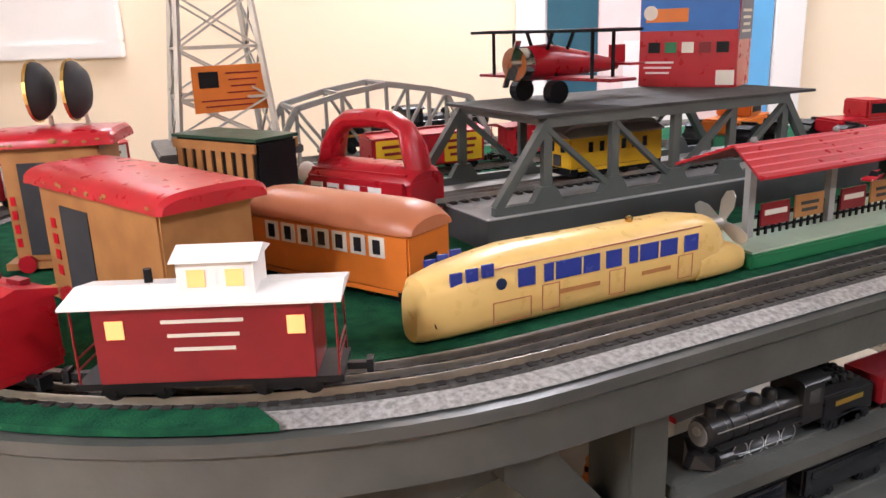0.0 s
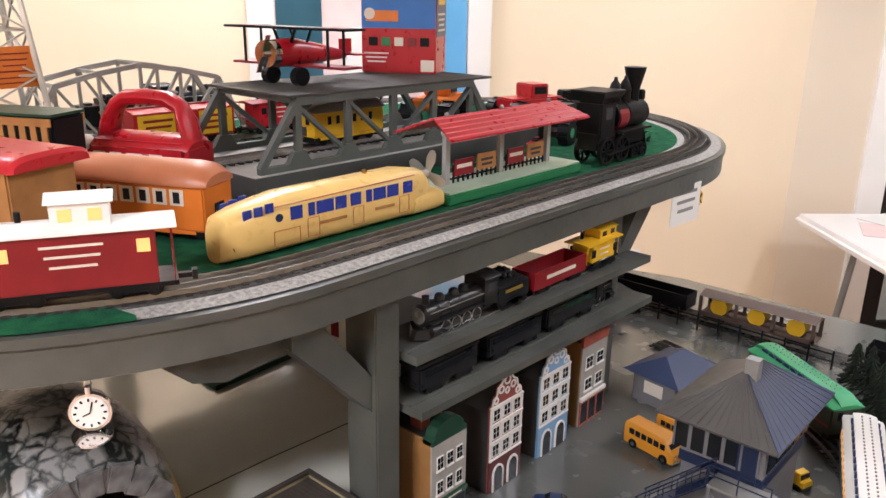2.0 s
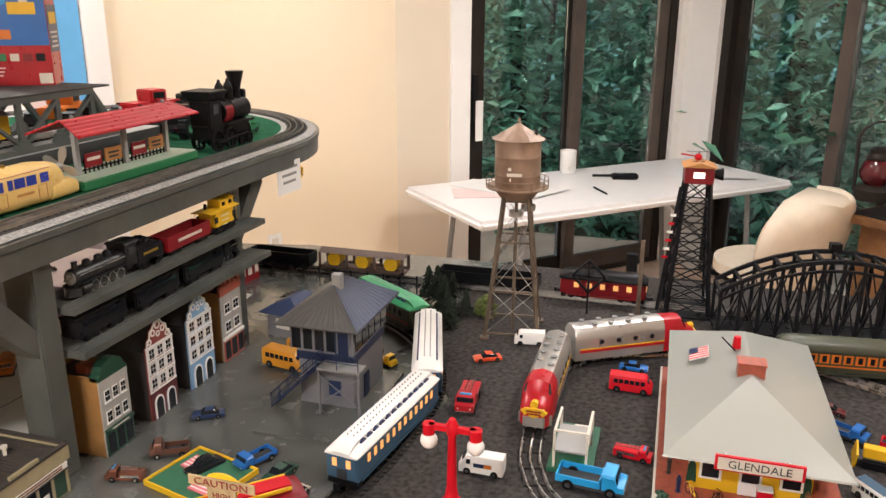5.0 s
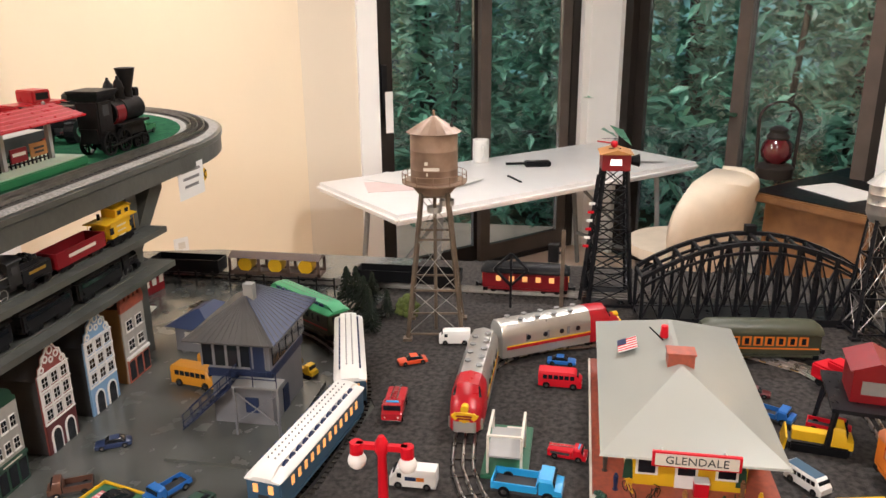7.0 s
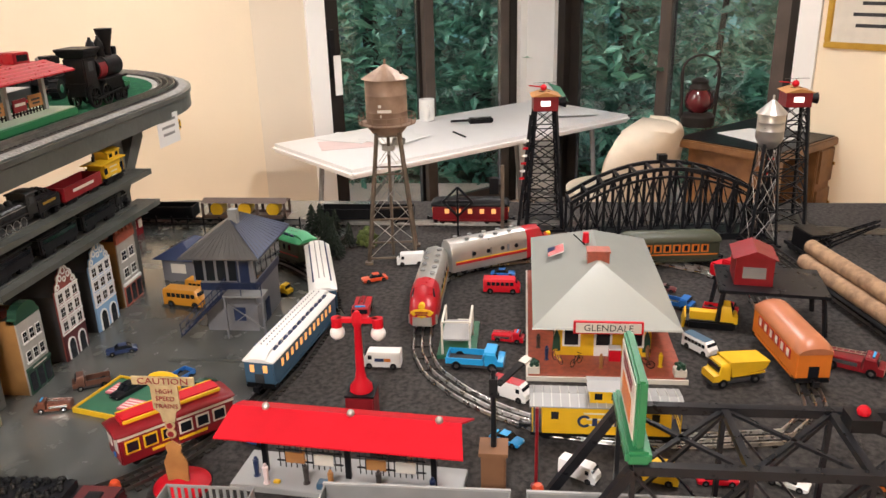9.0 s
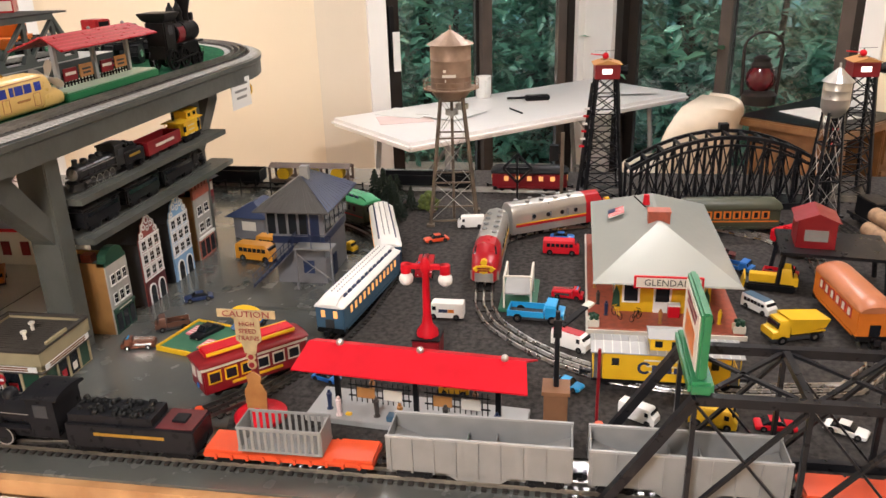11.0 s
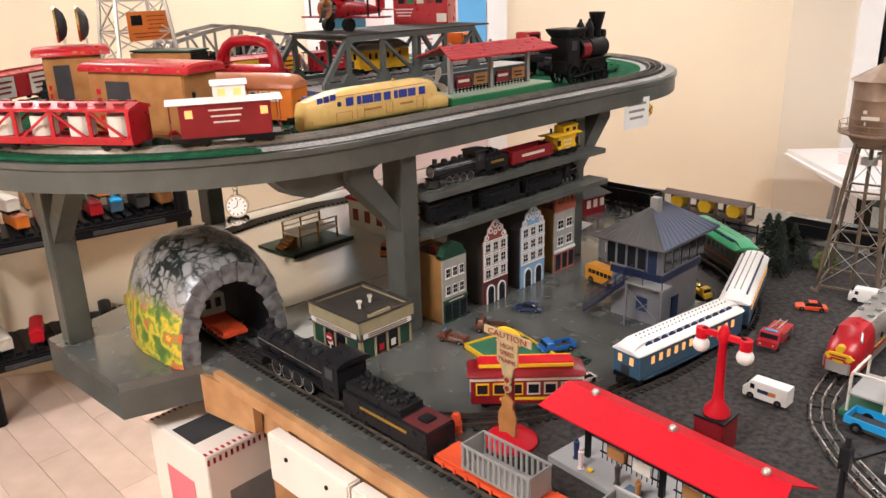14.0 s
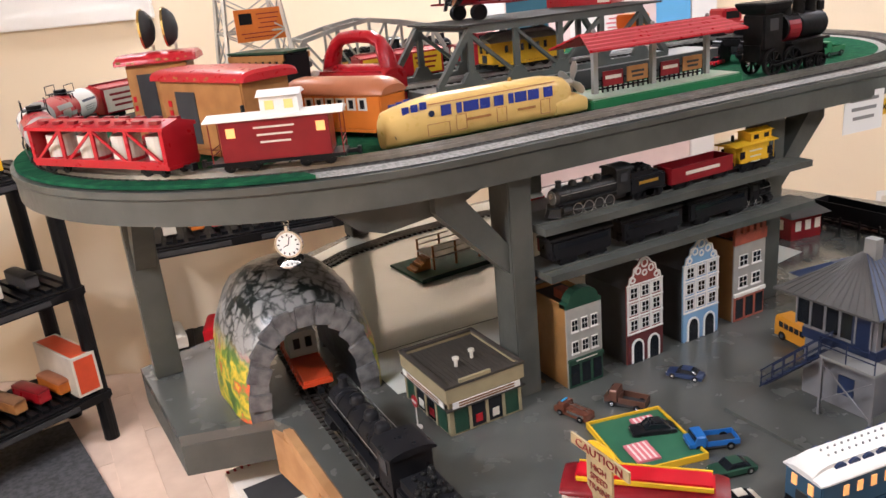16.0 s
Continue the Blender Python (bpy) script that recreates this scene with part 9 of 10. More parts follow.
# toy carton on the bridge
th = thing("toy_carton", 0.955, 1.045, PZ, -60, "tall red and blue printed toy carton", "box")
part("carton", box(B(), -0.075, -0.045, 0, 0.075, 0.045, 0.21), RED, th, bevel=0.001)
part("front_print", box(B(), -0.074, -0.0458, 0.085, 0.074, -0.0452, 0.2), BLUE, th)
part("side_print", box(B(), 0.0752, -0.044, 0.07, 0.0758, 0.044, 0.17), NAVY, th)
for k_, m_ in enumerate((YELLOW, OFFWHITE, SKYBLUE, ORANGE, OFFWHITE, BLACK)):
    part("picture_patch", cyl(B(), -0.055 + 0.022 * k_, -0.0466, 0.178 + 0.010 * (k_ % 2), 0.009, 0.0008, "y", 12), m_, th)
bars(OFFWHITE, th, 0.0762, 0, 0.11, 0.06, 4, 0.010, 0.004, "y")
part("label_patch", box(B(), -0.065, -0.0466, 0.098, 0.0, -0.0460, 0.118), ORANGE, th)
part("round_badge", cyl(B(), -0.058, -0.0468, 0.112, 0.011, 0.001, "y", 16), OFFWHITE, th)
part("corner_patch", box(B(), 0.045, -0.0458, 0.004, 0.072, -0.0452, 0.026), OFFWHITE, th)
part("flame_patch", box(B(), 0.076, -0.03, 0.13, 0.0765, 0.03, 0.155), YELLOW, th)
for i, m in enumerate((BLACK, GREEN, OFFWHITE, DARKRED, BLACK)):
    part("picture_patch", box(B(), -0.060 + i * 0.026, -0.0466, 0.052, -0.042 + i * 0.026, -0.0455, 0.068), m, th)
part("vehicle_patch", box(B(), 0.0, -0.0468, 0.150, 0.055, -0.0460, 0.175), YELLOW, th)
bars(PALEPINK, th, -0.045, -0.0457, 0.036, 0.05, 3, 0.008, 0.003)

# red handled toy locomotive
th = thing("handled_toy_engine", 0.385, 1.04, GZ, -63, "glossy red toy engine carry case with handle", "toy engine")
th.scale = (1.0, 1.0, 1.22)
bd = part("body", box(B(), -0.075, -0.042, 0.004, 0.095, 0.042, 0.070), RED, th, bevel=0.008)
part("hood", loft(B(), [[(-0.105, -0.034, 0.006), (-0.105, 0.034, 0.006), (-0.105, 0.030, 0.034), (-0.105, -0.030, 0.034)], [(-0.0748, -0.040, 0.006), (-0.0748, 0.040, 0.006), (-0.0748, 0.036, 0.058), (-0.0748, -0.036, 0.058)]]), RED, th, bevel=0.005)
path_ = [(-0.066, 0.066), (-0.056, 0.092), (-0.044, 0.110), (-0.026, 0.119), (0.010, 0.121), (0.046, 0.119), (0.066, 0.110), (0.076, 0.092), (0.084, 0.066)]
rings_ = []
for i, (px, pz) in enumerate(path_):
    ax, az = path_[max(0, i - 1)]
    bx, bz = path_[min(len(path_) - 1, i + 1)]
    ln = math.hypot(bx - ax, bz - az)
    nx, nz_ = -(bz - az) / ln, (bx - ax) / ln
    wd_ = 0.016 if 1 < i < 7 else 0.024
    rings_.append([(px + nx * 0.010 * math.sin(radians(a)), wd_ * math.cos(radians(a)), pz + nz_ * 0.010 * math.sin(radians(a))) for a in range(0, 360, 30)])
part("carry_loop", loft(B(), rings_), RED, th, "glossy red carrying loop", smooth=True)
part("upper_hood", loft(B(), [[(x, w * math.cos(radians(a)), 0.060 + h * math.sin(radians(a))) for a in range(0, 181, 20)] for x, w, h in ((-0.076, 0.032, 0.010), (-0.060, 0.038, 0.018), (0.085, 0.038, 0.018), (0.094, 0.034, 0.010))], True), RED, th, smooth=True)
for s in (-1, 1):
    e_ = part("headlamp", ball(B(), -0.088, s * 0.022, 0.060, 0.013), WHITE, th, smooth=True)
    part("lamp_centre", ball(B(), -0.0985, s * 0.022, 0.061, 0.005), DARKGREY, e_)
    part("white_panel", box(B(), -0.005, s * 0.0424 - 0.0006, 0.018, 0.055, s * 0.0424 + 0.0006, 0.056), WHITE, bd)
    part("red_panel", box(B(), 0.022, s * 0.0432 - 0.0006, 0.018, 0.034, s * 0.0432 + 0.0006, 0.056), RED, bd)
    part("porthole", cyl(B(), 0.008, s * 0.0432 - 0.0006, 0.040, 0.006, 0.0012, "y", 12), BLACK, bd)
    for x in (-0.062, -0.034):
        w = part("window", box(B(), x, s * 0.0424 - 0.0006, 0.032, x + 0.020, s * 0.0424 + 0.0006, 0.056), WHITE, bd)
        part("pane", box(B(), x + 0.003, s * 0.0432 - 0.0006, 0.036, x + 0.017, s * 0.0432 + 0.0006, 0.052), GREYPL, w)

passenger_car(0.275, 0.845, GZ, -63, 0.215, 0.068, 0.096, ORANGE, TERRA, "orange tinplate passenger car with terracotta roof", 7, DARKWIN, "arch", None, False, group="tinplate cars", frame=OFFWHITE)


CHIPRED = mat("chipped_red_roof", (0.44, 0.018, 0.026), 0.3, col2=(0.36, 0.014, 0.02), scale=25)


def wood_cabin(x, y, rz, L, W, H, label, domes=False):
    th = thing("wooden_caboose", x, y, GZ, rz, label, "wooden toy car", "wooden toy cars")
    bd = part("body", box(B(), -L / 2 + 0.012, -W / 2 + 0.008, 0.012, L / 2 - 0.012, W / 2 - 0.008, H - 0.018), TAN, th, bevel=0.002)
    part("floor_board", box(B(), -L / 2, -W / 2 + 0.004, 0.004, L / 2, W / 2 - 0.004, 0.0118), TAN, th)
    rp2 = part("roof", loft(B(), [[(x_, W / 2 * f * math.copysign(abs(math.cos(radians(a))) ** 0.55, math.cos(radians(a))), H - 0.0178 + (0.0178 + k_) * math.sin(radians(a)) ** 0.7) for a in range(0, 181, 15)] for x_, f, k_ in ((-L / 2 - 0.006, 0.94, -0.006), (-L / 2 - 0.002, 1.0, -0.001), (0, 1.0, 0.001), (L / 2 + 0.002, 1.0, -0.001), (L / 2 + 0.006, 0.94, -0.006))]), CHIPRED, th, "chipped red rounded roof", smooth=True)
    q = random.Random(int(L * 1000))
    for i in range(16):
        sd = q.choice((-1, 1))
        u = q.uniform(-L / 2, L / 2)
        part("paint_chip", ball(B(), u, sd * W * 0.497, H - 0.015 + q.uniform(0, 0.004), q.uniform(0.0015, 0.0035), 1.6, 0.25, 0.8, 6), TAN, rp2)
    part("doorway", box(B(), -L / 2 + 0.0105, -W * 0.16, 0.014, -L / 2 + 0.0118, W * 0.16, H - 0.03), DARKGREY, bd)
    for s in (-1, 1):
        for k in range(4):
            part("red_mark", box(B(), -L * 0.38, s * (W / 2 - 0.0076) - 0.0005, 0.03 + k * 0.016, -L * 0.34, s * (W / 2 - 0.0076) + 0.0005, 0.04 + k * 0.016), BRIGHTRED, bd)
        part("side_opening", box(B(), -L * 0.28, s * (W / 2 - 0.0076) - 0.0006, 0.02, -L * 0.05, s * (W / 2 - 0.0076) + 0.0006, H - 0.035), DARKGREY, bd)
        for k in (-1, 1):
            part("wheel", cyl(B(), k * L * 0.32, s * (W / 2 - 0.006) - 0.004, 0.010, 0.010, 0.008, "y", 14), RED, th)
    if domes:
        for k in (-0.018, 0.022):
            d = part("dish", loft(B(), [[(k + dd, r * math.cos(radians(a)), H + 0.040 + r * math.sin(radians(a))) for a in range(0, 360, 20)] for dd, r in ((0.0, 0.034), (0.008, 0.031), (0.016, 0.022), (0.020, 0.008))], True, True), DARKGREY, th, "dark dish with brass rim", smooth=True)
            part("dish_glass", cyl(B(), k - 0.0015, 0, H + 0.040, 0.030, 0.001, "x", 20), LIGHTGREY, d)
            part("dish_rim", loft(B(), [[(k + dd, r * math.cos(radians(a)), H + 0.040 + r * math.sin(radians(a))) for a in range(0, 361, 20)] for dd, r in ((-0.002, 0.0345), (0.002, 0.0355), (0.002, 0.0325), (-0.002, 0.0325))], False, False), BRASS, d)
            part("stem", bar(B(), (k + 0.012, 0, H), (k + 0.012, 0, H + 0.012), 0.004), OFFWHITE, th)
    return th


wood_cabin(0.085, 0.875, -70, 0.255, 0.105, 0.138, "tan wooden toy car with chipped red roof")
wood_cabin(0.035, 1.115, -20, 0.13, 0.10, 0.160, "tan wooden toy car with two round dishes", True)
th = thing("slatted_wagon", 0.225, 1.075, GZ, -63, "black wagon with tan slatted sides and green roof", "toy wagon")
part("body", box(B(), -0.075, -0.032, 0.012, 0.075, 0.032, 0.135), BLACK, th, bevel=0.003)
for s in (-1, 1):
    for i in range(8):
        part("slat", box(B(), -0.068 + i * 0.018, s * 0.033 - 0.001, 0.05, -0.058 + i * 0.018, s * 0.033 + 0.001, 0.122), TAN, th)
    part("top_board", box(B(), -0.074, s * 0.0335 - 0.0015, 0.1222, 0.074, s * 0.0335 + 0.0015, 0.133), TAN, th)
    for k in (-1, 1):
        part("wheel", cyl(B(), k * 0.05, s * 0.026 - 0.003, 0.010, 0.010, 0.006, "y", 12), BLACK, th)
part("roof_board", box(B(), -0.076, -0.034, 0.1352, 0.076, 0.034, 0.139), DARKGREEN, th)
figurine(0.262, 0.985, GZ, 0.075, mat("pewter", (0.16, 0.15, 0.14), 0.35, metal=0.6), 0, "pewter figurine standing among toy cars")

# lattice tower with orange notice, on a small station
th = thing("toy_station", 0.265, 1.315, GZ, -5, "cream toy station with grey flat roof", "toy building")
part("body", box(B(), -0.075, -0.07, 0, 0.075, 0.07, 0.085), OFFWHITE, th)
part("roof", box(B(), -0.10, -0.095, 0.0852, 0.10, 0.095, 0.098), SLATEGREY, th, bevel=0.002)
for i in range(4):
    part("window", box(B(), -0.065 + i * 0.034, -0.0715, 0.03, -0.045 + i * 0.034, -0.0702, 0.065), DARKGREEN, th)
th = thing("lattice_tower", 0.265, 1.315, GZ + 0.0982, -5, "silver steel lattice tower with orange notice", "tower")
tb, tt, TH = 0.070, 0.030, 0.42
P_ = lambda q, i, z: (q * (1, -1, -1, 1)[i % 4], q * (1, 1, -1, -1)[i % 4], z)
for i in range(4):
    part("leg", bar(B(), P_(tb, i, 0), P_(tt, i, TH), 0.007), SILVER, th)
for l in range(6):
    q0, q1 = tb + (tt - tb) * l / 6, tb + (tt - tb) * (l + 1) / 6
    for i in range(4):
        part("lattice", bar(B(), P_(q0, i, TH * l / 6), P_(q1, i + 1, TH * (l + 1) / 6), 0.003), SILVER, th)
        part("lattice", bar(B(), P_(q0, i + 1, TH * l / 6), P_(q1, i, TH * (l + 1) / 6), 0.003), SILVER, th)
        part("girt", bar(B(), P_(q1, i, TH * (l + 1) / 6), P_(q1, i + 1, TH * (l + 1) / 6), 0.004), SILVER, th)
nt_ = thing("orange_notice", 0.268, 1.245, GZ + 0.150, 8, "orange card notice with black print", "notice")
part("card", box(B(), -0.055, -0.001, 0, 0.055, 0.001, 0.064), ORANGE, nt_)
part("picture_patch", box(B(), -0.046, -0.0018, 0.034, -0.018, -0.0012, 0.056), BLACK, nt_)
bars(DARKRED, nt_, 0.018, -0.0014, 0.052, 0.05, 4, 0.009, 0.002)
bars(DARKRED, nt_, -0.005, -0.0014, 0.015, 0.08, 2, 0.008, 0.002)
part("red_mark", box(B(), -0.012, -0.012, 0.30, 0.012, -0.010, 0.33), BRIGHTRED, th, m=pose(0, -0.034, 0))

# pale truss at the back
th = thing("pale_truss_bridge", 0.60, 1.50, GZ, -4, "pale grey truss bridge at the deck's back", "model bridge")
for y in (-0.055, 0.055):
    part("bottom_chord", box(B(), -0.24, y - 0.005, 0, 0.24, y + 0.005, 0.010), BRIDGEPALE, th)
    hs = [(-0.235, 0.008), (-0.17, 0.125), (-0.085, 0.145), (0.0, 0.158), (0.085, 0.145), (0.17, 0.125), (0.235, 0.008)]
    for (a, h0), (b, h1) in zip(hs, hs[1:]):
        part("top_chord", bar(B(), (a, y, h0), (b, y, h1), 0.010), BRIDGEPALE, th)
    for i, (a, h0) in enumerate(hs[1:-1]):
        part("vertical", bar(B(), (a, y, 0.01), (a, y, h0), 0.006), BRIDGEPALE, th)
        b = hs[i + 2][0]
        if i < 4:
            part("diagonal", bar(B(), (a, y, h0 if i < 2 else 0.01), (b, y, 0.01 if i < 2 else hs[i + 2][1]), 0.007, 0.005), BRIDGEPALE, th)
for a, h0 in hs[1:-1]:
    part("cross_beam", bar(B(), (a, -0.055, h0), (a, 0.055, h0), 0.007), BRIDGEPALE, th)


def monster_truck(x, y, rz, m, label, k=1.0):
    th = thing("monster_truck", x, y, GZ, rz, label, "toy truck", "toy monster trucks")
    part("body", box(B(), -0.075 * k, -0.032 * k, 0.045 * k, 0.075 * k, 0.032 * k, 0.070 * k), m, th, bevel=0.004)
    cb = part("cab", box(B(), -0.02 * k, -0.030 * k, 0.0702 * k, 0.030 * k, 0.030 * k, 0.100 * k), m, th, bevel=0.003)
    part("side_window", box(B(), -0.012 * k, -0.0312 * k, 0.078 * k, 0.022 * k, -0.0302 * k, 0.094 * k), BLACK, cb)
    part("axle_frame", box(B(), -0.060 * k, -0.018 * k, 0.022 * k, 0.060 * k, 0.018 * k, 0.0448 * k), CHROME, th)
    for sx in (-1, 1):
        for s in (-1, 1):
            w = part("tyre", cyl(B(), sx * 0.058 * k, s * 0.042 * k - 0.014 * k, 0.032 * k, 0.032 * k, 0.028 * k, "y", 18), BLACK, th, smooth=True)
            part("hub", cyl(B(), sx * 0.058 * k, s * 0.0565 * k - 0.001, 0.032 * k, 0.014 * k, 0.002, "y", 12), CHROME, w)
            for i in range(10):
                a = radians(36 * i)
                part("tread", box(B(), -0.004 * k, -0.014 * k, 0, 0.004 * k, 0.014 * k, 0.004 * k), BLACK, w, m=Matrix.Translation((sx * 0.058 * k, s * 0.042 * k, 0.032 * k)) @ Matrix.Rotation(a, 4, "Y") @ Matrix.Translation((0, 0, 0.031 * k)))


monster_truck(1.19, 1.16, 20, ORANGE, "orange toy monster truck with big black tyres", 1.1)
monster_truck(1.36, 1.02, -15, RED, "red toy monster truck with big black tyres", 1.05)
monster_truck(1.26, 0.86, 10, BLACK, "black toy monster truck with chrome hubs", 0.8)
monster_truck(1.50, 1.00, 60, BLACK, "black toy monster truck with chrome hubs", 0.8)
toy_car(1.16, 0.86, 20, 0.06, BRIGHTRED, "red toy hot rod with white wheels", "sedan", GZ)
toy_car(1.05, 1.33, 10, 0.09, YELLOW, "yellow toy tipper with orange cab", "dump", GZ)
toy_car(0.93, 1.26, 60, 0.07, ORANGE, "orange and green toy robot truck", "van", GZ, ROOFGREEN)
toy_car(1.00, 1.22, 80, 0.06, BLUE, "blue and orange toy van", "van", GZ, ORANGE)
toy_car(1.36, 0.725, 5, 0.075, GREEN, "bright green toy wagon", "pickup", GZ, h=0.034)
caboose(0.86, 1.35, UZ + 0.0105, 0, 0.17, 0.054, 0.100, RED, DARKRED, "red toy caboose on the back siding", 0.0, False)
boxcar(0.62, 1.35, UZ + 0.0105, 0, 0.22, "red and yellow toy boxcar", RED, YELLOW, RED, "back siding cars")
tender(0.10, 1.40, GZ, 60, 0.15, "black tender with white print", None)

# coins on the grass
for i, (x, y) in enumerate(((0.11, 0.70), (0.14, 0.705), (0.125, 0.725), (0.155, 0.685))):
    tagged(part("coin", cyl(B(), x, y, GZ, 0.012, 0.0018, seg=18), SILVER), "silver coin lying on green felt", "coin", "coins on the grass")

# notice under the deck edge and crossing badge
th = thing("paper_notice", 1.215, 0.535, 1.185, -4, "white handwritten paper hung from the deck edge", "notice")
th.scale = (1.4, 1.0, 1.1)
part("sheet", box(B(), -0.038, -0.0012, 0, 0.038, 0, 0.070), PAPER, th)
bars(GREYPL, th, 0, -0.0014, 0.054, 0.055, 3, 0.016, 0.006)
th = thing("crossing_badge", 1.285, 0.541, 1.222, -4, "round yellow crossing badge on the deck edge", "badge")
part("disc", cyl(B(), 0, -0.002, 0, 0.016, 0.002, "y", 18), YELLOW, th)
for s in (-1, 1):
    part("cross_bar", bar(B(), (-0.010, -0.0025, -0.010 * s), (0.010, -0.0025, 0.010 * s), 0.003, 0.001), BLACK, th)

# pocket watch on a chain
th = thing("pocket_watch", 0.075, 0.60, 1.213, -35, "open silver pocket watch hanging on a chain", "pocket watch")
th.scale = (0.76, 0.76, 0.76)
part("case", cyl(B(), 0, -0.004, 0, 0.026, 0.008, "y", 28), CHROME, th, smooth=True)
fc = part("dial", cyl(B(), 0, -0.0052, 0, 0.022, 0.001, "y", 28), WHITE, th)
for i in range(12):
    a = radians(30 * i)
    part("hour_mark", box(B(), -0.0012, -0.0060, 0.016, 0.0012, -0.0053, 0.0200), BLACK, fc, m=Matrix.Rotation(a, 4, "Y"))
part("dial_pointer", bar(B(), (0, -0.006, 0), (0.004, -0.006, 0.015), 0.0014), BLACK, fc)
part("dial_pointer", bar(B(), (0, -0.006, 0), (-0.009, -0.006, -0.004), 0.0014), BLACK, fc)
part("lid", cyl(B(), 0, -0.012, -0.030, 0.025, 0.003, "z", 28), CHROME, th, "open domed lid", smooth=True, m=pose(0, 0, 0, 12, 0, 0))
part("crown", cyl(B(), 0, 0, 0.026, 0.005, 0.009, seg=10), CHROME, th)
for i in range(6):
    part("chain_link", loft(B(), [[((0.005 + 0.001 * math.cos(radians(b))) * math.cos(radians(a)), 0.001 * math.sin(radians(b)), (0.006 + 0.001 * math.cos(radians(b))) * math.sin(radians(a))) for b in range(0, 360, 90)] for a in range(0, 361, 45)], True, False), CHROME, th, m=pose(0.001 * (i % 2), 0, 0.040 + i * 0.009, 0, 0, 90 * (i % 2)))

# trains on the narrow shelves
SZ1, SZ2 = 1.1632, 1.0882
steam_loco(0.565, 0.562, SZ1, 0, 0.16, "small grey and black steam locomotive on the shelf", 0.72, None, headlit=False, group="shelf trains", boiler_m=mat("worn_black_metal", (0.03, 0.03, 0.03), 0.32, metal=0.4))
tender(0.675, 0.562, SZ1, 0, 0.075, "small black tender on the shelf", None, 0.75)
th = thing("shelf_gondola", 0.795, 0.560, SZ1, 0, "dark red open gondola car on the shelf", "train car", "shelf trains")
part("floor_plate", box(B(), -0.072, -0.020, 0.012, 0.072, 0.020, 0.016), DARKRED, th)
for s in (-1, 1):
    part("side", box(B(), -0.072, s * 0.021 - 0.001, 0.012, 0.072, s * 0.021 + 0.001, 0.040), DARKRED, th)
    part("end", box(B(), s * 0.071 - 0.001, -0.020, 0.016, s * 0.071 + 0.001, 0.020, 0.040), DARKRED, th)
    bars(OFFWHITE, th, 0, s * 0.0225, 0.024, 0.08, 1, 0.01, 0.006)
    bogie(th, s * 0.045, 0.0065, 0.022, 0.026)
caboose(0.925, 0.560, SZ1, 0, 0.105, 0.042, 0.072, YELLOW, YELLOW, "yellow caboose on the shelf", 0.02, False, YELLOW, "shelf trains")
for x, L, lab in ((0.535, 0.12, "small black tank engine on the shelf"), (0.685, 0.135, "black passenger car on the shelf"), (0.84, 0.145, "black passenger car on the shelf")):
    th = thing("shelf_car", x, 0.56, SZ2, 0, lab, "train car", "shelf trains")
    part("body", box(B(), -L / 2, -0.020, 0.010, L / 2, 0.020, 0.044), BLACKSTEEL, th, bevel=0.003)
    part("roof", arch_roof(L, 0.042, 0.0442, 0.010), BLACKSTEEL, th, smooth=True)
    for s in (-1, 1):
        bogie(th, s * (L / 2 - 0.03), 0.0065, 0.022, 0.026)
        part("window_strip", box(B(), -L * 0.42, s * 0.0205 - 0.0004, 0.030, L * 0.42, s * 0.0205 + 0.0004, 0.038), DARKWIN, th)
steam_loco(0.955, 0.562, SZ2, 180, 0.075, "small black steam engine on the shelf", 0.6, None, headlit=False, group="shelf trains")

# cars and small houses along the far edge
def far_car(x, y, rz, L, m, label, coils=False):
    th = thing("freight_car", x, y, ZB, rz, label, "train car", "far siding cars")
    part("floor_plate", box(B(), -L / 2, -0.026, 0.014, L / 2, 0.026, 0.018), m, th)
    for s_ in (-1, 1):
        bogie(th, s_ * (L / 2 - 0.035))
        if coils:
            for i in range(4):
                part("side_post", box(B(), -L / 2 + 0.004 + i * (L - 0.008) / 3 - 0.004, s_ * 0.027 - 0.0015, 0.018, -L / 2 + 0.004 + i * (L - 0.008) / 3 + 0.004, s_ * 0.027 + 0.0015, 0.062), m, th)
            part("side_sill", box(B(), -L / 2, s_ * 0.0275 - 0.001, 0.0182, L / 2, s_ * 0.0275 + 0.001, 0.026), m, th)
        else:
            part("side", box(B(), -L / 2, s_ * 0.027 - 0.001, 0.014, L / 2, s_ * 0.027 + 0.001, 0.050), m, th)
            part("end", box(B(), s_ * (L / 2 - 0.001) - 0.001, -0.026, 0.018, s_ * (L / 2 - 0.001) + 0.001, 0.026, 0.050), m, th)
    if coils:
        part("roof", prism(B(), [(-0.03, 0.0622), (0, 0.072), (0.03, 0.0622)], -L / 2, L / 2), m, th)
        for i in range(3):
            part("cable_drum", cyl(B(), -L / 2 + (i + 0.5) * L / 3, -0.018, 0.040, 0.020, 0.036, "y", 16), YELLOW, th)


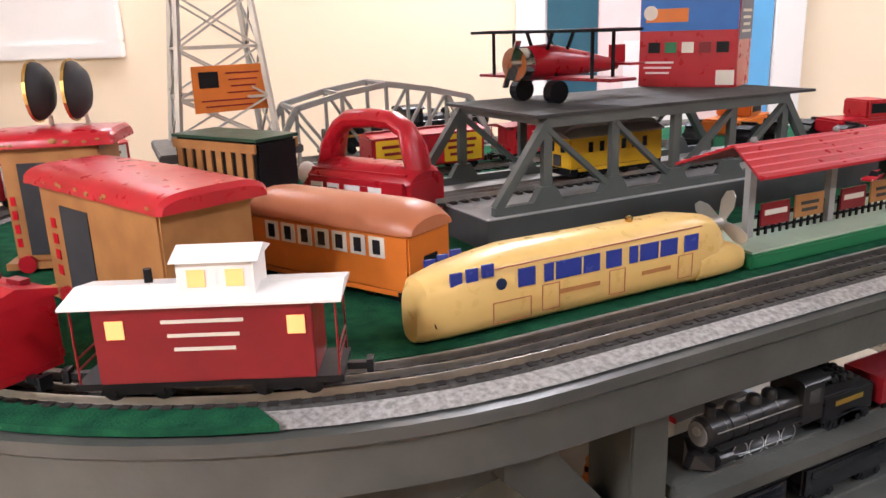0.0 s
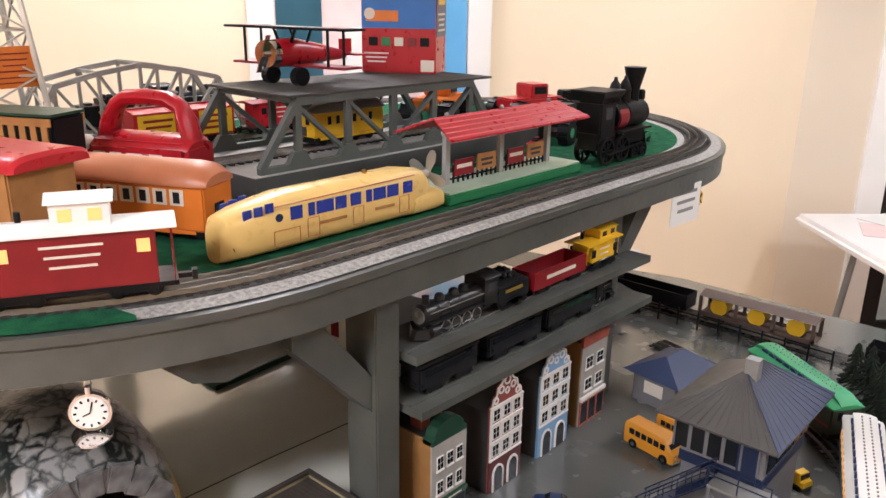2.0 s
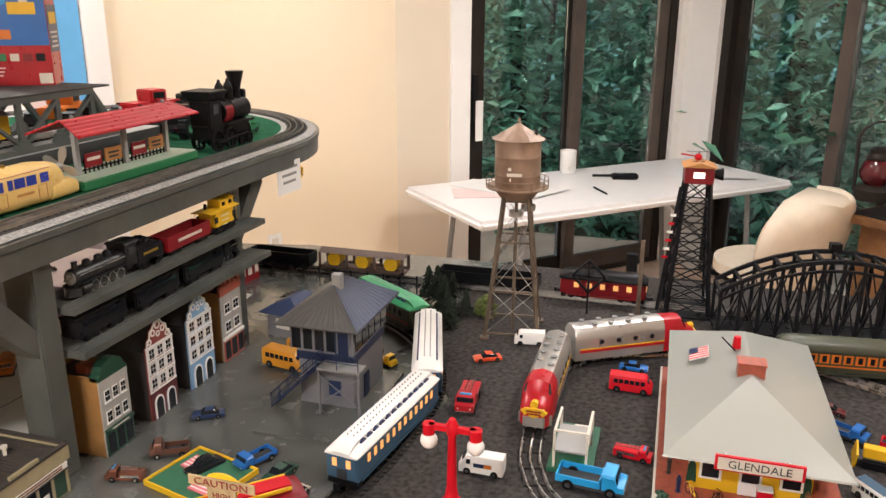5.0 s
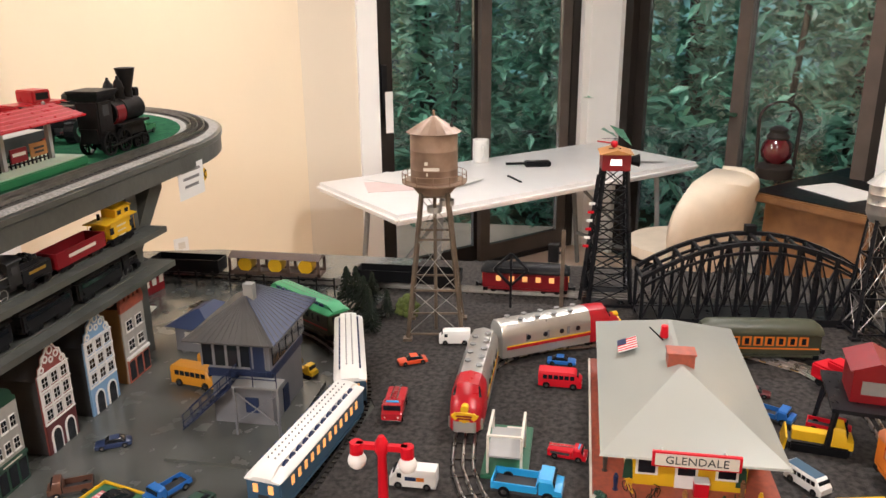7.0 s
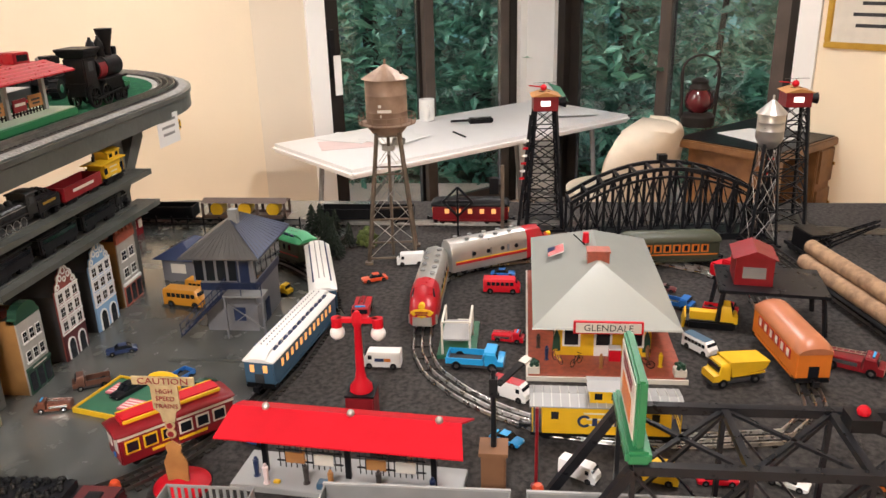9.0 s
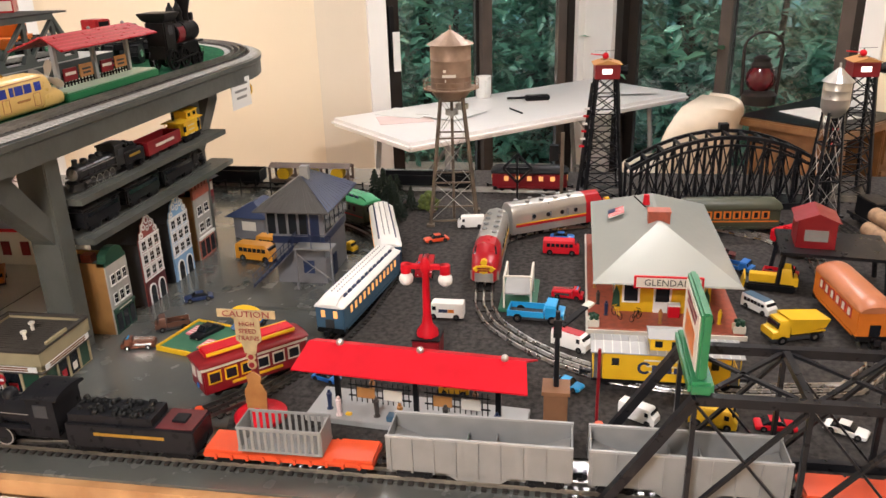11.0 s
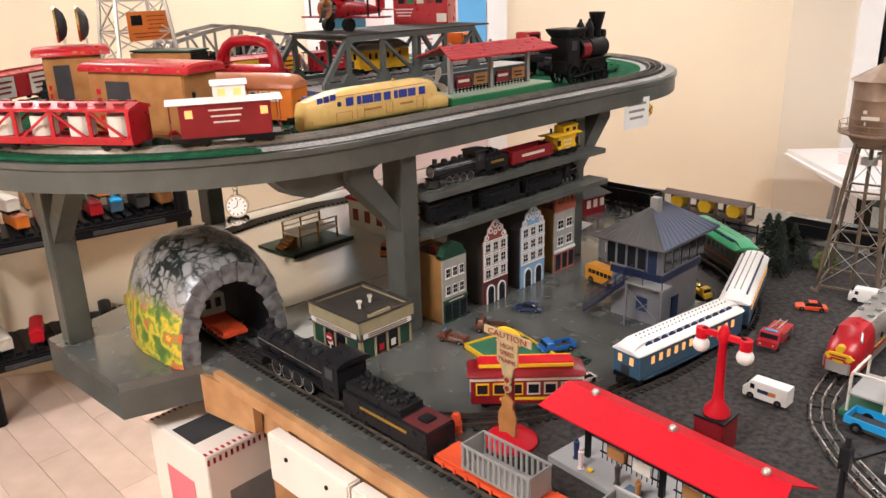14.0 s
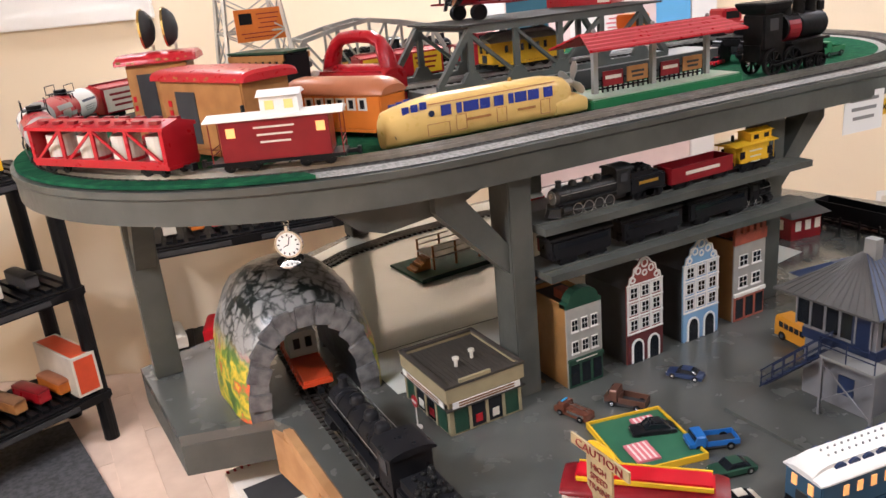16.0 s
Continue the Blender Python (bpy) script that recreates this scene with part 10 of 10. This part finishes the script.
far_car(1.50, 0.72, 90, 0.20, BLACK, "black open gondola on the far siding")
far_car(1.50, 0.46, 90, 0.26, mat("brown_car_paint", (0.10, 0.065, 0.05), 0.6, var=0.2), "brown roofed car carrying yellow cable drums", True)
for x, y, wm, rm, L, lab in ((1.10, 0.47, TOWERGREY, SLATE, 0.12, "grey model house with slate blue roof"), (1.37, 0.80, DARKRED, SLATEGREY, 0.09, "small red model depot with grey roof")):
    th = thing("model_house", x, y, DZ, -8, lab, "model house", "far model houses")
    th.scale = (1.0, 1.0, 0.8)
    part("wall_body", box(B(), -L / 2, -0.045, 0, L / 2, 0.045, 0.075), wm, th)
    part("roof", loft(B(), [[(-L / 2 - 0.015, -0.062, 0.0752), (L / 2 + 0.015, -0.062, 0.0752), (L / 2 + 0.015, 0.062, 0.0752), (-L / 2 - 0.015, 0.062, 0.0752)], [(-L / 4, -0.002, 0.115), (L / 4, -0.002, 0.115), (L / 4, 0.002, 0.115), (-L / 4, 0.002, 0.115)]]), rm, th)
    for i in range(3):
        part("window", box(B(), -L / 2 + 0.012 + i * L * 0.32, -0.0468, 0.028, -L / 2 + 0.012 + i * L * 0.32 + L * 0.18, -0.0452, 0.058), OFFWHITE, th)
    part("window", box(B(), -L / 2 - 0.0018, -0.02, 0.028, -L / 2 - 0.0002, 0.02, 0.058), OFFWHITE, th)
th = thing("black_fence", 0, 0, 0, 0, "low black rail fence along the far edge", "fence")
for z in (0.018, 0.034):
    part("fence_rail", bar(B(), (1.44, 0.28, DZ + z), (1.44, 0.92, DZ + z), 0.003), BLACK, th)
for i in range(14):
    part("post", box(B(), 1.438, 0.28 + i * 0.049 - 0.002, DZ, 1.442, 0.28 + i * 0.049 + 0.002, DZ + 0.042), BLACK, th)

# ---- room furniture ----
# folding table at an angle
th = thing("folding_table", 3.61, -0.03, 0, -46.3, "white plastic folding table with papers on it", "table")
part("tabletop", box(B(), -0.97, -0.40, 0.70, 0.97, 0.40, 0.745), TABLEP, th, bevel=0.018)
for s in (-1, 1):
    for yy in (-0.33, 0.33):
        part("leg", rod(B(), (s * 0.78, yy, 0.0), (s * 0.70, yy, 0.70), 0.014, 10), GREYPL, th)
    part("leg_bar", rod(B(), (s * 0.76, -0.33, 0.2), (s * 0.76, 0.33, 0.2), 0.012, 8), GREYPL, th)
    part("leg_brace", rod(B(), (s * 0.74, 0, 0.35), (s * 0.35, 0, 0.70), 0.010, 8), GREYPL, th)
TZ = 0.7455
PAPERS = [(3.20, 0.53), (3.35, 0.55), (3.42, 0.36), (3.30, 0.28), (4.0, -0.65)]
for x, y, rz, w, h, m, lab in ((3.20, 0.53, 20, 0.21, 0.28, PALEPINK, "printed leaflet on the table"), (3.35, 0.55, -20, 0.21, 0.28, PAPER, "white paper sheet on the table"), (3.42, 0.36, 10, 0.22, 0.30, PAPER, "white paper sheet on the table"), (3.30, 0.28, 60, 0.21, 0.28, PAPER, "printed paper sheet on the table"), (4.0, -0.65, 10, 0.21, 0.28, PAPER, "white paper sheet on the table")):
    ob = part("paper_sheet", box(B(), -w / 2, -h / 2, 0, w / 2, h / 2, 0.002), m, None, m=pose(x, y, TZ + 0.003 * PAPERS.index((x, y)), 0, 0, rz))
    tagged(ob, lab, "paper", "papers on the table")
th = thing("mug", 3.84, 0.19, TZ, 200, "white mug with yellow crossing badge", "mug")
part("cup", loft(B(), [[(r * math.cos(radians(a)), r * math.sin(radians(a)), z) for a in range(0, 360, 15)] for r, z in ((0.038, 0), (0.044, 0.004), (0.045, 0.125), (0.041, 0.126), (0.040, 0.008))]), WHITE, th, smooth=True)
part("grip_ring", loft(B(), [[(0.045 + (0.028 + 0.006 * math.cos(radians(b))) * math.sin(radians(a)), 0.006 * math.sin(radians(b)), 0.065 - (0.035 + 0.006 * math.cos(radians(b))) * math.cos(radians(a))) for b in range(0, 360, 60)] for a in range(0, 181, 20)], True, False), WHITE, th, smooth=True)
part("badge", cyl(B(), -0.044, 0.010, 0.075, 0.024, 0.003, "x", 18), YELLOW, th, m=pose(-0.003, 0, 0))
th = thing("radio", 3.76, -0.127, TZ, 15, "black handheld two-way radio", "radio")
part("body", box(B(), -0.028, -0.07, 0, 0.028, 0.07, 0.030), BLACK, th, bevel=0.006)
part("antenna", rod(B(), (0.014, 0.068, 0.015), (0.014, 0.17, 0.015), 0.007, 8), BLACK, th)
part("screen", box(B(), -0.016, 0.01, 0.0302, 0.016, 0.04, 0.0312), GREYPL, th)
th = thing("pen", 3.42, -0.03, TZ, 30, "black pen on the table", "pen")
part("barrel", rod(B(), (-0.08, 0, 0.005), (0.07, 0, 0.005), 0.005, 8), BLACK, th)
th = thing("wall_thermometer", 0, 0, 0, 0, "small black hook with white tag by the door", "hook")
pq = along(A_C, A_P, T1 + 0.13)
th.matrix_basis = pose(pq.x, pq.y, 1.02, 0, 0, -45)
part("strap", box(B(), -0.015, -0.02, 0, 0.015, -0.005, 0.26), BLACK, th)
part("tag", box(B(), 0.0, -0.026, -0.10, 0.045, -0.021, 0.12), WHITE, th)

# moulded chair, seen from behind
th = thing("shell_chair", 3.30, -0.93, 0, 52, "cream upholstered shell chair beside the table", "chair")
bm = B()
rows_ = []
for i in range(15):
    v = i / 14
    half = 0.36 * (1 - abs(v * 1.75 - 0.75) ** 3.2 if v > 0.43 else 1) ** 0.5 if v < 0.995 else 0.03
    half = max(half, 0.03) * (0.86 + 0.14 * min(1, v * 2))
    rows_.append([(-0.10 - 0.12 * v + 0.16 * u * u * (0.5 + 0.5 * v), u * half, 0.40 + 0.44 * v) for u in [-1 + k / 6 for k in range(13)]])
loft(bm, rows_, False, False)
sh = part("backrest", bm, CHAIRP, th, smooth=True)
so = sh.modifiers.new("thick", "SOLIDIFY")
so.thickness = 0.03
part("seat", loft(B(), [[(0.10 + 0.25 * math.cos(radians(a)), 0.26 * math.sin(radians(a)), z) for a in range(0, 360, 15)] for z in (0.43, 0.48)]), CHAIRP, th, bevel=0.01)
for sx in (-1, 1):
    for sy in (-1, 1):
        part("leg", rod(B(), (sx * 0.10 + 0.08, sy * 0.10, 0.43), (sx * 0.22 + 0.08, sy * 0.22, 0), 0.012, 8), BLACK, th)

# desk with lantern and papers
th = thing("writing_desk", 3.36, -1.58, 0, 45, "brown wooden desk with dark top", "desk")
part("desktop", box(B(), -0.30, -0.46, 0.72, 0.26, 0.40, 0.76), DESKW, th, bevel=0.006)
part("top_mat", box(B(), -0.28, -0.44, 0.7602, 0.24, 0.38, 0.764), BLACK, th)
part("pedestal", box(B(), -0.28, -0.34, 0.0, 0.20, -0.02, 0.7198), DESKW, th, bevel=0.004)
part("side_panel", box(B(), -0.28, 0.31, 0.0, 0.20, 0.34, 0.7198), DESKW, th)
for z in (0.12, 0.34, 0.54):
    d = part("drawer", box(B(), -0.29, -0.325, z, -0.2802, -0.035, z + 0.17), DESKW, th, bevel=0.004)
    part("pull", box(B(), -0.30, -0.20, z + 0.08, -0.2902, -0.16, z + 0.095), BRASS, d)
th = thing("railway_lantern", 3.56, -1.29, 0.7645, 0, "old black railway lantern with ruby glass", "lantern")
part("font", loft(B(), [[(r * math.cos(radians(a)), r * math.sin(radians(a)), z) for a in range(0, 360, 15)] for r, z in ((0.085, 0), (0.088, 0.05), (0.075, 0.065), (0.045, 0.072))]), BROWNBLACK, th, smooth=True)
part("globe", loft(B(), [[(r * math.cos(radians(a)), r * math.sin(radians(a)), z) for a in range(0, 360, 15)] for r, z in ((0.045, 0.0722), (0.068, 0.10), (0.074, 0.13), (0.066, 0.165), (0.048, 0.19))]), RUBYGLASS, th, "dark ruby glass globe", smooth=True)
part("cap", loft(B(), [[(r * math.cos(radians(a)), r * math.sin(radians(a)), z) for a in range(0, 360, 15)] for r, z in ((0.052, 0.1902), (0.055, 0.20), (0.04, 0.22), (0.045, 0.235), (0.02, 0.25))]), BROWNBLACK, th, smooth=True)
for s in (-1, 1):
    part("side_tube", rod(B(), (0, s * 0.085, 0.04), (0, s * 0.095, 0.28), 0.009, 8), BROWNBLACK, th)
part("bail", loft(B(), [[(0.007 * math.cos(radians(b)), (0.095 + 0.007 * math.sin(radians(b))) * math.cos(radians(a)), 0.28 + (0.095 + 0.007 * math.sin(radians(b))) * math.sin(radians(a)) * 0.9) for b in range(0, 360, 60)] for a in range(0, 181, 15)], True, False), BROWNBLACK, th, smooth=True)
ob = part("paper_sheet", box(B(), -0.15, -0.11, 0, 0.15, 0.11, 0.004), PAPER, None, m=pose(3.27, -1.52, 0.7645, 0, 0, 30))
tagged(ob, "white papers lying on the desk", "paper", "papers on the desk")

# black plastic shelving with trains
def shelving(x, y, rz, L, D, tiers, top, label):
    th = thing("plastic_shelving", x, y, 0, rz, label, "shelving unit", "black shelving units")
    for z in tiers:
        t = part("tier", box(B(), 0, 0, z - 0.055, L, D, z - 0.012), BLACK, th, bevel=0.008)
        n = int(L / 0.04)
        for i in range(n):
            part("tier_slat", box(B(), 0.012 + i * (L - 0.02) / n, 0.03, z - 0.0118, 0.012 + i * (L - 0.02) / n + 0.024, D - 0.03, z), BLACK, t)
        for k in range(2):
            part("edge_relief", box(B(), L * (0.1 + 0.45 * k), -0.006, z - 0.045, L * (0.42 + 0.45 * k), -0.0002, z - 0.028), DARKGREY, t)
    for xx in (0.03, L - 0.03):
        for yy in (0.03, D - 0.03):
            part("upright", cyl(B(), xx, yy, 0, 0.028, top, seg=14), BLACK, th)
    return th


shelving(-1.08, 2.16, 22, 1.0, 0.36, (0.22, 0.64, 1.06), 1.06, "black plastic shelving unit full of toy trains")
shelving(0.01, 2.50, -9, 0.86, 0.30, (0.27, 0.72), 1.12, "black plastic shelving unit full of toy trains")


def small_car(x, y, z, rz, L, m, roofm, label):
    th = thing("toy_rail_car", x, y, z, rz, label, "train car", "cars on the shelving")
    part("body", box(B(), -L / 2, -0.024, 0.014, L / 2, 0.024, 0.055), m, th, bevel=0.002)
    part("roof", arch_roof(L, 0.05, 0.0552, 0.012), roofm, th, smooth=True)
    for s in (-1, 1):
        bogie(th, s * (L / 2 - 0.03))
    return th


q = random.Random(11)
cols = [(GREEN, DARKGREEN, "green"), (YELLOW, YELLOW, "yellow"), (RED, DARKRED, "red"), (OFFWHITE, OFFWHITE, "white"), (STEELBLUE, SKYBLUE, "blue"), (ORANGE, TERRA, "orange"), (DARKGREY, BLACK, "black"), (BRIGHTRED, BRIGHTRED, "bright red"), (TAN, BROWNB, "tan")]
d9, d22 = radians(-9), radians(22)
for i in range(9):
    u, v = 0.06 + i * 0.09, 0.14
    m, r, nm = cols[(i * 2 + 1) % 9]
    small_car(0.01 + u * math.cos(d9) - v * math.sin(d9), 2.50 + u * math.sin(d9) + v * math.cos(d9), 0.7205, 81 + q.uniform(-12, 12), 0.15, m, r, nm + " toy rail car on black shelving")
for i in range(5):
    u, v = 0.10 + i * 0.13, 0.13
    m, r, nm = cols[(i * 4 + 3) % 9]
    small_car(0.01 + u * math.cos(d9) - v * math.sin(d9), 2.50 + u * math.sin(d9) + v * math.cos(d9), 0.2705, 81 + q.uniform(-12, 12), 0.17, m, r, nm + " toy rail car on black shelving")
for z, n0 in ((0.2205, 5), (0.6405, 4), (1.0605, 4)):
    for i in range(n0):
        u, v = 0.52 + i * (0.085 if z < 0.5 else 0.11), 0.14
        m, r, nm = cols[(i * 3 + int(z * 10)) % 9]
        small_car(-1.08 + u * math.cos(d22) - v * math.sin(d22), 2.16 + u * math.sin(d22) + v * math.cos(d22), z, 112 + q.uniform(-10, 10), 0.16, m, r, nm + " toy rail car on black shelving")
for i in range(10):
    u, v = 0.05 + i * 0.082, 0.14
    m, r, nm = cols[(i * 5 + 2) % 9]
    small_car(0.01 + u * math.cos(d9) - v * math.sin(d9), 2.50 + u * math.sin(d9) + v * math.cos(d9), 0.789, 81 + q.uniform(-25, 25), 0.13, m, r, nm + " toy rail car stacked on other cars")
u, v = 0.925, 0.15
th = thing("orange_train_box", -1.08 + u * math.cos(d22) - v * math.sin(d22), 2.16 + u * math.sin(d22) + v * math.cos(d22), 0.2205, 112, "orange and white train carton on the shelving", "box")
part("carton", box(B(), -0.15, -0.045, 0, 0.15, 0.045, 0.155), OFFWHITE, th)
part("orange_panel", box(B(), -0.1512, -0.036, 0.01, -0.1502, 0.036, 0.145), REDORANGE, th)
part("orange_panel", box(B(), -0.14, -0.036, 0.1552, 0.14, 0.036, 0.1562), REDORANGE, th)
part("orange_panel", box(B(), -0.14, -0.0462, 0.01, 0.14, -0.0452, 0.145), REDORANGE, th)

# cartons on the floor below the table front
def carton(x, y, z, rz, L, W, H, m, label, stripes=False):
    th = thing("carton", x, y, z, rz, label, "box", "cartons under the table")
    part("box_body", box(B(), -L / 2, -W / 2, 0, L / 2, W / 2, H), m, th, bevel=0.002)
    if stripes:
        for k in (-1, 1):
            for i in range(16):
                part("stripe", box(B(), -L / 2 + L * i / 16 + 0.002, k * (W / 2 - 0.008) - 0.005, H + 0.0002, -L / 2 + L * (i + 0.55) / 16, k * (W / 2 - 0.008) + 0.005, H + 0.001), RED, th)
                part("stripe", box(B(), -L / 2 + L * i / 16 + 0.002, -W / 2 - 0.0012, H - 0.02, -L / 2 + L * (i + 0.55) / 16, -W / 2 - 0.0002, H - 0.008), RED, th)
        part("picture_patch", box(B(), -0.09, -0.05, H + 0.0002, 0.02, 0.03, H + 0.001), DARKGREY, th)
        part("picture_patch", box(B(), -0.06, -W / 2 - 0.0012, H * 0.3, 0.06, -W / 2 - 0.0002, H * 0.7), GREYPL, th)
        part("red_patch", box(B(), L / 2 + 0.0002, -0.05, H * 0.4, L / 2 + 0.001, 0.04, H * 0.8), RED, th)
        part("red_patch", box(B(), -L / 2 - 0.001, -0.05, H * 0.3, -L / 2 - 0.0002, 0.05, H * 0.75), PINK, th)
    return th


carton(0.07, 0.745, 0.0, 0, 0.22, 0.22, 0.44, CARD, "plain brown cardboard carton on the floor")
carton(0.065, 0.745, 0.4405, 3, 0.20, 0.21, 0.31, WHITEBOARD, "white printed carton with red striped edges", True)
carton(0.25, 0.598, 0.0, 0, 0.20, 0.065, 0.74, CARD, "brown cardboard carton below the table")
carton(-0.05, 0.40, 0.0, 0, 0.18, 0.34, 0.56, CARD, "plain brown cardboard carton on the floor")
c = carton(-0.045, 0.42, 0.5605, 3, 0.17, 0.32, 0.075, RED, "flat red toy carton with dark print")
part("dark_print", box(B(), -0.0865, -0.12, 0.012, -0.0852, 0.12, 0.058), DARKGREY, c)
part("dark_print", box(B(), -0.06, -0.12, 0.0752, 0.02, 0.10, 0.076), DARKRED, c)

# floor planks
_pm = {}
for i in range(24):
    x0 = -1.9 + i * 0.13
    yy = -0.4 - (i * 0.37) % 0.9
    while yy < 3.6:
        ln = 0.9
        key = "plank"
        if key not in _pm:
            _pm[key] = part("plank", box(B(), 0.001, 0.001, -0.0058, 0.129, 0.899, -0.0025), WOODFLOOR, FLOOR)
            ob = _pm[key]
        else:
            ob = new("plank", _pm[key].data)
            ob.parent = FLOOR
        ob.matrix_basis = pose(x0, yy, 0)
        yy += ln

# ---- sleepers, laid last ----
def _tie_mesh(length):
    bm = B()
    box(bm, -0.0035, -length / 2, 0, 0.0035, length / 2, 0.003)
    me = bpy.data.meshes.new("tie")
    bm.to_mesh(me)
    bm.free()
    me.materials.append(TIE)
    return me


for th, pts, z, closed, step, length in TRACKS:
    me = _tie_mesh(length)
    laid = sorted(resample(pts, step, closed), key=lambda p: p[1] if closed else -p[1])
    for x, y, a in laid[:300]:
        ob = new("tie", me)
        ob.parent = th
        ob.matrix_basis = pose(x, y, z, 0, 0, a)
    if len(laid) > 300:
        V, F = [], []
        for x, y, a in laid[300:]:
            i = len(V)
            m = pose(x, y, z, 0, 0, a)
            V += [tuple(m @ v.co) for v in me.vertices]
            F += [tuple(i + k for k in p.vertices) for p in me.polygons]
        rest = bpy.data.meshes.new("far_ties")
        rest.from_pydata(V, [], F)
        rest.materials.append(TIE)
        ob = new("far_ties", rest)
        ob.parent = th
        tagged(ob, kind="stuff")
